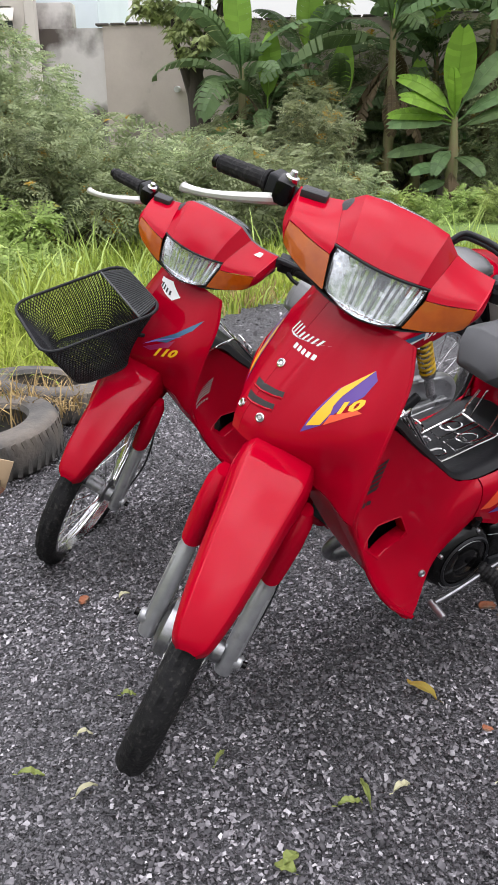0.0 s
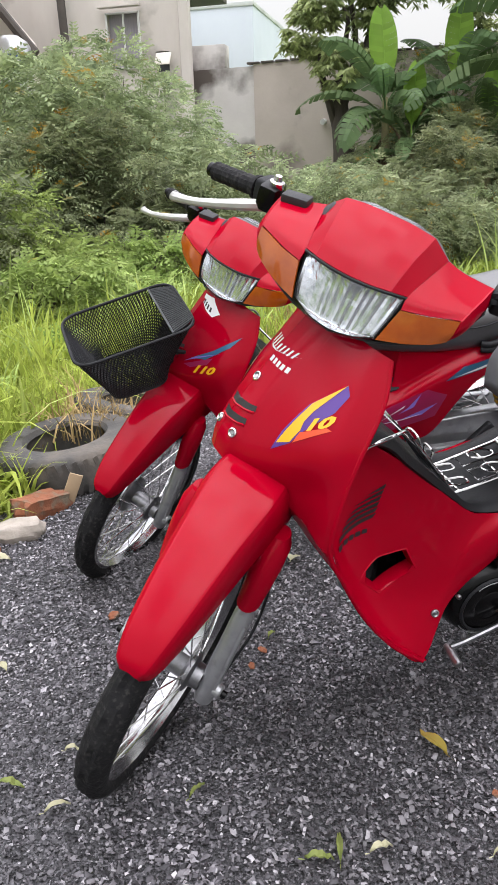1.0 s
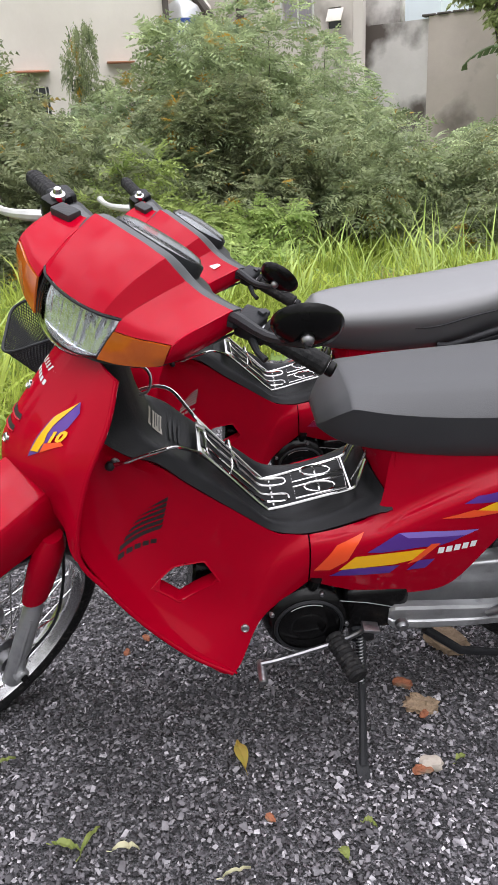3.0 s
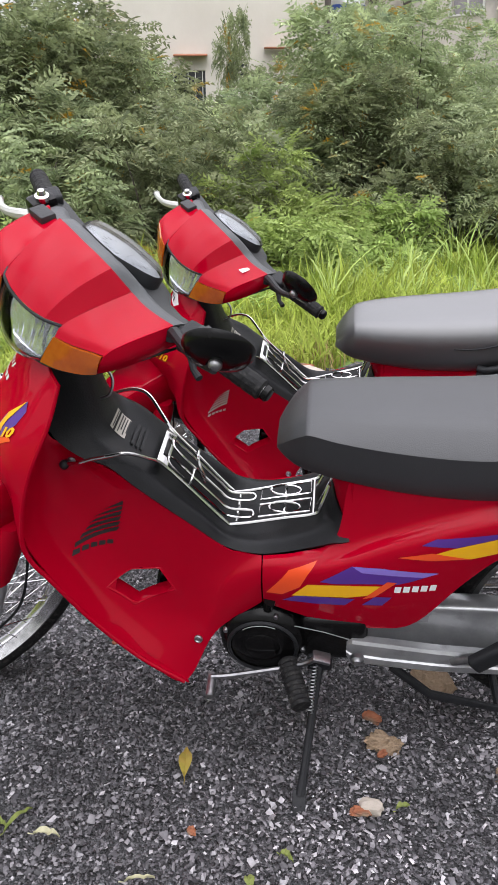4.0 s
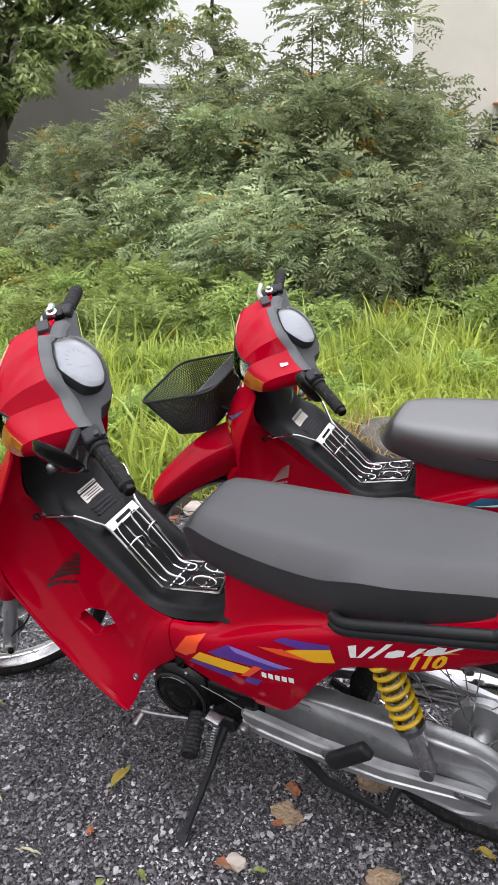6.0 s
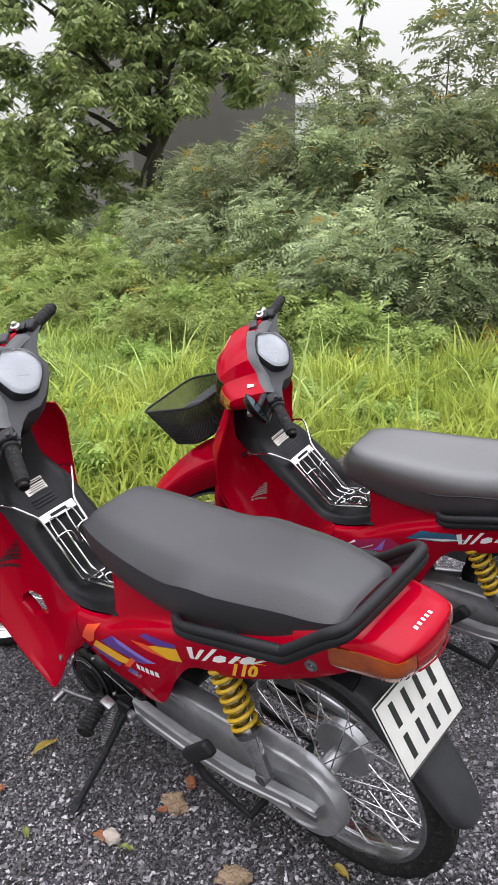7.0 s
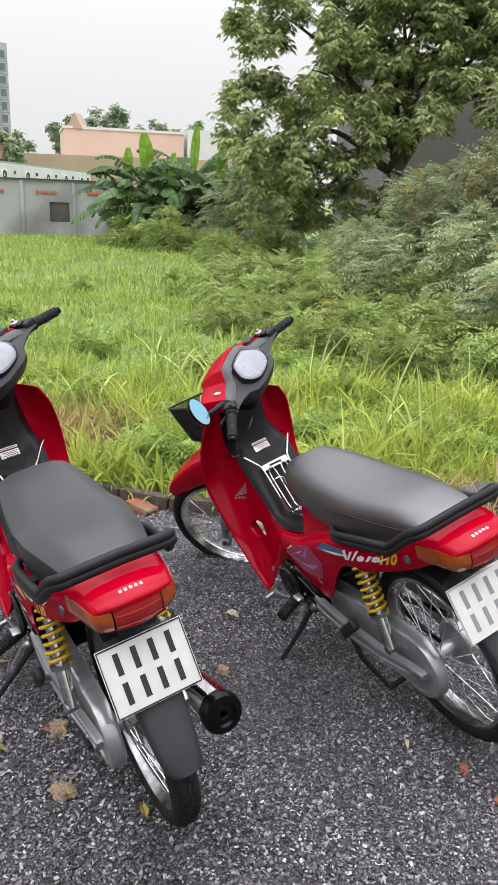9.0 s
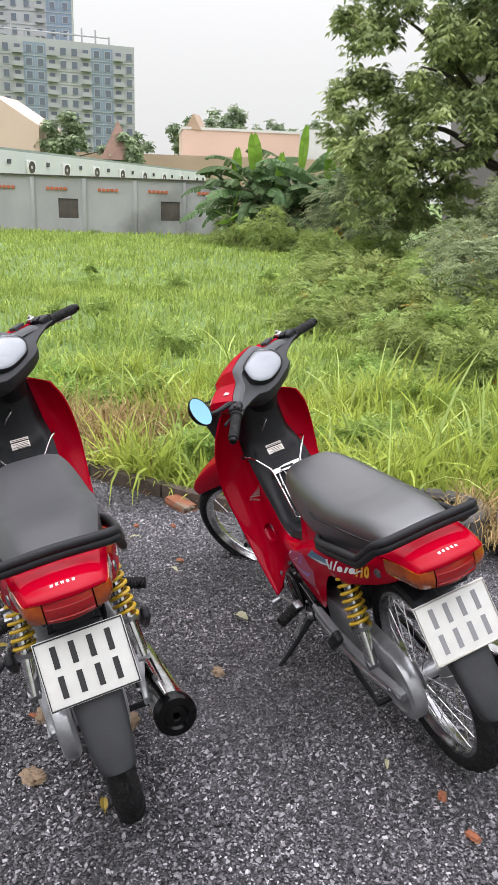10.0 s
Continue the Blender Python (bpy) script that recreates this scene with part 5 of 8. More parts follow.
def leafy_tree(name, label, at, trunk_h, lobes, n, seed, leaf, mat, per=6):
    """Trunk, limbs and a crown of leaf whorls in lobes (x, y, z, r)."""
    r = np.random.default_rng(seed)
    t = thing(name, label, "tree")
    part("trunk", Shape().tube([(0, 0, -.2), (.1, .05, trunk_h * .5), (-.05, .1, trunk_h)], [.30, .22, .17], 10, smooth=4), BARK, t)
    for k, (x, y, z, q) in enumerate(lobes):
        part("limb", Shape().tube([(-.05, .1, trunk_h * (.75 + .2 * (k % 2))), (x * .25 + .2 * math.sin(k * 2.1), y * .30 + .25 * math.cos(k * 1.7), trunk_h + (z - trunk_h) * .30), (x * .62 + .15 * math.cos(k), y * .60, trunk_h + (z - trunk_h) * .72), (x * .9, y * .9, z - q * .15)], [.085, .06, .04, .015], 7, smooth=4), BARK, t)
    lc = np.array(lobes)
    i = r.choice(len(lc), n, p=lc[:, 3] ** 2 / (lc[:, 3] ** 2).sum())
    d = r.normal(0, 1, (n, 3))
    d /= np.linalg.norm(d, axis=1, keepdims=True)
    # sub-clusters give an uneven outline with gaps
    sub = r.normal(0, 1, (len(lc), 26, 3))
    sub /= np.linalg.norm(sub, axis=2, keepdims=True)
    sub *= r.uniform(.55, 1.0, (len(lc), 26, 1))
    j = r.integers(0, 26, n)
    p = lc[i, :3] + (sub[i, j] + d * r.uniform(.05, .30, (n, 1))) * lc[i, 3:4] * (1, 1, .85)
    quads = []
    for k in range(per):
        a = 2 * math.pi * k / per + r.uniform(0, 6.28, n)
        dr = np.stack([np.cos(a), np.sin(a), r.uniform(-.95, -.1, n)], -1)
        dr /= np.linalg.norm(dr, axis=1, keepdims=True)
        w = np.cross(dr, d)
        w /= np.linalg.norm(w, axis=1, keepdims=True) + 1e-9
        L = leaf * r.uniform(.7, 1.25, n)[:, None]
        quads.append(np.stack([p, p + dr * L * .5 + w * L * .16, p + dr * L - (0, 0, .02), p + dr * L * .5 - w * L * .16], 1))
    v = np.stack(quads, 1).reshape(-1, 3)
    c = new("crown", bulk("crown", v, np.arange(len(v)).reshape(-1, 4), mat))
    c.parent = t
    t.matrix_world = Matrix.Translation((at[0], at[1], -.1))
    return t


leafy_tree("broadleaf_tree", "large broadleaf tree with dark drooping leaves", (-16.4, 4.4), 3.0,
           [(0, 0, 6.0, 2.0), (.3, -2.2, 4.6, 1.5), (.5, -3.0, 3.2, 1.15), (.2, -1.9, 2.2, 1.2), (-.8, 1.8, 6.2, 1.9), (.6, 2.6, 5.4, 1.4), (.3, 3.3, 4.5, .9), (-.4, -1.2, 7.2, 1.8), (0, .6, 8.0, 1.8), (-1.4, -.4, 4.4, 1.3), (.7, 1.2, 5.2, 1.0), (.4, -3.0, 5.6, 1.0), (.5, -2.6, 1.4, .9), (.9, -1.0, 4.9, 1.0), (.2, 2.9, 6.8, 1.2), (.6, -.4, 1.5, .8), (1.2, .2, 3.7, 1.1), (1.3, -1.2, 3.1, 1.0), (1.2, 1.6, 3.9, .9), (1.5, -2.6, 2.3, .9), (.8, .4, 6.6, 1.5)],
           27000, 3, .165, TREE_LEAF, 5)
leafy_tree("slender_tree", "small leafy tree behind the bananas", (-1.6, 16.0), 2.6, [(0, 0, 4.3, .9), (.9, .2, 4.6, .9), (-.5, 0, 3.7, .6), (1.8, 0, 4.8, .8), (.4, 0, 5.2, .7), (.2, -.3, 3.0, .6)], 2700, 5, .16, TREE_LEAF)
leafy_tree("slender_tree", "wispy young tree above the shrubs", (-11.2, 7.2), 2.2, [(0, 0, 3.9, .35), (.2, .3, 3.2, .45), (-.2, -.2, 2.8, .5), (.1, 0, 4.5, .22)], 420, 6, .13, TREE_LEAF)
# tree added behind the wall; its mostly unseen crown shades the bananas
leafy_tree("broadleaf_tree", "dark leafy tree, crown added overhead to shade the bananas", (2.9, 18.4), 3.4, [(0, -.6, 5.6, 1.5), (-1.8, -1.6, 5.2, 1.2), (1.9, -1.4, 5.3, 1.3), (.2, -2.8, 5.5, 1.3), (-1.2, -3.6, 5.4, 1.1), (1.6, -3.8, 5.3, 1.2), (0, -1.0, 4.2, 1.0), (1.7, -.9, 4.0, .9), (-1.5, -.9, 4.0, .9)], 5200, 15, .19, TREE_LEAF, 4)
rw = np.random.default_rng(11)
for name, label, at, lobes in (("far_tree", "distant dark green trees above the walls", (-62, -27), [(0, 0, 5.5, 2.4), (-2, 5, 5.0, 2.0), (-4, -5, 4.6, 2.2)]), ("far_tree", "distant row of trees behind the warehouse", (-92, -20), [(0, 0, 8.8, 3.0), (-1, 5, 8.4, 2.6), (-2, 9, 8.3, 2.2), (0, -5, 8.2, 2.6), (0, 13, 7.2, 1.8)])):
    leafy_tree(name, label, at, 4.0, lobes, 5000, 8, .42, FAR_LEAF, 4)

# fallen leaves on the gravel
FALLEN = leaf_material("fallen_leaf", (0.30, 0.26, 0.05), (0.36, 0.22, 0.06), 30, 0.45, 0, 0.2)
FALLEN_G = leaf_material("fresh_fallen_leaf", (0.17, 0.22, 0.06), (0.25, 0.27, 0.09), 30, 0.45, 0, 0.2)
FALLEN_P = leaf_material("pale_fallen_leaf", (0.42, 0.42, 0.26), (0.50, 0.46, 0.33), 30, 0.5, 0, 0.2)


def fallen_leaf(x, y, L, w, turn, mat, label, seed):
    r = random.Random(seed)
    rows = []
    for i in range(9):
        s = i / 8
        ww = w * math.sin(math.pi * min(s * 1.02, 1)) ** .8 * .5 + .0006
        curl = .010 * math.sin(s * 3.1 + r.random()) + .004
        rows.append([((s - .5) * L, -ww, curl + .006), ((s - .5) * L, 0, curl), ((s - .5) * L, ww, curl + .005)])
    sh_ = Shape().loft(rows, cap=False, ring_closed=False)
    sh_.add([((-.5 - .22) * L, 0, .010), ((-.5 - .2) * L, .001, .012), (-.5 * L, .0008, .008), (-.5 * L, -.0008, .008)], [(0, 1, 2, 3)])
    ob = part("fallen_leaf", sh_, mat, fix=False)
    ob.matrix_world = Matrix.Translation((x, y, float(ground_z(x, y)) + .004)) @ Matrix.Rotation(radians(turn), 4, "Z")
    tagged(ob, label, "leaf", "fallen leaves")


fallen_leaf(.432, 1.392, .085, .026, 130, FALLEN, "long yellowed leaf on the gravel", 1)
for k, (x, y, L, w, a, mt, lb_) in enumerate((
        (.35, 1.11, .055, .018, 40, FALLEN_P, "pale dry leaf on the gravel"), (.28, 1.10, .085, .012, 100, FALLEN_G, "thin green leaf on the gravel"), (.25, 1.07, .06, .02, 20, FALLEN_G, "green leaf scrap on the gravel"),
        (.14, .95, .05, .03, 60, FALLEN_G, "fresh green leaf on the gravel"), (.13, .93, .05, .028, 150, FALLEN_G, "fresh green leaf on the gravel"), (.03, 1.72, .05, .014, 80, FALLEN_G, "small green leaf by the wheel"),
        (.83, 1.56, .04, .016, 70, FALLEN_G, "small green leaf on the gravel"), (.72, 1.34, .03, .016, 20, FALLEN_G, "small green leaf on the gravel"), (.70, 1.26, .04, .02, 140, FALLEN_G, "small green leaf on the gravel"),
        (1.02, 2.0, .05, .024, 30, FALLEN, "yellowed leaf by the rear wheel"), (-.29, 1.25, .04, .016, 30, FALLEN_P, "pale leaf on the gravel"), (-.31, 1.78, .05, .02, 60, FALLEN_P, "pale leaf on the gravel"),
        (-.22, 1.37, .04, .02, 15, FALLEN_G, "green leaf scrap on the gravel"), (0.0, 1.18, .055, .012, 70, FALLEN_G, "thin green leaf on the gravel"), (-.37, 1.14, .06, .02, 10, FALLEN_G, "green leaf scrap on the gravel"),
        (-.25, 1.10, .06, .016, 50, FALLEN_P, "pale leaf on the gravel"), (-.94, 2.05, .09, .06, 20, FALLEN_P, "broad pale dry leaf by the edging"), (.01, 2.14, .06, .05, 80, FALLEN_P, "crumpled pale leaf between the bikes"), (-.60, 1.5, .07, .02, 140, FALLEN_P, "dry straw-coloured leaf on gravel"),
        (.69, 2.70, .035, .014, 10, FALLEN_P, "white scrap on the gravel"), (.86, 1.22, .05, .012, 75, FALLEN_P, "pale sliver on the gravel"), (.55, 1.15, .06, .008, 50, FALLEN_P, "pale sliver on the gravel"))):
    fallen_leaf(x, y, L * .85, w * .85, a, mt, lb_, 50 + k)


# ---- motorbikes ----
# Bike frame: x forward from the rear axle, y to the rider's left, z up from the rear tyre's foot.
from mathutils.bvhtree import BVHTree

AXIS_AT, AXIS = Vector((0.917, 0, 0.995)), Vector((-0.3665, 0, 0.9304))


def steer(deg):
    return Matrix.Translation(AXIS_AT) @ Matrix.Rotation(radians(deg), 4, AXIS) @ Matrix.Translation(-AXIS_AT)


def tree_of(shape):
    return BVHTree.FromPolygons([Vector(p) for p in shape.v], shape.f)


def flat_cells(polys, cell=0.012):
    """Flat outlines cut into small triangles."""
    bm = bmesh.new()
    for p in polys:
        bm.faces.new([bm.verts.new((a, b, 0)) for a, b in p])
    bmesh.ops.triangulate(bm, faces=bm.faces[:])
    for _ in range(4):
        long = [e for e in bm.edges if e.calc_length() > cell]
        if not long:
            break
        bmesh.ops.subdivide_edges(bm, edges=long, cuts=1)
        bmesh.ops.triangulate(bm, faces=bm.faces[:])
    bm.verts.index_update()
    out = [v.co.copy() for v in bm.verts], [[v.index for v in f.verts] for f in bm.faces]
    bm.free()
    return out


def drape(tree, polys, way="y", off=0.0009, cell=0.012, cells=None):
    """Lays flat outlines on a body panel: (x, z) seen from the side, or (y, z) seen from the front."""
    vs, fs = cells or flat_cells(polys, cell)
    out = []
    for v in vs:
        if way == "y":
            o, d = Vector((v.x, 0.6, v.y)), Vector((0, -1, 0))
        elif way == "x":
            o, d = Vector((2.0, v.x, v.y)), Vector((-1, 0, 0))
        else:
            o, d = Vector((v.x, v.y, 2.0)), Vector((0, 0, -1))
        hit, nor, _, _ = tree.ray_cast(o, d)
        if hit is None:
            hit, nor, _, _ = tree.find_nearest(o + d * (0.48 if way == "y" else 0.95))
        if nor.dot(d) > 0:
            nor = -nor
        out.append(hit + nor * off)
    return Shape().add(out, fs)


def digits(text, size, at, slant=0.25):
    cu = bpy.data.curves.new("digits", "FONT")
    cu.body, cu.size, cu.shear = text, size, slant
    cu.resolution_u, cu.offset = 2, size * .045
    ob = bpy.data.objects.new("digits", cu)
    me = bpy.data.meshes.new_from_object(ob)
    vs = [Vector((v.co.x + at[0], v.co.y + at[1], 0)) for v in me.vertices]
    fs = [list(p.vertices) for p in me.polygons]
    bpy.data.objects.remove(ob)
    return vs, fs


def flip_x(cells, x0):
    """Left-hand panels are read from front to rear, so x runs backwards."""
    vs, fs = cells
    return [Vector((2 * x0 - v.x, v.y, 0)) for v in vs], fs


def bars_text(x, z, w, h, n, slant=0.3, gap=0.25, rise=0.0):
    """A row of plain slanted bars standing for a maker's word; x runs backwards."""
    out, step = [], w / n
    for i in range(n):
        a, b = i * step, i * step + step * (1 - gap)
        z0 = z + rise * i / n
        out.append([(x - a, z0), (x - b, z0), (x - b - slant * h, z0 + h), (x - a - slant * h, z0 + h)])
    return out


def wheel(name, centre, R, parent, m, half=0.036, drum=0.062, drum_side=1, rear=False):
    """Spoked wheel: tyre with tread grooves, chrome rim, hub with brake drum, spokes."""
    c = Vector(centre)
    w = new(name)
    w.parent = parent
    w.matrix_parent_inverse = Matrix()
    # tyre
    t, na = Shape(), 150
    sec = np.linspace(-2.35, 2.35, 17)
    rings = []
    for i in range(na):
        a = 2 * math.pi * i / na
        ring = []
        for j, s in enumerate(sec):
            r = R - half * 0.95 + half * 0.95 * math.cos(s) * (1.0 if abs(s) < 1.6 else 0.75)
            h = half * math.sin(s) if abs(s) < 1.57 else half * math.sin(s) * 1.0
            if abs(s) < 1.3 and (i + abs(j - 8) * (1 if rear else 2)) % (5 if rear else 6) < 2:
                r -= 0.0045 if rear else 0.0030
            if abs(s) < 0.1:
                r -= 0.003
            ring.append(c + Vector((r * math.cos(a), h, r * math.sin(a))))
        rings.append(ring)
    t.loft(rings, cap=False, ring_closed=False, loop=True).moved(m)
    part("tyre", t, RUBBER, w, "worn black tyre with grooved tread", sharp=22)
    rr = R - half * 1.55
    rim = Shape().spin([(rr - 0.006, -half * .78), (rr + 0.008, -half * .74), (rr + 0.009, -half * .6), (rr - 0.004, -half * .5), (rr - 0.012, -half * .2), (rr - 0.014, 0), (rr - 0.012, half * .2),
                        (rr - 0.004, half * .5), (rr + 0.009, half * .6), (rr + 0.008, half * .74), (rr - 0.006, half * .78), (rr - 0.009, half * .55), (rr - 0.018, half * .2), (rr - 0.02, 0),
                        (rr - 0.018, -half * .2), (rr - 0.009, -half * .55)], c, "y", 72, True).moved(m)
    part("rim", rim, RIM_STEEL, w, "chromed steel rim")
    hub = Shape().spin([(0.012, -0.07), (0.024, -0.068), (0.026, -0.05), (0.04, -0.045), (0.042, -0.038), (0.022, -0.03), (0.022, 0.02), (0.044, 0.026),
                        (drum, 0.03), (drum + 0.004, 0.036), (drum, 0.056), (drum - 0.012, 0.062), (0.03, 0.066), (0.012, 0.068)], c, "y", 40)
    if drum_side < 0:
        hub.v = [(x, 2 * c.y - y, z) for x, y, z in hub.v]
    hub.moved(m)
    part("hub", hub, SILVER if rear else STEEL, w, "dull alloy hub with brake drum")
    for k in range(36):
        a = 2 * math.pi * k / 36
        side = 1 if k % 2 else -1
        lean = 0.38 * (1 if (k // 2) % 2 else -1)
        hr = 0.04 if side * drum_side < 0 else drum * 0.93
        hy = -0.042 if side * drum_side < 0 else 0.034
        p0 = c + Vector((hr * math.cos(a + lean), hy * drum_side, hr * math.sin(a + lean)))
        p1 = c + Vector(((rr - 0.013) * math.cos(a), 0.006 * side, (rr - 0.013) * math.sin(a)))
        part("spoke", Shape().cyl(p0, p1, 0.0015, n=5).moved(m), CHROME, w, fix=False)
    return w


def body_half():
    """Left half panels, all in the bike frame; the right ones are mirrored."""
    front = [  # front cover and outer face of the leg shield: centre line to rim, top to bottom
        [(1.005, 0, .905), (1.0, .035, .902), (.99, .066, .896), (.974, .100, .886), (.960, .128, .876), (.945, .148, .868)],
        [(1.062, 0, .838), (1.056, .035, .835), (1.042, .066, .828), (1.020, .115, .822), (.996, .150, .815), (.965, .176, .806)],
        [(1.118, 0, .766), (1.113, .034, .762), (1.100, .060, .752), (1.076, .122, .742), (1.044, .170, .732), (1.006, .194, .722)],
        [(1.160, 0, .703), (1.155, .032, .698), (1.142, .054, .688), (1.099, .128, .664), (1.055, .181, .644), (1.033, .201, .633)],
        [(1.172, 0, .664), (1.166, .030, .660), (1.146, .054, .645), (1.095, .130, .598), (1.060, .182, .566), (1.040, .2, .555)],
    ]
    wing = [  # lower leg shield, inner edge to rim
        [(1.146, .054, .645), (1.120, .092, .622), (1.095, .130, .598), (1.060, .182, .566), (1.040, .2, .555)],
        [(1.085, .072, .565), (1.068, .105, .545), (1.050, .138, .525), (1.020, .178, .495), (1.006, .194, .482)],
        [(1.005, .088, .44), (.992, .115, .425), (.978, .142, .41), (.957, .172, .385), (.945, .185, .372)],
        [(.905, .108, .315), (.896, .128, .306), (.888, .146, .297), (.878, .166, .283), (.868, .178, .272)],
        [(.818, .140, .222), (.812, .150, .217), (.806, .158, .213), (.800, .166, .210), (.792, .174, .207)],
    ]
    side = [  # inner face of the shield running back into the side cover: trim edge to rim / lower edge
        [(.980, .078, .890), (.974, .098, .886), (.964, .118, .880), (.953, .134, .874), (.942, .147, .868)],
        [(.998, .088, .812), (1.000, .112, .812), (.990, .138, .809), (.978, .160, .806), (.962, .175, .804)],
        [(1.000, .098, .742), (1.018, .122, .735), (1.018, .152, .730), (1.012, .178, .723), (1.002, .193, .720)],
        [(.955, .098, .708), (.985, .090, .690), (1.018, .112, .665), (1.031, .160, .645), (1.030, .200, .631)],
        [(.850, .102, .632), (.895, .092, .598), (.965, .096, .565), (1.014, .136, .550), (1.028, .196, .545)],
    ]
    side += [
        [(.752, .108, .548), (.825, .106, .490), (.890, .110, .428), (.928, .134, .394), (.943, .184, .372)],
        [(.700, .111, .508), (.765, .114, .430), (.818, .120, .348), (.850, .142, .302), (.866, .177, .272)],
        [(.672, .112, .501), (.718, .122, .43), (.755, .130, .345), (.775, .148, .28), (.791, .173, .208)],
        [(.655, .113, .499), (.690, .127, .450), (.712, .132, .395), (.725, .135, .345), (.728, .137, .315)],
        [(.637, .114, .499), (.637, .132, .485), (.637, .138, .458), (.637, .136, .430), (.637, .130, .396)],
    ]
    rear = [  # rear side cover, front to back: upper edge, inner foot and outer lip of the shoulder, flank, lower edge
        [(.634, .114, .499), (.634, .124, .494), (.634, .132, .485), (.634, .138, .462), (.634, .137, .432), (.634, .130, .396)],
        [(.570, .115, .512), (.570, .125, .507), (.570, .134, .499), (.571, .143, .476), (.573, .141, .430), (.576, .130, .372)],
        [(.505, .106, .541), (.504, .116, .530), (.503, .128, .519), (.503, .146, .500), (.506, .145, .430), (.508, .132, .352)],
        [(.482, .095, .668), (.458, .110, .582), (.450, .119, .548), (.442, .147, .532), (.430, .149, .440), (.415, .134, .346)],
        [(.440, .106, .680), (.405, .114, .618), (.392, .121, .580), (.380, .150, .562), (.366, .151, .460), (.350, .138, .372)],
    ]
    rear += [
        [(.350, .116, .668), (.330, .119, .640), (.318, .124, .614), (.308, .151, .596), (.292, .151, .535), (.275, .144, .485)],
        [(.240, .122, .668), (.232, .125, .656), (.228, .129, .645), (.224, .151, .628), (.216, .151, .586), (.208, .144, .554)],
        [(.110, .120, .690), (.108, .126, .680), (.108, .134, .668), (.106, .146, .650), (.104, .147, .606), (.102, .140, .580)],
        [(.000, .108, .716), (.000, .114, .708), (.000, .121, .698), (.000, .131, .682), (.000, .132, .643), (.000, .124, .618)],
        [(-.085, .104, .742), (-.085, .108, .732), (-.085, .112, .722), (-.085, .116, .706), (-.085, .116, .677), (-.085, .107, .654)],
        [(-.150, .098, .742), (-.150, .099, .736), (-.150, .100, .728), (-.150, .101, .716), (-.150, .098, .703), (-.150, .092, .690)],
    ]
    return front, wing, side, rear


HOLE = [(.932, .412), (.890, .442), (.832, .450), (.806, .400), (.884, .366)]


def inside(p, poly):
    x, z, c = p[0], p[2], False
    for (ax, az), (bx, bz) in zip(poly, poly[1:] + poly[:1]):
        if (az > z) != (bz > z) and x < (bx - ax) * (z - az) / (bz - az) + ax:
            c = not c
    return c


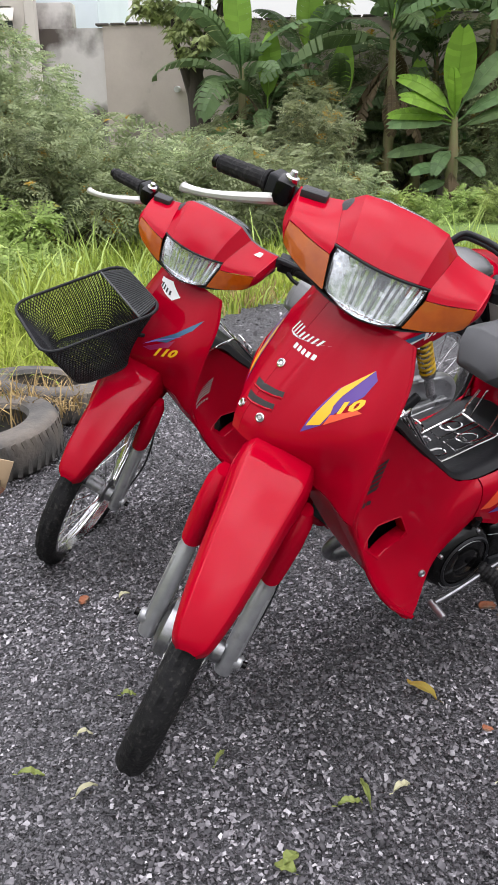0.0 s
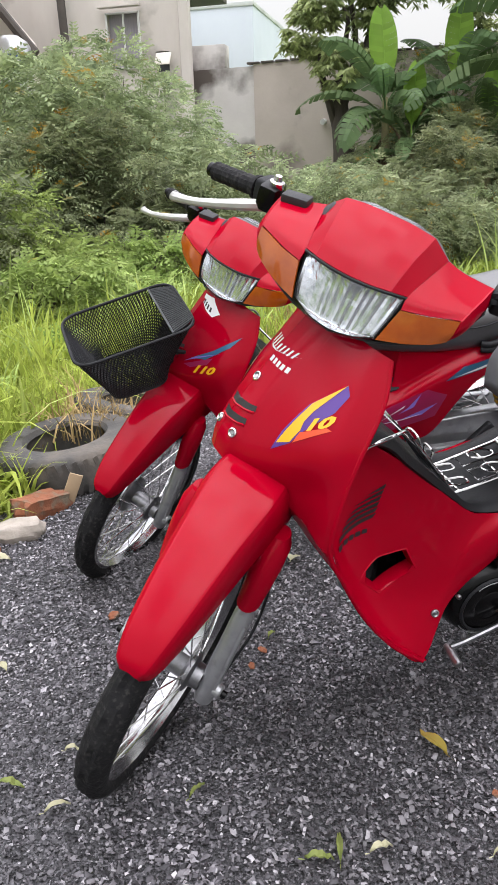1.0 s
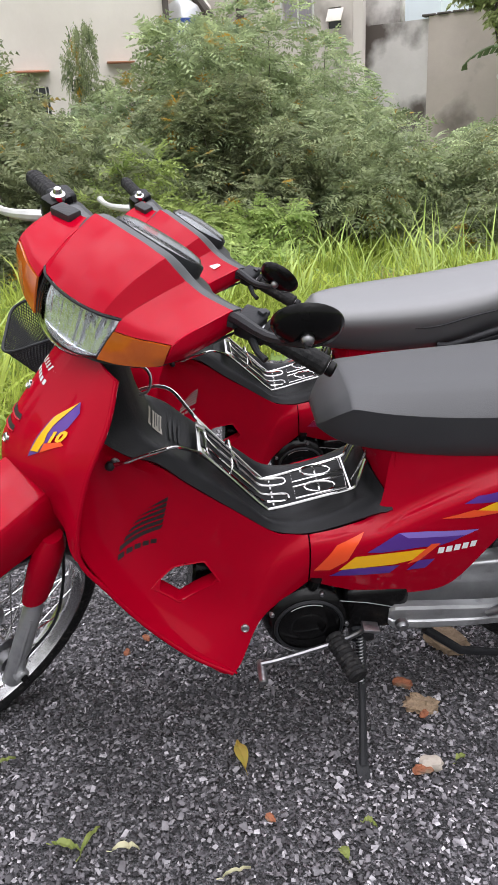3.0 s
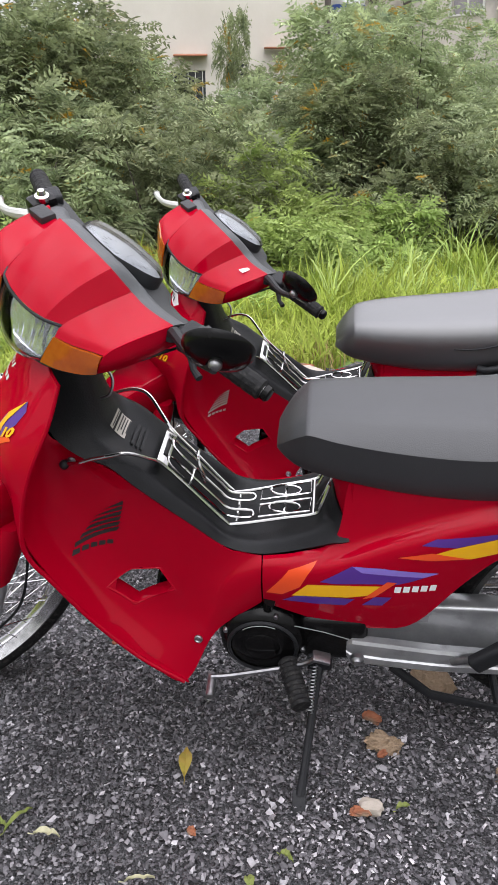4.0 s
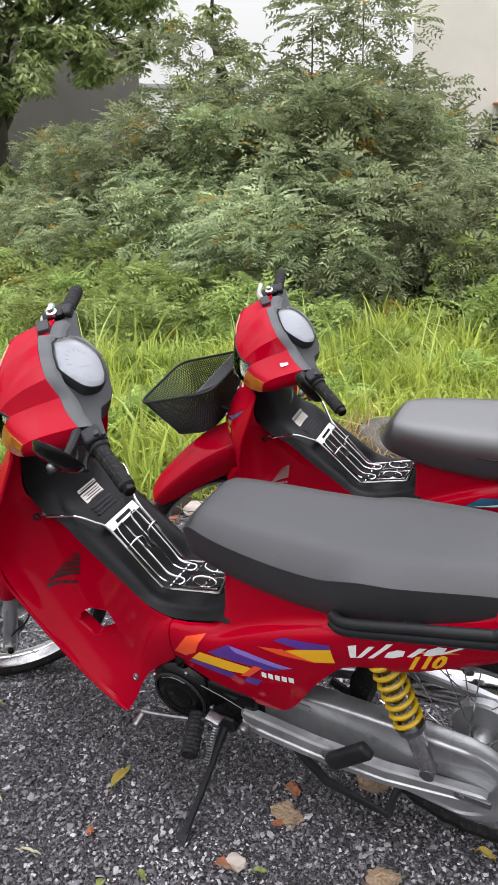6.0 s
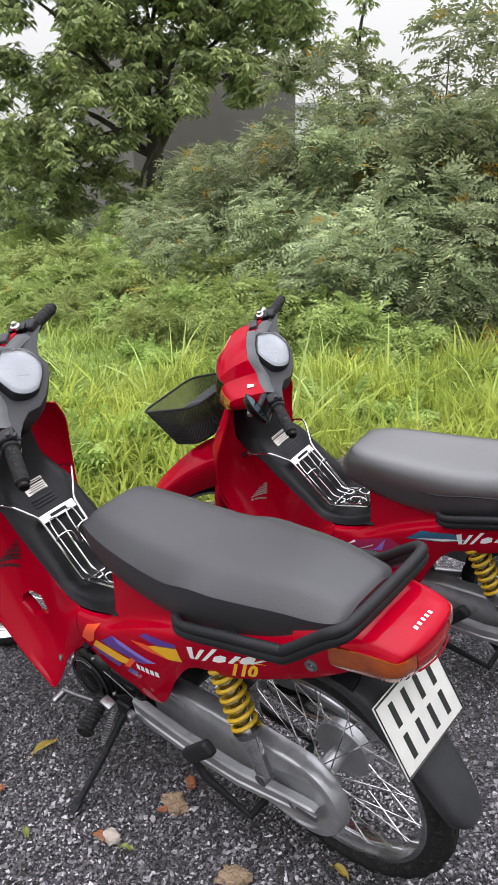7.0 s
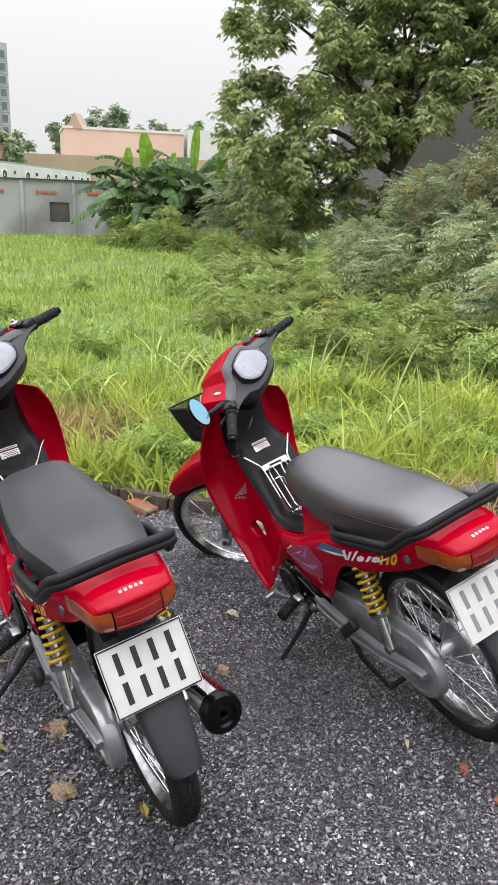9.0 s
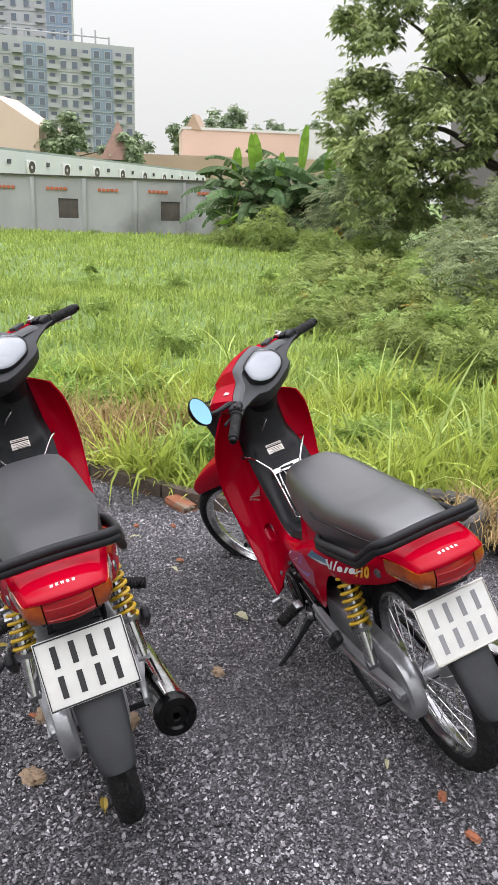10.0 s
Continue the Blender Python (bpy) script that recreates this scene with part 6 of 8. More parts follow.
def make_bike(label, m, steering, second):
    """An underbone motorbike on its side stand. second: the one with the basket, other graphics and a round mirror."""
    bike = thing("motorbike", label, "motorbike", "parked motorbikes", m)
    S, I = steer(steering), Matrix()
    front, wing, side, rear = body_half()

    # body panels
    crisp = []
    for r in front:
        v = [np.array(p) for p in r]
        for q in range(3):
            v[q] = v[q] + np.array((.006, 0, .003))
        crisp.append([v[0], v[1], v[1] + (v[2] - v[1]) * .85, v[2] + (v[3] - v[2]) * .10, v[2] + (v[3] - v[2]) * .85, v[3] + (v[4] - v[3]) * .2, v[4], v[5]])
    def folded(shape):
        """Below the decal panel the shield folds back along a slanting crease."""
        out = []
        for x, y, z in shape.v:
            zc = .668 + .35 * max(abs(y) - .055, 0)
            fade = min(max((.198 - abs(y)) / .05, 0), 1) * min(max((abs(y) - .03) / .03, 0), 1)
            out.append((x - min(.38 * max(zc - z, 0), .020) * fade, y, z))
        shape.v = out
        return shape
    fc = folded(Shape().sheet(crisp, 7, 5, 0.003)).both()
    cover = part("front_cover", fc, RED, bike, sharp=50)
    fc_tree = tree_of(fc)
    wg = folded(Shape().sheet(wing, 9, 8, 0.003))
    hc = np.mean(HOLE, 0)
    small = [tuple(hc + (np.array(p) - hc) * .84) for p in HOLE]
    sd = Shape().sheet(side, 8, 8, 0.003, drop=lambda p: inside(p, small))
    rr = Shape().sheet(rear, 6, 5, 0.003)
    sd_tree, rr_tree = tree_of(Shape().sheet(side, 8, 8)), tree_of(rr)
    def across(x, z):
        h = sd_tree.ray_cast(Vector((x, .5, z)), Vector((0, -1, 0)))[0]
        return h.y if h else .12
    for i, p in enumerate(sd.v):
        if p[1] > 0 and inside(p, HOLE):
            near = []
            for a, b in zip(HOLE, HOLE[1:] + HOLE[:1]):
                a, b, q = np.array(a), np.array(b), np.array((p[0], p[2]))
                near.append(a + (b - a) * min(max((q - a) @ (b - a) / ((b - a) @ (b - a)), 0), 1))
            e = min(near, key=lambda w: np.hypot(w[0] - p[0], w[1] - p[2]))
            sd.v[i] = (float(e[0]), p[1] + across(*e) - across(p[0], p[2]), float(e[1]))
    panels = {}
    for flip in (False, True):
        f = (lambda s: s.mirrored()) if flip else (lambda s: s)
        part("leg_shield", f(wg), RED, bike, sharp=50)
        panels[flip] = (part("side_cover", f(sd), RED, bike, sharp=50), part("rear_side_cover", f(rr), RED, bike, sharp=50))
        # rolled rim of the shield
        rim = [front[i][-1] for i in range(5)] + [wing[i][-1] for i in range(1, 5)]
        part("shield_rim", f(Shape().tube(rim, 0.0045, 8, smooth=6)), RED, bike)
        # frame of the air opening in the side cover
        outline = [(a[0] + (b[0] - a[0]) * k / 6, a[1] + (b[1] - a[1]) * k / 6) for a, b in zip(HOLE, HOLE[1:] + HOLE[:1]) for k in range(6)]
        lip = []
        for k, dy in ((1.05, .0), (1.03, .0012), (.99, .0012), (.96, -.004), (.92, -.022), (.95, -.03)):
            ring = [(hc[0] + (x - hc[0]) * k, hc[1] + (z - hc[1]) * k) for x, z in outline]
            lip.append([Vector((x, across(x, z) + dy, z)) for x, z in ring])
        part("air_opening", f(Shape().loft(lip, cap=False)), RED, panels[flip][0], sharp=70)
        for x, z, tr in ((.762, .299, sd_tree), (.972, .679, sd_tree), (.62, .396, rr_tree), (-.085, .69, rr_tree)):
            h, n, _, _ = tr.ray_cast(Vector((x, .5, z)), Vector((0, -1, 0)))
            if h:
                n = n if n.y > 0 else -n
                r = .0085 if x > -.05 else .012
                part("bolt", f(Shape().spin([(.0001, .004), (.003, .004), (.004, .0025), (r * .7, .0045), (r, .003), (r, -.002)], h, n, 14)), STEEL, panels[flip][0 if tr is sd_tree else 1])
    # slots and screws of the front cover
    for z, w in ((.754, .032), (.732, .030)):
        mouth = [(-w + .012, z - .007), (w + .014, z - .003), (w + .012, z + .006), (-w + .006, z + .004)]
        # flat black patch paints the shade inside the slot; nothing is cut
        part("vent_slot", drape(fc_tree, [mouth], "x", .0012), D_BLACK, cover, fix=False)
        edge = [fc_tree.ray_cast(Vector((2, mouth[0][0] + (mouth[1][0] - mouth[0][0]) * k / 6, mouth[0][1] - .001 + .004 * k / 6)), Vector((-1, 0, 0)))[0] for k in range(7)]
        part("vent_lip", Shape().tube([p + Vector((.0012, 0, 0)) for p in edge], .0024, 6), RED, cover)
    for y, z in ((.004, .795), (-.024, .711), (.034, .711)):
        h, n, _, _ = fc_tree.ray_cast(Vector((2, y, z)), Vector((-1, 0, 0)))
        n = n if n.x > 0 else -n
        part("screw", Shape().spin([(.0001, .003), (.003, .003), (.0036, .001), (.0065, .0042), (.0085, .003), (.0095, -.001)], h, n, 18), CHROME, cover)

    # tail: top panel, lamp, signals
    half_top = [[(-.045, 0, .762), (-.045, .055, .758), (-.045, .090, .750), (-.045, .104, .742), (-.045, .114, .726)],
                [(-.120, 0, .776), (-.120, .052, .773), (-.120, .086, .765), (-.120, .097, .757), (-.120, .106, .744)],
                [(-.190, 0, .778), (-.187, .048, .775), (-.184, .080, .768), (-.182, .090, .760), (-.180, .097, .748)],
                [(-.240, 0, .770), (-.236, .045, .767), (-.228, .074, .761), (-.225, .083, .755), (-.222, .089, .747)],
                [(-.258, 0, .760), (-.254, .043, .758), (-.243, .072, .754), (-.238, .080, .750), (-.233, .086, .746)],
                [(-.260, 0, .750), (-.256, .043, .749), (-.245, .072, .747), (-.240, .080, .745), (-.235, .086, .743)]]
    top = [[(x, -y, z) for x, y, z in r[::-1]] + r[1:] for r in half_top]
    tail_shape = Shape().sheet(top, 6, 5, .004)
    tail = part("tail_cover", tail_shape, RED, bike, sharp=30)
    part("tail_badge", drape(tree_of(tail_shape), [[(-.238, y - .0028), (-.238, y + .0028), (-.231, y + .0028), (-.231, y - .0028)] for y in (-.022, -.011, 0, .011, .022)], "z"), D_WHITE, tail, fix=False)
    lamp = [[(-.250, -.050, .745), (-.256, -.024, .747), (-.258, 0, .748), (-.256, .024, .747), (-.250, .050, .745)],
            [(-.253, -.050, .720), (-.259, -.024, .720), (-.261, 0, .720), (-.259, .024, .720), (-.253, .050, .720)],
            [(-.242, -.050, .695), (-.247, -.024, .693), (-.249, 0, .692), (-.247, .024, .693), (-.242, .050, .695)]]
    part("tail_lamp", Shape().sheet(lamp, 5, 5, .004), TAIL_RED, bike, "dark red tail lamp lens")
    for z in (.708, .732):
        part("lens_rib", Shape().tube([(-.253, -.048, z), (-.2585, -.024, z), (-.2605, 0, z), (-.2585, .024, z), (-.253, .048, z)], .0016, 5, smooth=4), TAIL_RED, bike)
    sig = [[(-.252, .053, .7465), (-.238, .0855, .7445), (-.182, .0985, .748), (-.118, .109, .740)],
           [(-.252, .053, .720), (-.237, .087, .720), (-.180, .100, .717), (-.120, .110, .710)],
           [(-.242, .053, .697), (-.226, .082, .697), (-.175, .094, .697), (-.125, .105, .697)]]
    sg = Shape().sheet(sig, 5, 5, .004)
    for f in (sg, sg.mirrored()):
        part("rear_turn_signal", f, AMBER_DARK, bike, "amber turn signal lens")
    under = [[(-.06, -.1, .662), (-.06, 0, .655), (-.06, .1, .662)], [(-.15, -.085, .692), (-.15, 0, .682), (-.15, .085, .692)], [(-.232, -.060, .692), (-.245, 0, .690), (-.232, .060, .692)]]
    part("tail_underside", Shape().sheet(under, 4, 4, .005), BLACK_PLASTIC, bike)

    # seat
    st = [(.612, .045, .706, .690, .006), (.601, .062, .728, .686, .008), (.584, .080, .756, .681, .010), (.565, .091, .779, .676, .013), (.552, .096, .788, .674, .016), (.500, .110, .793, .667, .026), (.420, .122, .795, .657, .034), (.330, .130, .796, .651, .039),
          (.260, .134, .798, .651, .039), (.215, .136, .800, .654, .031), (.180, .136, .803, .657, .027), (.120, .133, .808, .666, .028), (.050, .125, .812, .681, .030), (-.020, .114, .813, .700, .031), (-.080, .102, .806, .728, .028), (-.118, .090, .798, .748, .020), (-.134, .07, .786, .762, .010)]
    rings = []
    for x, w, zt, zb, drop in [tuple(r) for r in spline(np.array(st), 3)]:
        zt -= .021 * min(max((x + .13) / .25, .4), 1) * min((zt - zb) / .11, 1)
        h = zt - zb
        if second:  # rounded over, without an edge
            half = [(0, zt + .001), (.42 * w, zt + .0005), (.62 * w, zt - .003), (.76 * w, zt - .010), (.87 * w, zt - h * .22), (.95 * w, zt - h * .40), (w, zb + h * .30), (.985 * w, zb + h * .06), (.93 * w, zb), (.5 * w, zb)]
        else:  # flat top panel, slanting shoulder and a hard edge above the flank
            half = [(0, zt + .001), (.45 * w, zt), (.60 * w, zt - .10 * drop), (.70 * w, zt - .26 * drop), (.97 * w, zt - .93 * drop), (.99 * w, zt - drop), (.992 * w, zt - drop - .003), (.97 * w, zb + h * .30), (.955 * w, zb + h * .06), (.92 * w, zb), (.5 * w, zb)]
        rings.append([(x, y, z) for y, z in half] + [(x, -y, z) for y, z in half[-1:0:-1]])
    seat = part("seat", Shape().loft(rings), VINYL_B if second else VINYL, bike, "long black vinyl seat" + (" with stitched piping" if second else ""), sharp=60 if second else 34)
    if second:
        for s in (1, -1):
            part("piping", Shape().tube([(.33, s * .1195, .720), (.24, s * .132, .724), (.14, s * .1315, .744), (.03, s * .1205, .754), (-.06, s * .105, .760), (-.12, s * .088, .763)], .0022, 6, smooth=5), BLACK_PLASTIC, seat)

    # grab rail
    half = [(.235, .138, .660), (.200, .152, .664), (.08, .155, .696), (-.035, .150, .720), (-.062, .147, .729), (-.135, .135, .786), (-.160, .126, .800), (-.172, .100, .806), (-.178, .0, .812)]
    rail = half + [(x, -y, z) for x, y, z in half[-2::-1]]
    part("grab_rail", Shape().tube([(x, y, z + .0075) for x, y, z in rail], .0105, 10, smooth=4).tube([(x, y * 1.01, z - .0085) for x, y, z in rail], .0105, 10, smooth=4), BLACK_PLASTIC, bike, "thick black grab rail")
    for s in (1, -1):
        part("rail_bracket", Shape().box((.09, s * .135, .685), (.03, .03, .012), .003), BLACK_PLASTIC, bike)

    # step-through trim, column and labels
    lay = [
        [(.985, .076, .905), (.962, .060, .908), (.952, .030, .908), (.948, 0, .908)],
        [(.996, .086, .820), (.955, .066, .820), (.940, .033, .815), (.936, 0, .815)],
        [(.998, .096, .746), (.945, .072, .752), (.928, .038, .752), (.924, 0, .752)],
        [(.953, .106, .704), (.925, .080, .718), (.908, .045, .706), (.904, 0, .702)],
        [(.900, .107, .682), (.880, .085, .686), (.868, .050, .672), (.866, 0, .668)],
        [(.850, .108, .635), (.838, .088, .644), (.826, .050, .634), (.824, 0, .632)],
    ]
    lay += [
        [(.752, .108, .551), (.745, .088, .560), (.764, .050, .556), (.764, 0, .554)],
        [(.700, .109, .511), (.700, .090, .519), (.714, .050, .500), (.716, 0, .498)],
        [(.640, .112, .501), (.645, .090, .510), (.648, .050, .500), (.648, 0, .499)],
        [(.575, .113, .514), (.575, .090, .525), (.575, .050, .520), (.575, 0, .519)],
        [(.512, .117, .538), (.517, .090, .549), (.525, .050, .548), (.530, 0, .548)],
        [(.492, .119, .542), (.500, .094, .556), (.512, .050, .570), (.518, 0, .582)],
        [(.480, .118, .545), (.488, .094, .564), (.506, .050, .586), (.514, 0, .600)],
    ]
    trim = [[(x, -y, z) for x, y, z in r] + r[-2::-1] for r in lay]
    tr_shape = Shape().sheet(trim, 5, 5, .006)
    column = part("footwell_trim", tr_shape, TRIM_BLACK, bike, "matt black plastic footwell trim", sharp=60)
    tt = tree_of(tr_shape)
    seat_post = [[(.476, -.104, .552), (.498, -.06, .575), (.508, 0, .582), (.498, .06, .575), (.476, .104, .552)], [(.478, -.102, .61), (.510, -.06, .63), (.522, 0, .635), (.510, .06, .63), (.478, .102, .61)], [(.480, -.097, .70), (.535, -.055, .69), (.555, 0, .69), (.535, .055, .69), (.480, .097, .70)]]
    part("seat_base_cover", Shape().sheet(seat_post, 4, 4, .004), RED, bike)

    def on_column(y0, y1, z0, z1, off):
        vs, fs = flat_cells([[(y0, z0), (y1, z0), (y1, z1), (y0, z1)]], .02)
        out = []
        for v in vs:
            h, n, _, _ = tt.ray_cast(Vector((.4, v.x, v.y + .243)), Vector((.9, 0, -.43)).normalized())
            out.append((h or Vector((.85, v.x, v.y))) + Vector((-.93, 0, .36)) * off)
        return Shape().add(out, fs)
    for k, (z0, z1, mat) in enumerate(((.710, .719, D_SILVER), (.680, .705, D_SILVER))):
        sticker = part("label_sticker", on_column(-.030, .030, z0, z1, .0015), mat, column, "small silvery printed sticker", fix=False)
        for r in range(1 if k == 0 else 4):
            zz = z1 - .003 - r * .0060
            part("print_line", on_column(-.026, .025 - .010 * (r % 2), zz - .0035, zz - .001, .0025), INK, sticker, fix=False)
    for k in range(3):
        part("vent_rib", on_column(-.032, .032, .642 + .010 * k, .648 + .010 * k, .004), BLACK_PLASTIC, column, fix=False)

    # chrome luggage rack in the footwell
    rack = new("luggage_rack")
    rack.parent = bike
    fl = lambda x: .517 + (.69 - x) * .22
    dn = lambda x: .517 + (x - .705) * 1.19
    for s in (1, -1):
        rod = [(.977, s * .104, .682), (.950, s * .115, .694), (.922, s * .116, .704), (.892, s * .112, .709), (.866, s * .096, .704), (.838, s * .070, .676), (.818, s * .055, .654), (.770, s * .052, .596), (.712, s * .050, .524), (.690, s * .050, .516), (.600, s * .052, .537), (.542, s * .054, .552), (.532, s * .054, .572), (.518, s * .044, .612)]
        part("side_rod", Shape().tube(rod, .0034, 8, smooth=4), CHROME, rack, "bent chrome rod")
        part("inner_loop", Shape().tube([(.802, s * .014, dn(.802)), (.812, s * .026, dn(.812) + .004), (.802, s * .038, dn(.802)), (.735, s * .038, dn(.735)), (.708, s * .036, dn(.708) + .004), (.665, s * .036, fl(.665)), (.665, s * .016, fl(.665)), (.708, s * .014, dn(.708) + .004), (.735, s * .014, dn(.735))], .0026, 6, True, 4), CHROME, rack)
        part("hoop", Shape().tube([(.775, s * .052, dn(.775)), (.768, s * .046, dn(.768) + .026), (.765, s * .012, dn(.765) + .027), (.752, s * .004, dn(.752) + .004)], .0024, 6, smooth=3), CHROME, rack)
        part("floor_frame", Shape().tube([(.648, s * .008, fl(.648) + .004), (.648, s * .044, fl(.648) + .004), (.552, s * .046, fl(.552) + .004), (.550, s * .008, fl(.55) + .004)], .0026, 6, True), CHROME, rack)
        part("floor_loop", Shape().tube([(.630 + .03 * math.cos(a) - .03, s * (.026 + .016 * math.sin(a)), fl(.60) + .006) for a in np.linspace(0, 6.28, 12, endpoint=False)], .0023, 6, True), CHROME, rack)
        part("end_cap", Shape().ball((.980, s * .104, .681), .009, 10), BLACK_PLASTIC, rack)
    part("cross_plate", Shape().box((.820, 0, .651), (.004, .112, .024), .0015, Matrix.Rotation(radians(50), 4, "Y")), CHROME, rack, "flat chrome cross plate")
    part("plate_slot", Shape().box((.8175, 0, .653), (.002, .05, .009), .0008, Matrix.Rotation(radians(50), 4, "Y")), ENGINE_BLACK, rack)
    for x, z in ((.69, .514), (.60, .535), (.545, .550)):
        part("cross_rod", Shape().cyl((x, -.052, z), (x, .052, z), .003, n=6), CHROME, rack)
    part("rear_loop", Shape().tube([(.540, -.03, .552), (.524, -.03, .590), (.512, -.022, .622), (.512, .022, .622), (.524, .03, .590), (.540, .03, .552)], .0024, 6, smooth=3), CHROME, rack)

    # engine
    eng = new("engine")
    eng.parent = bike
    part("crankcase", Shape().box((.56, .0, .30), (.26, .20, .15), .03, seg=3), ENGINE_BLACK, eng, "black engine crankcase")
    part("cylinder", Shape().cyl((.66, 0, .31), (.86, 0, .345), .062, .055, 20, .006), ENGINE_BLACK, eng)
    for k in range(7):
        part("cooling_fin", Shape().cyl((.70 + .02 * k, 0, .317 + .0035 * k), (.705 + .02 * k, 0, .318 + .0035 * k), .075, n=20), ENGINE_BLACK, eng)
    part("generator_cover", Shape().spin([(.0001, .152), (.03, .152), (.034, .149), (.04, .151), (.068, .146), (.082, .134), (.09, .11), (.092, .08)], (.636, 0, .292), "y", 36), ENGINE_BLACK, eng, "round glossy black generator cover")
    part("generator_ring", Shape().spin([(.062, .1495), (.066, .1515), (.07, .1475)], (.636, 0, .292), "y", 36), BLACK_PLASTIC, eng)
    part("sprocket_cover", Shape().box((.50, .115, .31), (.13, .05, .11), .02, seg=3), ENGINE_BLACK, eng)
    for a in (0.4, 1.9, 3.3, 5.0):
        part("cover_bolt", Shape().spin([(.0001, .006), (.004, .006), (.0055, .003), (.0055, -.004)], (.636 + .078 * math.cos(a), .136, .292 + .078 * math.sin(a)), "y", 10), STEEL, eng)
    for r0, a0, a1 in ((.076, 3.5, 5.7), (.060, .9, 2.0), (.022, 0, 6.0)):
        part("worn_edge", Shape().tube([(.636 + r0 * math.cos(q), .1455 if r0 > .07 else .1505, .292 + r0 * math.sin(q)) for q in np.linspace(a0, a1, 14)], .0011, 4), SILVER if r0 > .03 else ENGINE_BLACK, eng)
    part("worn_edge", Shape().tube([(.575, .139, .345), (.52, .141, .335), (.47, .141, .318)], .0011, 4), SILVER, eng)
    part("oil_cap", Shape().cyl((.625, .13, .385), (.622, .135, .405), .011, n=12), ENGINE_BLACK, eng)
    part("carburettor", Shape().box((.50, .0, .42), (.12, .10, .09), .02), ENGINE_BLACK, eng)
    part("frame_tube", Shape().tube([(1.0, 0, .80), (.90, 0, .56), (.72, 0, .43), (.45, 0, .44), (.30, 0, .55), (.0, 0, .62), (-.1, 0, .64)], .03, 12, smooth=4), BLACK_PLASTIC, bike)
    part("inner_fender", Shape().sheet([[(.99, -.07, .62), (.965, 0, .62), (.99, .07, .62)], [(.94, -.06, .47), (.92, 0, .46), (.94, .06, .47)], [(.93, -.05, .37), (.91, 0, .36), (.93, .05, .37)]], 4, 4, .004), BLACK_PLASTIC, bike)
    # gear pedal, pegs, stands
    part("gear_pedal", Shape().tube([(.735, .178, .232), (.70, .176, .236), (.63, .172, .252), (.575, .168, .265), (.545, .172, .285), (.532, .176, .302)], .0055, 8, smooth=4), STEEL, bike)
    part("toe_rod", Shape().cyl((.735, .165, .226), (.735, .215, .218), .009, n=10, edge=.002), STEEL, bike)
    part("heel_pad", Shape().box((.522, .180, .308), (.034, .026, .008), .003, Matrix.Rotation(radians(-14), 4, "Y")), STEEL, bike, "chequered heel pad")
    for s in (1, -1):
        ring = [(.588 - .0016 * k, s * (.155 + .0046 * k), .264 - .0008 * k) for k in range(21)]
        part("foot_peg", Shape().tube(ring, [.0205 if k % 2 else .0175 for k in range(21)], 12), RUBBER, bike, "ribbed rubber foot peg", sharp=20)
        part("passenger_peg", Shape().box((.205, s * .182, .352), (.115, .024, .036), .010, Matrix.Rotation(radians(43), 4, "Y"), 3), BLACK_PLASTIC, bike, "folded black passenger peg")
        part("peg_arm", Shape().cyl((.275, s * .15, .285), (.235, s * .172, .325), .009, n=10), STEEL, bike)
        arm = []
        for x, y, z, h in ((.475, .132, .292, .020), (.465, .138, .292, .030), (.40, .140, .287, .031), (.30, .140, .279, .029), (.15, .133, .270, .026), (.02, .120, .274, .022), (-.035, .116, .278, .017), (-.045, .116, .279, .010)):
            arm.append([(x, s * (y + a), z + b) for a, b in ((-.012, -h * .8), (-.008, -h), (.008, -h), (.012, -h * .8), (.012, -h * .32), (.0085, -h * .22), (.0085, h * .22), (.012, h * .32), (.012, h * .8), (.008, h), (-.008, h), (-.012, h * .8))])
        part("swingarm", Shape().loft(arm), SILVER, bike, "silver-painted swingarm", sharp=30)
        part("pivot_bolt", Shape().spin([(.0001, .012), (.007, .012), (.009, .008), (.013, .006), (.013, -.004)], (.455, s * .165, .293), "y", 12), STEEL, bike)
        part("axle_nut", Shape().spin([(.0001, .02), (.006, .02), (.006, .01), (.011, .009), (.011, -.004)], (.0, s * .118, .285), "y", 6), STEEL, bike)
        part("chain_adjuster", Shape().box((-.02, s * .130, .283), (.07, .008, .016), .002), STEEL, bike)
        # shock absorber
        a, b = Vector((.155, s * .118, .588)), Vector((.060, s * .140, .338))
        d = (b - a).normalized()
        shock = new("shock_absorber")
        shock.parent = bike
        part("damper", Shape().tube([a, a + d * .165, a + d * .168, b], [.016, .016, .0185, .0165], 14), CHROME, shock, "grey damper body")
        part("spring_cup", Shape().cyl(a + d * .160, a + d * .172, .029, .027, 18), STEEL, shock)
        u = d.orthogonal().normalized()
        w = d.cross(u)
        turn = [a + d * (.012 + .150 * k / 84) + .0265 * (math.cos(k * .524) * u + math.sin(k * .524) * w) for k in range(85)]
        part("spring", Shape().tube(turn, .0048, 7), YELLOW, shock, "yellow coil spring")
        part("lower_eye", Shape().cyl(b + Vector((0, -.014, 0)), b + Vector((0, .016, 0)), .014, n=14), STEEL, shock)
    part("side_stand", Shape().tube([(.528, .135, .240), (.532, .165, .215), (.538, .215, .165), (.547, .275, .112), (.554, .318, .076)], [.012, .0100, .0080, .0082, .0095], 9), BLACK_PLASTIC, bike, "black side stand leg")
    part("stand_foot", Shape().box((.556, .330, .069), (.026, .048, .008), .003, Matrix.Rotation(radians(-32), 4, "X")), BLACK_PLASTIC, bike)
    sp0, sp1 = Vector((.536, .160, .262)), Vector((.542, .215, .190))
    dd = (sp1 - sp0).normalized()
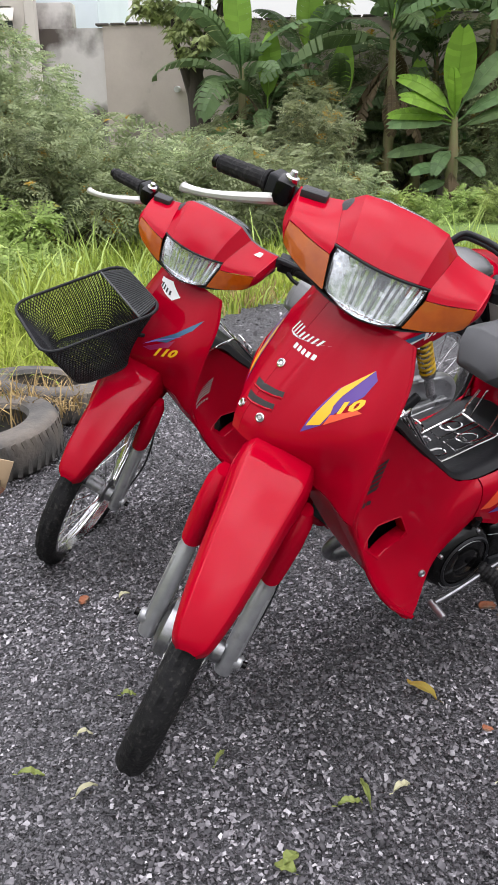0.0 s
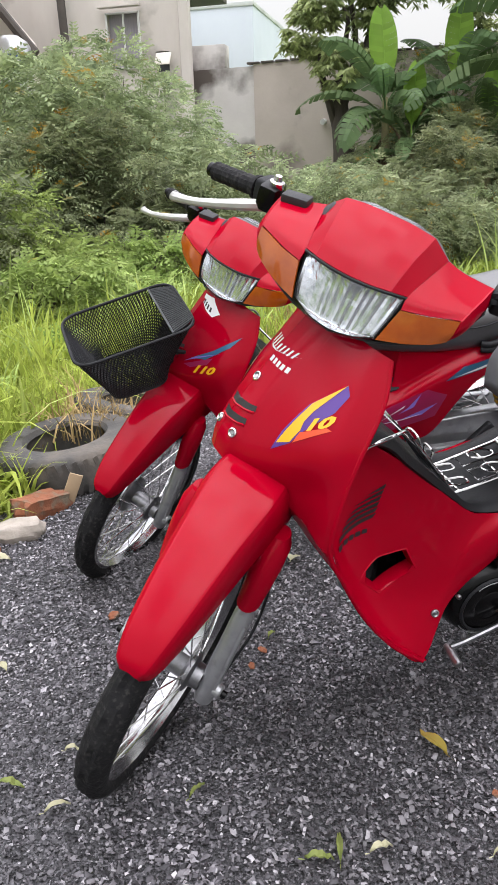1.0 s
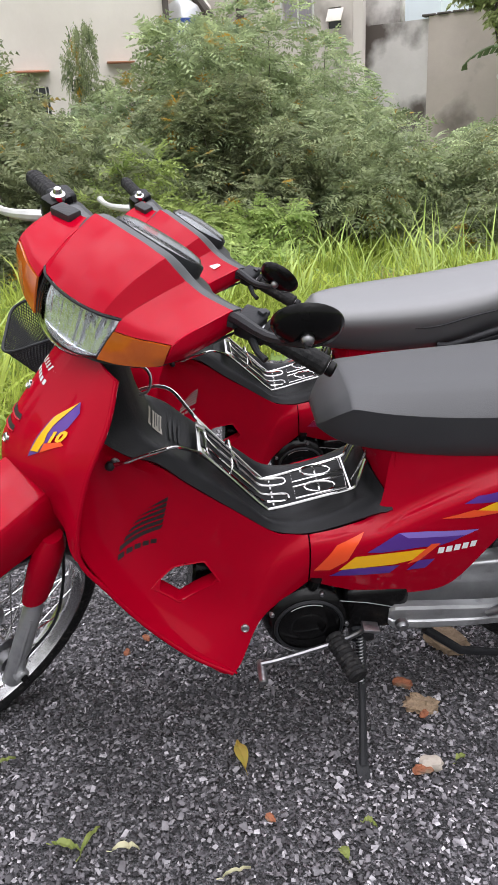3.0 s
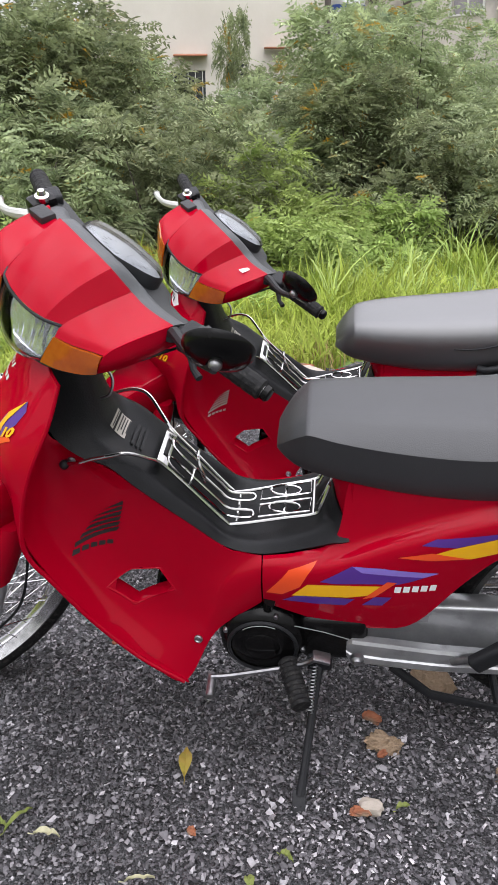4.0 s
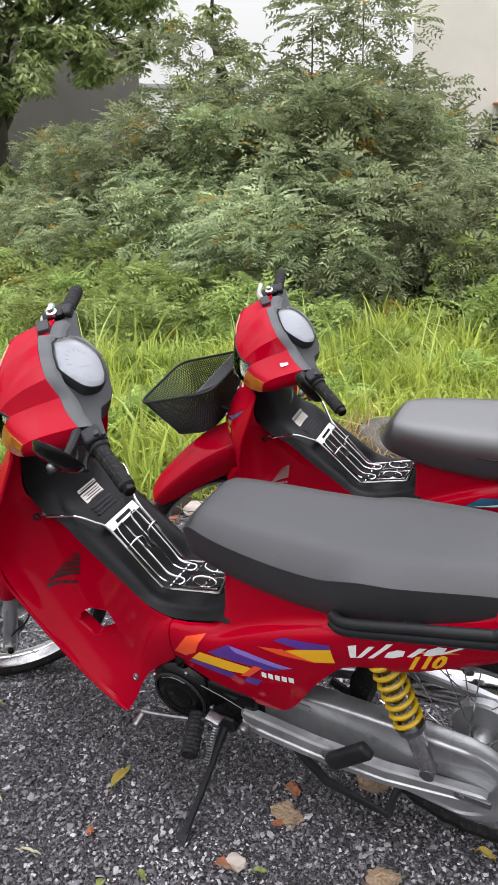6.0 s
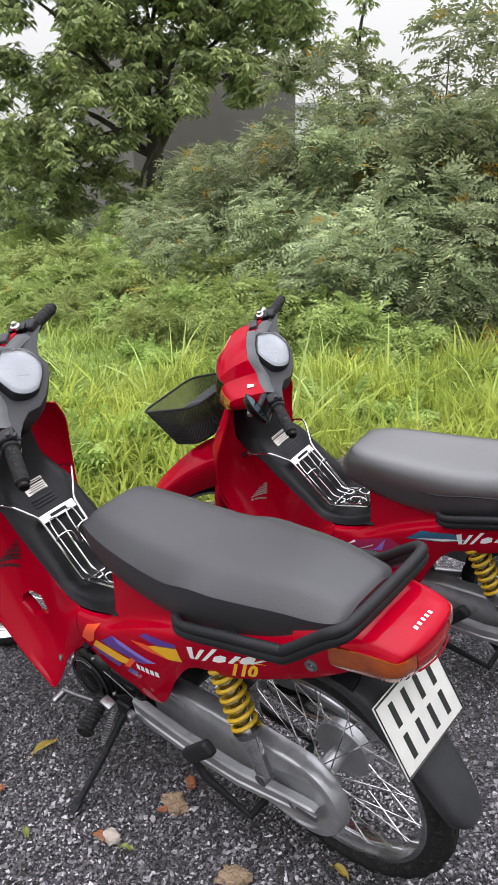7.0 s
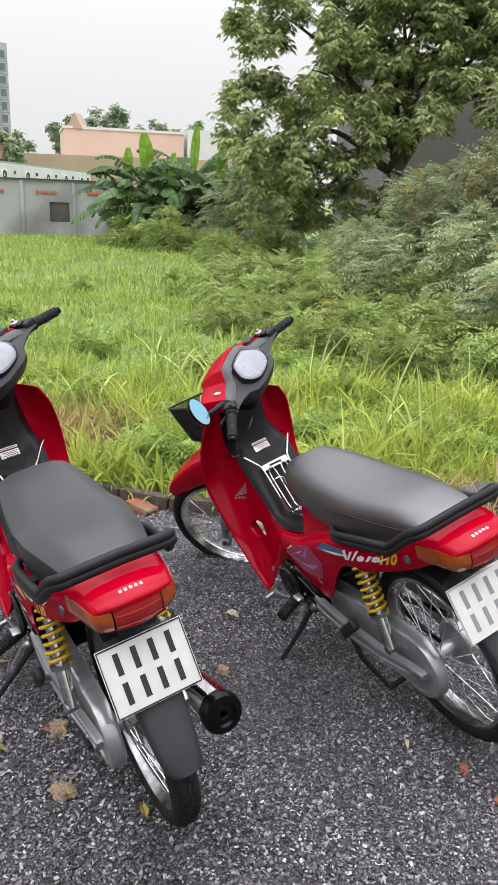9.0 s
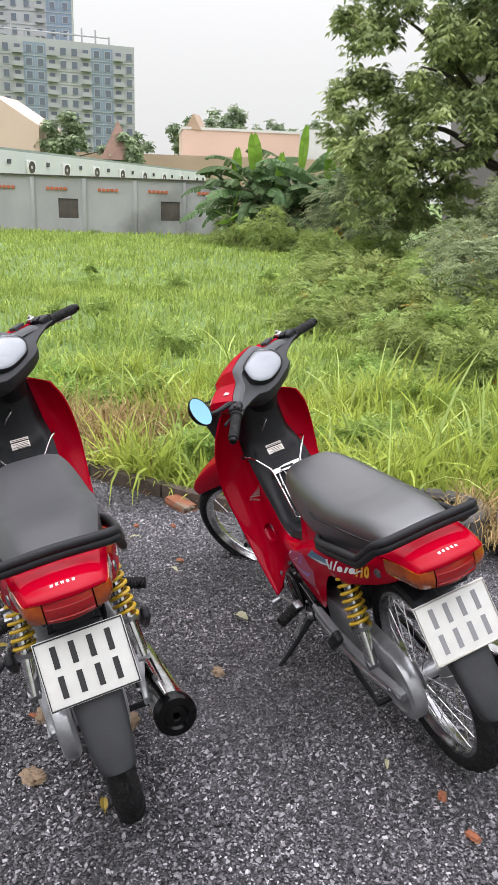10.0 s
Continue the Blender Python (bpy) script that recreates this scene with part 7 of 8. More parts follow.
    uu = dd.orthogonal().normalized()
    ww = dd.cross(uu)
    part("stand_spring", Shape().tube([sp0 + (sp1 - sp0) * k / 100 + .0065 * (math.cos(k * .9) * uu + math.sin(k * .9) * ww) for k in range(101)], .0014, 4), STEEL, bike)
    part("stand_pivot", Shape().box((.525, .13, .25), (.05, .035, .04), .008), BLACK_PLASTIC, bike)
    part("centre_stand", Shape().tube([(.38, -.10, .20), (.30, -.115, .14), (.16, -.12, .115), (.16, .12, .115), (.30, .115, .14), (.38, .10, .20)], .010, 8), BLACK_PLASTIC, bike)

    # chain case (left side)
    outl = []
    for a in np.linspace(math.pi / 2, 3 * math.pi / 2, 15):
        outl.append((0 + .098 * math.cos(a), .286 + .098 * math.sin(a)))
    outl += [(.12, .205), (.30, .236), (.44, .252), (.466, .268), (.468, .35), (.44, .378), (.30, .388), (.12, .388)]
    cen = Vector((.2, 0, .30))
    rings = []
    for s, y in ((.96, .070), (1.0, .078), (1.0, .102), (.985, .110), (.94, .113), (.90, .113), (.88, .108), (.3, .106)):
        rings.append([(cen.x + (x - cen.x) * (s if s > .5 else .4), y, cen.z + (z - cen.z) * s) for x, z in outl])
    part("chain_case", Shape().loft(rings), SILVER, bike, "silver chain case", sharp=45)
    part("case_label", Shape().box((.36, .1080, .35), (.075, .001, .016), 0), GREY_INK, bike)

    # exhaust (right side)
    part("exhaust_pipe", Shape().tube([(.84, -.03, .30), (.86, -.06, .24), (.80, -.09, .18), (.62, -.115, .165), (.42, -.135, .185), (.28, -.145, .215)], .014, 10, smooth=4), STEEL, bike)
    a, b = Vector((.30, -.145, .213)), Vector((-.150, -.160, .288))
    d = (b - a).normalized()
    part("silencer", Shape().tube([a, a + d * .05, a + d * .12, b - d * .05, b - d * .034], [.018, .036, .044, .049, .049], 26), CHROME, bike, "chrome silencer can")
    part("silencer_cap", Shape().spin([(.0001, -.030), (.0085, -.030), (.0085, -.002), (.012, .0), (.026, -.002), (.031, .004), (.047, .002), (.0515, -.004), (.0515, -.026), (.046, -.032)], b, d, 30), ENGINE_BLACK, bike, "black end cap with round outlet")

    # rear fender, plate
    fen = []
    for x, z, w in ((-.03, .60, .058), (-.11, .600, .060), (-.165, .575, .060), (-.215, .520, .058), (-.262, .455, .053), (-.298, .404, .048), (-.320, .366, .041), (-.327, .353, .031)):
        fen.append([(x + .030, -w, z - .016), (x + .008, -w * .92, z - .004), (x, -w * .5, z), (x - .002, 0, z + .001), (x, w * .5, z), (x + .008, w * .92, z - .004), (x + .030, w, z - .016)])
    part("rear_fender", Shape().sheet(fen, 4, 3, .004), GREY_PLASTIC, bike, "grey-black plastic rear mudguard")
    part("inner_guard", Shape().sheet([[(.10, -.05, .60), (.10, 0, .61), (.10, .05, .60)], [(.0, -.055, .612), (.0, 0, .625), (.0, .055, .612)], [(-.12, -.06, .60), (-.12, 0, .615), (-.12, .06, .60)]], 4, 4, .004), BLACK_PLASTIC, bike)
    pc = Vector((-.2195, 0, .5625))
    tilt = Matrix.Translation(pc) @ Matrix((( 0, .424, -.906, 0), (-1, 0, 0, 0), (0, .906, .424, 0), (0, 0, 0, 1)))
    plate = part("number_plate", Shape().box((0, 0, .0), (.194, .148, .0025), .0011).moved(tilt), WHITE, bike, "white number plate with dark characters")
    rimw = Shape().tube([(-.094, -.071, .002), (.094, -.071, .002), (.094, .071, .002), (-.094, .071, .002)], .0022, 6, True)
    part("plate_edge", rimw.moved(tilt), D_SILVER if second else INK, plate)
    for r, n, w in ((.033, 4, .026), (-.030, 4, .026)):
        for k in range(n):
            x = (k - (n - 1) / 2) * .039
            part("plate_bar", Shape().box((x, r, .0018), (.0125, .047, .001), 0).moved(tilt), GREY_INK if second else INK, plate)
    part("plate_bracket", Shape().box((0, 0, -.008), (.10, .12, .012), .003).moved(tilt), BLACK_PLASTIC, bike)
    part("plate_lamp", Shape().box((-.200, 0, .678), (.05, .085, .03), .008), BLACK_PLASTIC, bike)

    # wheels and fork
    wheel("rear_wheel", (0, 0, .285), .285, bike, I, .035, .066, -1, True)
    FC = (1.303, 0, .262)
    wheel("front_wheel", FC, .276, bike, S, .031, .058, -1)
    fork = new("fork")
    fork.parent = bike
    for s in (1, -1):
        p0 = Vector((1.314, s * .084, .238))
        part("fork_leg", Shape().tube([p0 - AXIS * .012, p0, p0 + AXIS * .20, p0 + AXIS * .205, p0 + AXIS * .31], [.017, .0195, .0185, .0165, .0165], 14).moved(S), SILVER, fork, "grey alloy fork leg")
        part("axle_boss", Shape().cyl((1.306, s * .068, .260), (1.306, s * .112, .260), .015, n=14, edge=.003).moved(S), SILVER, fork)
        part("axle_end", Shape().cyl((1.306, s * .108, .260), (1.306, s * .122, .260), .0075, n=12).moved(S), ENGINE_BLACK, fork)
        part("leg_rib", Shape().box(p0 + AXIS * .10 + Vector((.012, s * .012, .0)), (.006, .010, .17), .002, Matrix.Rotation(radians(-21.5), 4, "Y")).moved(S), SILVER, fork)
        q = Vector((1.232, s * .082, .448))
        rings = []
        for k, w in ((0, .026), (.03, .029), (.08, .032), (.125, .030), (.15, .018)):
            c = q + AXIS * k
            rings.append([c + Vector((w * 1.05 * math.cos(a), w * .82 * math.sin(a), 0)) for a in np.linspace(0, 2 * math.pi, 18, endpoint=False)])
        part("fork_shroud", Shape().loft(rings).moved(S), RED, fork)
    part("fork_bridge", Shape().box((1.075, 0, .66), (.06, .20, .03), .01).moved(S), ENGINE_BLACK, fork)
    part("steering_stem", Shape().cyl(Vector((1.06, 0, .64)), AXIS_AT - AXIS * .05, .022, n=14).moved(S), ENGINE_BLACK, fork)
    part("brake_cable", Shape().tube([(1.10, .05, .62), (1.15, .075, .55), (1.18, .098, .45), (1.22, .108, .36), (1.29, .10, .30)], .003, 6, smooth=5).moved(S), BLACK_PLASTIC, fork)
    fend = []
    for x, z, w, dr in ((1.497, .492, .018, .016), (1.488, .512, .034, .032), (1.450, .552, .046, .052), (1.380, .598, .057, .070), (1.300, .640, .066, .086), (1.220, .668, .076, .100), (1.150, .676, .074, .115)):
        fx = .30 * dr
        half = [(x - fx * 1.6, w, z - dr), (x - fx * 1.1, w * 1.0, z - dr * .62), (x - fx * .6, w * .95, z - dr * .32), (x - fx * .25, w * .85, z - dr * .115), (x - fx * .08, w * .76, z - dr * .03), (x - fx * .02, w * .66, z - dr * .004), (x, 0, z + .003)]
        fend.append([(a, -b, c) for a, b, c in half] + half[-2::-1])
    part("front_fender", Shape().sheet(fend, 5, 3, .003).moved(S), RED, bike, sharp=60)

    # handlebar cover, lamp, signals, instruments
    H = S @ Matrix.Translation((0, .008, 0))
    hood = [  # flat middle panel, brow to rear edge: middle line to crease
        [(1.044, 0, 1.005), (1.042, .032, 1.0055), (1.035, .063, 1.006)],
        [(1.020, 0, 1.026), (1.018, .034, 1.0255), (1.012, .066, 1.024)],
        [(.986, 0, 1.045), (.984, .036, 1.0445), (.979, .070, 1.041)],
        [(.950, 0, 1.059), (.948, .038, 1.0580), (.944, .075, 1.053)],
        [(.926, 0, 1.065), (.925, .038, 1.0640), (.922, .077, 1.058)],
    ]
    valley = [(1.018, .086, 1.001), (1.000, .090, 1.008), (.972, .096, 1.016), (.935, .103, 1.022), (.908, .108, 1.027)]
    facet = []
    for r, q in zip(hood, valley):
        a, b = Vector(r[-1]), Vector(q)
        facet.append([a, a.lerp(b, .08), a.lerp(b, .5), a.lerp(b, .92), b])
    wing_top = [  # cheek over the turn signal, front edge to rear edge
        [(1.034, .087, .986), (1.024, .120, .989), (1.010, .150, .992), (1.000, .171, .994)],
        [(1.018, .0865, 1.001), (1.009, .120, 1.001), (.995, .151, 1.002), (.981, .175, 1.002)],
        [(.972, .0965, 1.016), (.966, .128, 1.011), (.955, .156, 1.009), (.942, .181, 1.007)],
        [(.908, .1085, 1.027), (.904, .136, 1.018), (.897, .162, 1.013), (.888, .186, 1.008)],
    ]
    flank = [[r[-1] for r in wing_top], [(1.008, .170, .978), (.984, .181, .982), (.942, .187, .985), (.886, .191, .988)], [(1.010, .164, .960), (.980, .176, .962), (.940, .184, .966), (.884, .190, .972)]]
    cw = Shape().sheet(hood, 5, 5, .003)
    for g in (facet, wing_top, flank):
        o = Shape().sheet(g, 5, 5, .003)
        cw.add(o.v, o.f)
    cw = cw.both().moved(H)
    head = part("handlebar_cover", cw, RED, bike, "red handlebar cover", sharp=50)
    last = [np.array(p) for p in hood[-1] + [valley[-1]] + wing_top[-1][1:]]
    edge_rows = [[p + (.003, 0, -.003) for p in last], [p + (-.008, 0, -.0045) for p in last], [p + (-.022, 0, -.010) for p in last], [p + (-.032, 0, -.022) for p in last]]
    part("cover_edge", Shape().sheet(edge_rows, 3, 4, .003).both().moved(H), EDGE_GREY, head, "grey plastic edge behind the red cover")
    brow = [np.array(p) + (.0015, 0, -.003) for p in hood[0] + [valley[0]]]
    part("brow_seal", Shape().tube([tuple(p * (1, -1, 1)) for p in brow[::-1]] + [tuple(p) for p in brow[1:]], .0024, 8, smooth=3).moved(H), BLACK_PLASTIC, head, "black rubber seal over the headlamp")
    low = [[(1.066, 0, .920), (1.056, .062, .927), (1.045, .105, .940), (1.022, .148, .952), (1.000, .168, .960), (.90, .192, .970)],
           [(1.020, 0, .905), (1.015, .060, .912), (1.000, .105, .925), (.975, .148, .945), (.950, .172, .955), (.89, .192, .965)],
           [(.960, 0, .905), (.957, .055, .910), (.945, .100, .925), (.930, .148, .945), (.910, .175, .955), (.88, .192, .965)]]
    part("cover_underside", Shape().sheet(low, 4, 5, .003).both().moved(H), BLACK_PLASTIC, head)
    lens_half = [[(1.014, .0845, .998), (1.034, .045, 1.001), (1.040, 0, 1.002)], [(1.041, .0775, .966), (1.056, .04, .967), (1.061, 0, .967)], [(1.056, .0695, .938), (1.070, .036, .931), (1.075, 0, .929)], [(1.053, .064, .930), (1.066, .034, .924), (1.071, 0, .922)]]
    lens = [[(x, -y, z) for x, y, z in r] + r[-2::-1] for r in lens_half]
    headlamp = new("headlamp")
    headlamp.parent = bike
    ln = part("lens", Shape().sheet(lens, 5, 5, .002).moved(H), LENS, headlamp, "clear headlamp lens")
    ln.visible_shadow = False
    rf = random.Random(5)
    g = patch(lens, 5, 8)
    flute = [rf.uniform(-.0013, .0013) for _ in range(g.shape[1])]
    ni, nj = g.shape[:2]
    for i in range(ni):
        for j in range(nj):
            u, v = 2 * j / (nj - 1) - 1, 2 * i / (ni - 1) - 1
            bowl = max(0, (1 - u * u) ** .7 * (1 - v * v) ** .6)
            g[i, j, 0] -= .004 + .020 * bowl + ((flute[j] + rf.uniform(-.0004, .0004)) * min(1, .25 + 1.2 * max(0, -v) + (.6 if abs(u) < .4 else 0)) if bowl > .05 else 0)
    rs = Shape()
    rs.add(g.reshape(-1, 3), [(i * nj + j, i * nj + j + 1, (i + 1) * nj + j + 1, (i + 1) * nj + j) for i in range(ni - 1) for j in range(nj - 1)])
    part("reflector", rs.moved(H), REFLECTOR, headlamp, "faceted silver reflector", smooth=False, fix=False)
    part("bulb", Shape().ball((1.018, 0, .966), .015, 12).moved(H), REFLECTOR, headlamp)
    for s in (1, -1):
        part("lamp_seal", Shape().tube([(x, y * s, z) for x, y, z in (lens_half[0][0], lens_half[1][0], lens_half[2][0])], .0014, 6, smooth=3).moved(H), BLACK_PLASTIC, headlamp)
    amb = [[(1.033, .086, .9845), (1.024, .120, .9875), (1.010, .150, .9905), (1.0005, .170, .992)],
           [(1.046, .079, .960), (1.036, .116, .963), (1.020, .147, .968), (1.008, .169, .975)],
           [(1.056, .072, .935), (1.045, .108, .942), (1.025, .146, .951), (1.010, .164, .959)]]
    am = Shape().sheet(amb, 6, 6, .004)
    ribs = []
    for k in range(1, 9):
        f = k / 9
        ribs.append([tuple(Vector(amb[0][j]).lerp(Vector(amb[2][j]), f) + Vector((.0012 + .006 * f * (1 - f), 0, 0))) for j in range(4)])
    for sg, f in ((1, am), (-1, am.mirrored())):
        lamp_ = part("turn_signal", f.moved(H), AMBER, bike, "amber turn signal lens")
        for r in ribs:
            part("lens_rib", Shape().tube([(x, y * sg, z) for x, y, z in r], .0011, 4, smooth=3).moved(H), AMBER, lamp_)
    # rear half of the cover with the instrument
    sec0 = np.array([(.985, .985), (.950, 1.030), (.922, 1.048), (.900, 1.034), (.815, .966), (.811, .942), (.838, .908), (.900, .895), (.985, .915), (1.0, .95)])
    rings = []
    for y, k, cx, cz in ((-.236, .20, .862, .980), (-.20, .25, .870, .983), (-.155, .36, .885, .978), (-.115, .58, .905, .974), (-.088, .90, .921, .969), (-.05, .985, .922, .968), (0, 1.0, .922, .968),
                         (.05, .985, .922, .968), (.088, .90, .921, .969), (.115, .58, .905, .974), (.155, .36, .885, .978), (.20, .25, .870, .983), (.236, .20, .862, .980)):
        loop_ = spline(sec0, 3, True)
        kk = np.array([k, k * (.72 if abs(y) > .1 else 1)])
        rings.append([(cx + (p[0] - .922) * kk[0], y, cz + (p[1] - .968) * kk[1]) for p in loop_])
    rear_cov = part("rear_handlebar_cover", Shape().loft(rings).moved(S), GREY_PLASTIC, bike, "dark grey plastic instrument cover")
    mt = Matrix.Translation((.856, .004, 1.012)) @ Matrix.Rotation(radians(-38.7), 4, "Y")
    face = [(.056, 0), (.054, .026), (.050, .048), (.020, .076), (-.004, .086), (-.032, .074), (-.050, .048), (-.055, .022), (-.056, 0)]
    face = spline(np.array(face + [(a, -b) for a, b in face[-2:0:-1]]), 4, True)
    oval = lambda r, z: [(r * a, r * b, z) for a, b in face]
    part("meter_bezel", Shape().loft([oval(1.06, -.02), oval(1.05, .002), oval(1.03, .005), oval(1.0, .004), oval(.98, -.002)], cap=False).moved(S @ mt), BLACK_PLASTIC, rear_cov)
    dial = part("dial", Shape().loft([oval(1.0, -.005), oval(1.0, -.001)]).moved(S @ mt), DIAL, rear_cov, "pale speedometer dial")
    for k in range(11):
        a = radians(200 - 22 * k)
        part("dial_mark", Shape().box((.034 * math.sin(a) - .008, .046 * math.cos(a), -.0004), (.008, .0022, .0006), 0, Matrix.Rotation(-a + math.pi / 2, 4, "Z")).moved(S @ mt), GREY_INK, dial)
    part("needle", Shape().box((-.012, .010, .0008), (.034, .0016, .0006), 0, Matrix.Rotation(.6, 4, "Z")).moved(S @ mt), GREY_INK, dial)
    glass = part("meter_glass", Shape().loft([oval(.99, .005), oval(.93, .012), oval(.7, .016), oval(.35, .018), oval(.03, .0185)], cap=False).moved(S @ mt), HAZY_GLASS, rear_cov, "clear domed meter glass")
    glass.visible_shadow = False
    part("column_cover", Shape().tube([(.925, 0, .925), (.930, 0, .895), (.945, 0, .86)], [.075, .06, .052], 20).moved(S), TRIM_BLACK, bike)
    part("ignition_lock", Shape().cyl((.948, .0, .862), (.930, 0, .868), .014, n=16), STEEL, bike)
    part("hook", Shape().tube([(.938, .0, .815), (.912, 0, .812), (.900, .014, .800), (.905, .026, .780), (.922, .028, .772)], .0028, 6, smooth=4), STEEL, bike)
    # grips, switches, levers
    for s in (1, -1):
        bar = Vector((.862, s * .236, .980))
        end = Vector((.828, s * .348, .957))
        d = (end - bar).normalized()
        part("bar_tube", Shape().cyl(bar - d * .03, end, .011, n=12).moved(S), STEEL, bike)
        n = 33
        rad = [.0160 + (.0009 if (k % 6 < 5) else 0) for k in range(n)]
        rad[0] = rad[1] = rad[2] = .0215
        rad[-1] = .013
        part("grip", Shape().tube([bar + d * (.004 + .112 * k / (n - 1)) for k in range(n)], rad, 14).moved(S), RUBBER, bike, "ribbed black rubber grip", sharp=20)
        part("bar_end", Shape().cyl(end - d * .004, end + d * .010, .0125, n=14, edge=.003).moved(S), ENGINE_BLACK, bike)
        part("switch_housing", Shape().box(bar - d * .018 + Vector((0, 0, .002)), (.042, .040, .040), .008, Matrix.Rotation(s * .25, 4, "Z"), 3).moved(S), BLACK_PLASTIC, bike)
        if s > 0:
            for k, o in enumerate(((-.022, .004, .016), (-.022, -.004, -.002), (-.010, .006, .024))):
                part("switch", Shape().box(bar - d * .014 + Vector(o), (.010, .012, .009), .002).moved(S), GREY_PLASTIC, bike)
            part("choke_lever", Shape().tube([bar + Vector((.02, .0, -.008)), bar + Vector((.032, .022, -.012)), bar + Vector((.034, .040, -.014))], [.007, .005, .006], 8).moved(S), BLACK_PLASTIC, bike)
    part("brake_lever", Shape().tube([(.892, -.205, .972), (.915, -.235, .968), (.922, -.285, .950), (.915, -.335, .930), (.905, -.372, .918), (.902, -.380, .917)], [.010, .0105, .0085, .0075, .0085, .0105], 9, smooth=3).moved(S), ALLOY, bike, "pale alloy brake lever")
    part("brake_reservoir", Shape().box((.915, -.150, 1.016), (.028, .048, .016), .004, Matrix.Rotation(radians(8), 4, "X")).moved(S), GREY_PLASTIC, bike)
    part("lever_bracket", Shape().box((.890, -.205, .990), (.05, .035, .045), .01).moved(S), ENGINE_BLACK, bike)
    part("mirror_boss", Shape().spin([(.0001, .016), (.006, .016), (.008, .008), (.013, .006), (.013, -.004)], (.890, -.200, 1.012), "z", 12).moved(S), CHROME, bike)
    # mirror arm and round mirror by the left grip
    mirror = new("mirror")
    mirror.parent = bike
    world_to_bar = (m @ S).inverted()
    if second:
        mc, mn = world_to_bar @ Vector((.248, 2.03, .850)), world_to_bar.to_3x3() @ Vector((.22, .74, .64))
    else:
        mc, mn = Vector((.917, .346, 1.091)), world_to_bar.to_3x3() @ Vector((-0.268, 0.629, 0.729))
    mn.normalize()
    part("mirror_shell", Shape().spin([(.0001, -.018), (.022, -.019), (.042, -.012), (.050, 0), (.050, .004), (.047, .005)], mc, mn, 28).moved(S), ENGINE_BLACK, mirror, "round black mirror shell")
    part("mirror_face", Shape().spin([(.0001, .0042), (.047, .0042), (.0475, .003)], mc, mn, 28).moved(S), MIRROR, mirror)
    foot = mc - mn * .03
    part("mirror_arm", Shape().tube([(.895, .205, .988), (.893, .208, 1.004), tuple(Vector((.893, .208, 1.004)).lerp(foot, .5) - Vector((0, 0, .012))), tuple(foot)], [.011, .010, .0075, .006], 8, smooth=4).moved(S), BLACK_PLASTIC, mirror)
    part("mirror_joint", Shape().ball(tuple(mc - mn * .022), .010, 10).moved(S), STEEL, mirror)

    # graphics
    L, R_ = panels[False], panels[True]

    def graphic(tree, host, polys, mat, way="y", off=.0009, right=None, cells=None, name="decal"):
        s = drape(tree, polys, way, off, cells=cells)
        part(name, s, mat, host, fix=False)
        if right is not None:
            part(name, s.mirrored(), mat, right, fix=False)

    wing_c = D_SILVER if second else D_BLACK
    k = .62 if second else .88
    wings = []
    for i in range(6):
        wings.append([(.995 - (.012 + .010 * i) * k, .538 + (-.036 + .016 * i * .9) * k), (.995 - (.10 + .004 * i) * k, .538 + (-.010 + .0135 * i) * k), (.995 - (.108 + .003 * i) * k, .538 + (.001 + .0135 * i) * k), (.995 - (.014 + .014 * i) * k, .538 + (-.027 + .016 * i * .9) * k)])
    graphic(sd_tree, L[0], wings, wing_c, off=.0018, right=R_[0], name="wing_badge")
    graphic(sd_tree, L[0], bars_text(.988, .538 - .050 * k, .085 * k, .010 * k, 5, .15, .25, .008 * k), wing_c, off=.0018, right=R_[0], name="maker_badge")
    if not second:
        for off, mat, poly in (
                (.0009, D_ORANGE, [(.628, .430), (.586, .488), (.535, .509), (.552, .484), (.566, .453), (.598, .429)]),
                (.0011, D_PURPLE, [(.530, .471), (.474, .513), (.422, .515), (.324, .511), (.369, .489), (.394, .479), (.433, .477), (.503, .469)]),
                (.0014, D_LILAC, [(.474, .513), (.422, .515), (.324, .511), (.348, .500), (.456, .501)]),
                (.0015, D_YELLOW, [(.581, .429), (.552, .462), (.419, .473), (.440, .447), (.479, .437)]),
                (.0019, D_ORANGE, [(.453, .436), (.411, .485), (.394, .485), (.431, .444)]),
                (.0011, D_PURPLE, [(.598, .412), (.570, .431), (.466, .434), (.483, .414), (.542, .411)]),
                (.0013, D_PURPLE, [(.452, .419), (.431, .444), (.400, .446), (.416, .422)]),
                (.0009, D_PURPLE, [(.360, .571), (.336, .586), (.238, .606), (.237, .595), (.301, .572)]),
                (.0013, D_YELLOW, [(.350, .549), (.309, .569), (.237, .595), (.232, .560), (.274, .547), (.331, .542)]),
                (.0015, D_ORANGE, [(.398, .542), (.341, .558), (.274, .547), (.340, .541)])):
            graphic(rr_tree, L[1], [poly], mat, off=off, right=R_[1])
        graphic(rr_tree, L[1], bars_text(.398, .460, .076, .015, 5, .1, .28, .010), D_WHITE, off=.0022, right=R_[1], name="maker_badge")
        graphic(rr_tree, L[1], [[(.085, .640), (.045, .652), (.005, .656), (.045, .646)]], D_YELLOW, right=R_[1])
        wcol, ncol, nz = D_WHITE, D_YELLOW, .597
    else:
        graphic(rr_tree, L[1], [[(.345, .565), (.290, .606), (.19, .625), (.15, .612), (.235, .585)]], D_TEAL, right=R_[1])
        graphic(rr_tree, L[1], [[(.315, .575), (.23, .598), (.155, .615), (.225, .590)]], D_WHITE, off=.0013, right=R_[1])
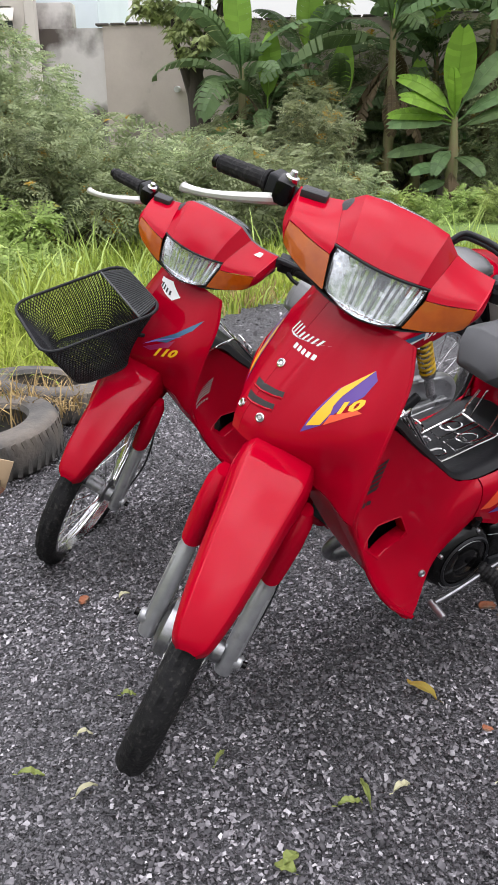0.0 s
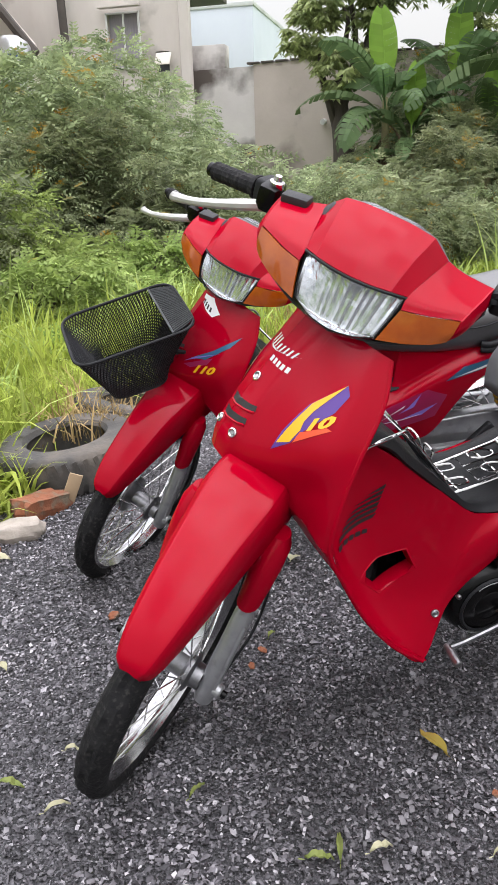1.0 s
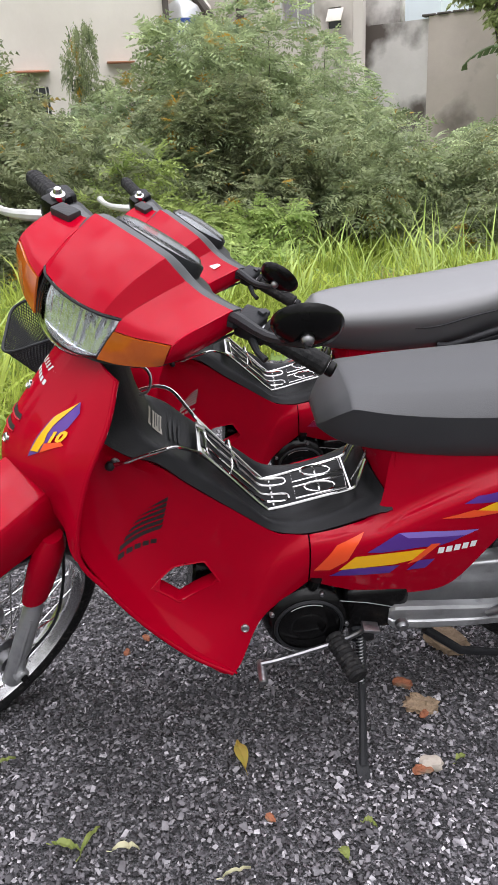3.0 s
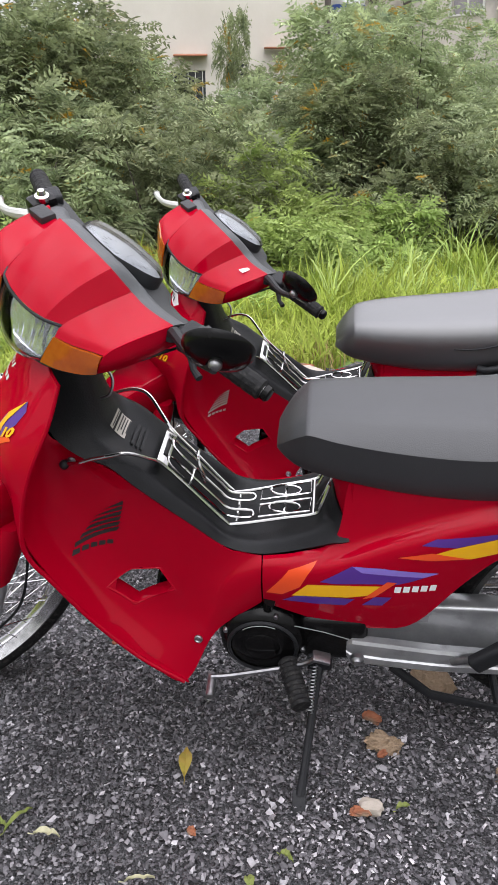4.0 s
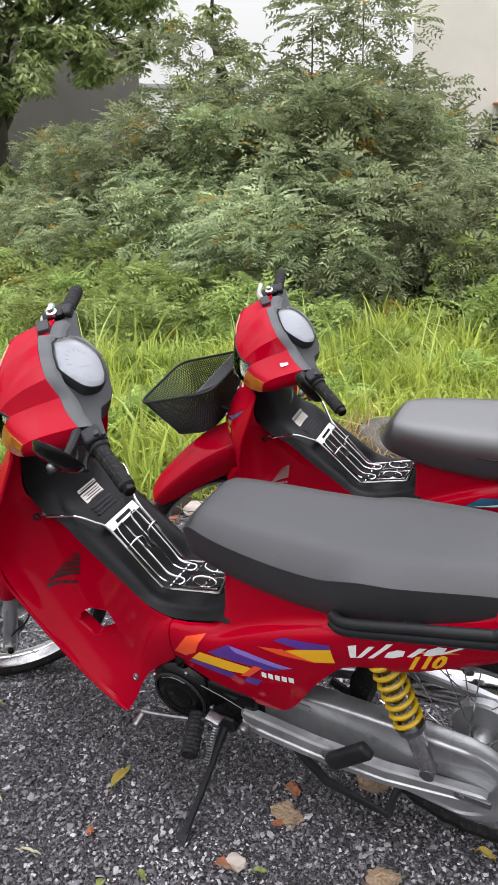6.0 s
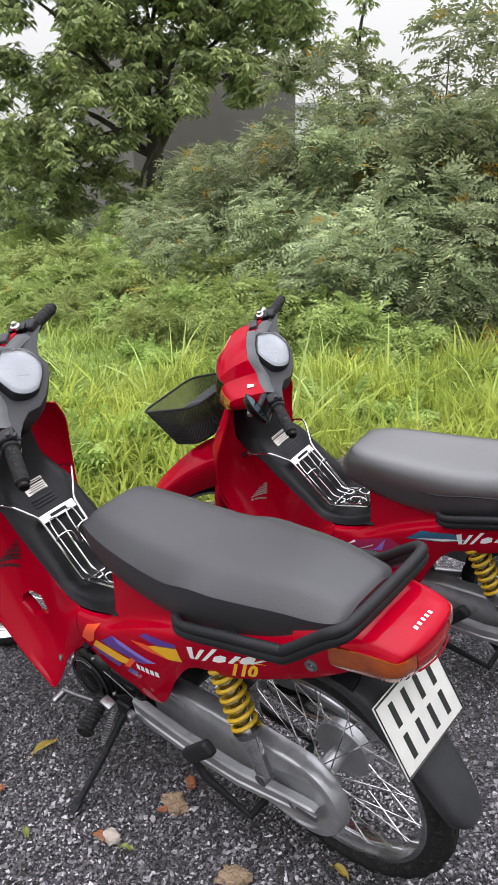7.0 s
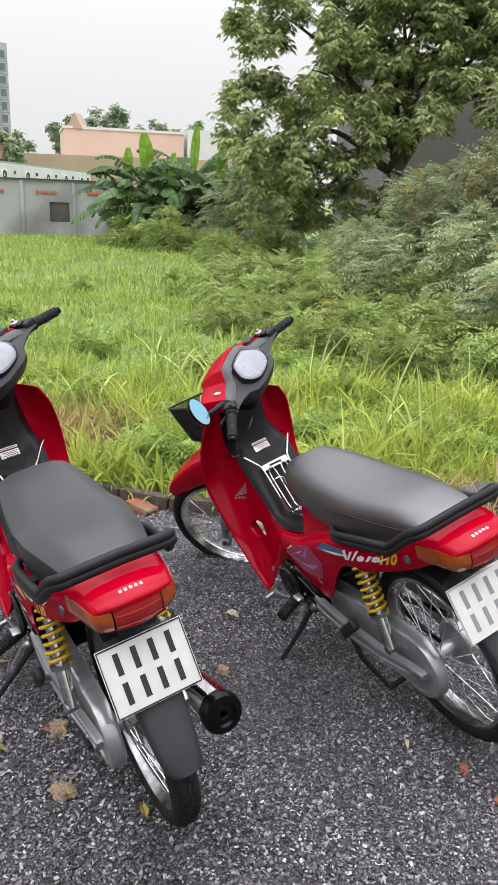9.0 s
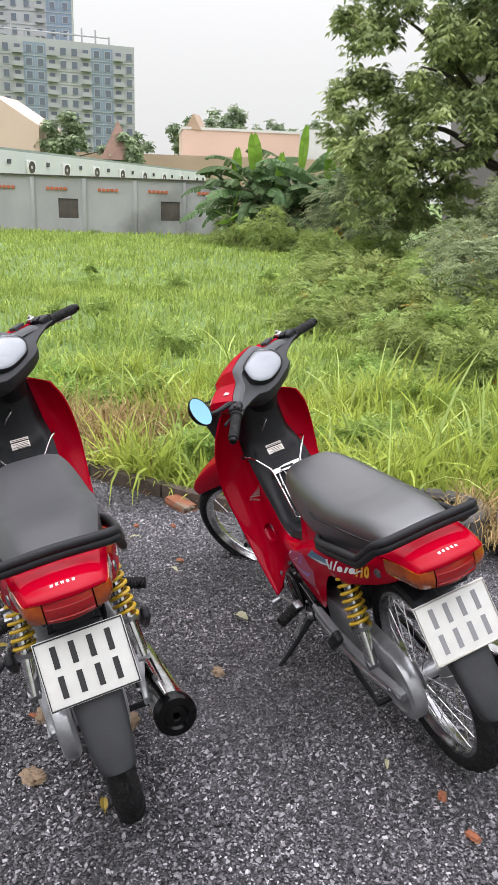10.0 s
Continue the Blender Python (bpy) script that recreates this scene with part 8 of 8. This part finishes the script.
        graphic(rr_tree, L[1], [[(.612, .432), (.545, .490), (.40, .545), (.33, .515), (.36, .44), (.50, .41)]], D_MAGENTA, right=R_[1])
        graphic(rr_tree, L[1], [[(.585, .440), (.47, .452), (.36, .492), (.41, .455)], [(.49, .47), (.46, .49), (.42, .535), (.44, .49)]], D_LILAC, off=.0013, right=R_[1])
        graphic(rr_tree, L[1], [[(.605, .436), (.47, .446), (.40, .462), (.47, .450)], [(.60, .448), (.545, .490), (.54, .485)], [(.55, .452), (.47, .50), (.475, .492)]], D_WHITE, off=.0016, right=R_[1])
        wcol, ncol, nz = D_WHITE, D_YELLOW, .640
    # maker's script as plain slanted strokes
    z0 = .587 if not second else .592
    x0, run, slope, tall = (.207, .200, .35, .034) if not second else (.186, .192, .32, .036)
    spot = lambda u, v: (x0 - run * u - .010 * v, z0 + slope * run * u + tall * v)
    strokes = [[spot(*p) for p in q] for q in (
        [(-.02, 1.0), (.06, 1.04), (.10, .02), (.04, .0)], [(.10, 0), (.15, .02), (.24, .90), (.18, .92)], [(.21, 0), (.26, .0), (.40, 1.0), (.34, 1.02)],
        [(.36, .08), (.44, .0), (.53, .12), (.53, .50), (.46, .60), (.38, .46)], [(.56, .05), (.62, .0), (.71, .56), (.64, .62)], [(.70, .10), (.77, .0), (.86, .10), (.88, .48), (.80, .62), (.72, .46)], [(.80, .10), (.85, .02), (1.06, .42), (1.0, .46)])]
    graphic(rr_tree, L[1], strokes, wcol, off=.002, right=R_[1], name="script_badge")
    cells = flip_x(digits("110", .042 if not second else .046, (0, 0), .45), 0)
    vs = [Vector(((.098 if not second else .026) + v.x, nz + v.y - .30 * v.x, 0)) for v in cells[0]]
    graphic(rr_tree, L[1], None, ncol, off=.0022, cells=(vs, cells[1]), name="model_number")
    # front graphics, both sides
    for s in (1, -1):
        fl = lambda polys: [[(y * s, z) for y, z in p] for p in polys]
        if not second:
            graphic(fc_tree, cover, fl([[(.095, .708), (.097, .740), (.108, .788), (.134, .827), (.145, .814), (.145, .788), (.126, .752), (.117, .728)]]), D_PURPLE, "x", .0012)
            graphic(fc_tree, cover, fl([[(.098, .721), (.102, .745), (.111, .791), (.134, .827), (.126, .801), (.120, .781), (.118, .764), (.121, .751), (.116, .729)]]), D_YELLOW, "x", .0020)
            graphic(fc_tree, cover, fl([[(.120, .730), (.122, .748), (.150, .766), (.158, .764), (.142, .750)]]), D_ORANGE, "x", .0016)
        else:
            graphic(fc_tree, cover, fl([[(.075, .735), (.120, .772), (.155, .818), (.150, .790), (.115, .745)]]), D_TEAL, "x", .0009)
            graphic(fc_tree, cover, fl([[(.065, .715), (.130, .755), (.125, .735), (.085, .712)]]), D_MAGENTA, "x", .0013)
            graphic(fc_tree, cover, fl([[(.062, .722), (.140, .770), (.085, .742)]]), D_LILAC, "x", .0016)
    n_cells = digits("10" if not second else "110", .036, (0, 0))
    if second:
        vs = [Vector((.093 + v.x, .702 + v.y * .8 + v.x * .25, 0)) for v in n_cells[0]]
    else:
        vs = [Vector((.124 + .80 * v.x - .22 * v.y, .751 + .48 * v.x + .60 * v.y, 0)) for v in n_cells[0]]
    graphic(fc_tree, cover, None, D_YELLOW, "x", .0026, cells=(vs, n_cells[1]), name="model_number")
    badge = [[(-.036 + .0105 * i, .838), (-.032 + .0105 * i, .838), (-.027 + .0105 * i, .854 if i < 3 else .848), (-.031 + .0105 * i, .854 if i < 3 else .848)] for i in range(8)]
    badge += [[(-.040, .837), (-.02, .834), (.062, .843), (.0, .837)]]
    if second:
        graphic(fc_tree, cover, [[(-.012, .876), (.034, .880), (.076, .852), (.062, .840), (.0, .862)]], D_WHITE, "x", .0014, name="sticker")
        graphic(fc_tree, cover, [[(.006 + .012 * i, .869 - .003 * i), (.012 + .012 * i, .868 - .003 * i), (.016 + .012 * i, .858 - .003 * i), (.010 + .012 * i, .859 - .003 * i)] for i in range(4)], D_BLACK, "x", .0022, name="sticker_print")
    else:
        graphic(fc_tree, cover, badge, D_PALE, "x", .0012, name="script_badge")
        graphic(fc_tree, cover, [[(.002 + .0105 * i, .8225 - .0012 * i), (.0085 + .0105 * i, .8215 - .0012 * i), (.0085 + .0105 * i, .8295 - .0012 * i), (.002 + .0105 * i, .8305 - .0012 * i)] for i in range(5)], D_PALE, "x", .0012, name="maker_badge")
    if second:
        basket(bike)
        part("cover_sticker", Shape().box((.93, .145, 1.013), (.022, .036, .001), 0, Matrix.Rotation(radians(6), 4, "X")).moved(S), D_WHITE, head)
    return bike


def basket(bike):
    """Black expanded-mesh basket hooked on the front cover."""
    b = new("basket")
    b.parent = bike
    tagged(b, "black wire-mesh basket on the front cover")
    T = [Vector(p) for p in ((1.118, -.132, .868), (1.108, .146, .866), (1.425, .146, .792), (1.434, -.128, .796))]
    B = [Vector(p) for p in ((1.185, -.105, .692), (1.180, .112, .692), (1.338, .120, .664), (1.342, -.112, .664))]

    def rounded(c, r, n=7):
        out = []
        for i, p in enumerate(c):
            a, q = (c[i - 1] - p).normalized(), (c[(i + 1) % 4] - p).normalized()
            for t in np.linspace(0, 1, n):
                out.append(p + a * r * (1 - t) ** 2 + q * r * t ** 2)
        return out

    def even(pts, n):
        pts = pts + pts[:1]
        ln = np.concatenate([[0], np.cumsum([(b_ - a_).length for a_, b_ in zip(pts, pts[1:])])])
        arr = np.array([tuple(p) for p in pts])
        return np.stack([np.interp(np.linspace(0, ln[-1], n, endpoint=False), ln, arr[:, k]) for k in range(3)], -1)

    N = 116
    tops, bots = even(rounded(T, .055), N * 4), even(rounded(B, .05), N * 4)

    def wall_at(s, v):
        i = int(round(s * 4)) % (N * 4)
        return Vector(tops[i] * (1 - v) + bots[i] * v)
    wires = Shape()
    for k in range(N):
        for sgn in (1, -1):
            wires.tube([wall_at(k + sgn * 11 * q / 5, q / 5) for q in range(6)], .0016, 4)
    part("mesh_wall", wires, BLACK_PLASTIC, b, fix=False, smooth=False)
    floor_w = Shape()
    rim_b = even(rounded(B, .05), 120)
    for k in range(1, 60):
        for o in (0, 30):
            floor_w.cyl(Vector(rim_b[(k + o) % 120]), Vector(rim_b[(120 - k + o) % 120]), .0015, n=4)
    part("mesh_floor", floor_w, BLACK_PLASTIC, b, fix=False, smooth=False)
    part("top_wire", Shape().tube([Vector(p) for p in even(rounded(T, .055), 60)], .0042, 8, True), BLACK_PLASTIC, b)
    part("bottom_wire", Shape().tube([Vector(p) for p in even(rounded(B, .05), 60)], .0028, 6, True), BLACK_PLASTIC, b)
    inner = [T[0].lerp(T[3], .20) + Vector((0, .008, .001)), T[1].lerp(T[2], .20) + Vector((0, -.008, .001))]
    outer = [T[0] + Vector((.004, .040, .002)), T[1] + Vector((.004, -.040, .002))]
    band = part("back_band", Shape().sheet([[inner[0], inner[0].lerp(inner[1], .5), inner[1]], [inner[0].lerp(outer[0], .5) + Vector((0, -.006, 0)), inner[0].lerp(outer[1], .5), inner[1].lerp(outer[1], .5) + Vector((0, .006, 0))], [outer[0], outer[0].lerp(outer[1], .5), outer[1]]], 3, 3, .002), BLACK_PLASTIC, b, "flat ribbed band at the back of the basket")
    for k in range(26):
        f = .02 + .96 * k / 25
        part("band_rib", Shape().cyl(inner[0].lerp(inner[1], f) + Vector((0, 0, .002)), outer[0].lerp(outer[1], f) + Vector((0, 0, .002)), .0016, n=4), EDGE_GREY, band, fix=False)
    part("band_edge", Shape().cyl(inner[0], inner[1], .003, n=6), EDGE_GREY, band)
    for y in (-.05, .05):
        part("hook_arm", Shape().tube([(1.16, y, .75), (1.125, y, .74), (1.10, y, .75)], .006, 8), BLACK_PLASTIC, b)


def bike_pose(x, y, z, heading, lean, nose):
    """Heading of the front, lean to the rider's left, nose down, in degrees."""
    return Matrix.Translation((x, y, z)) @ Matrix.Rotation(radians(heading), 4, "Z") @ Matrix.Rotation(radians(-lean), 4, "X") @ Matrix.Rotation(radians(nose), 4, "Y")


make_bike("red motorbike with yellow and purple decals on side stand", bike_pose(.956, 2.035, .0095, 212.5, 12.4, 0), 47, False)
make_bike("red motorbike with black mesh basket and teal decals", bike_pose(.59, 2.877, .020, 211.7, 17.6, 3.1), 41, True)
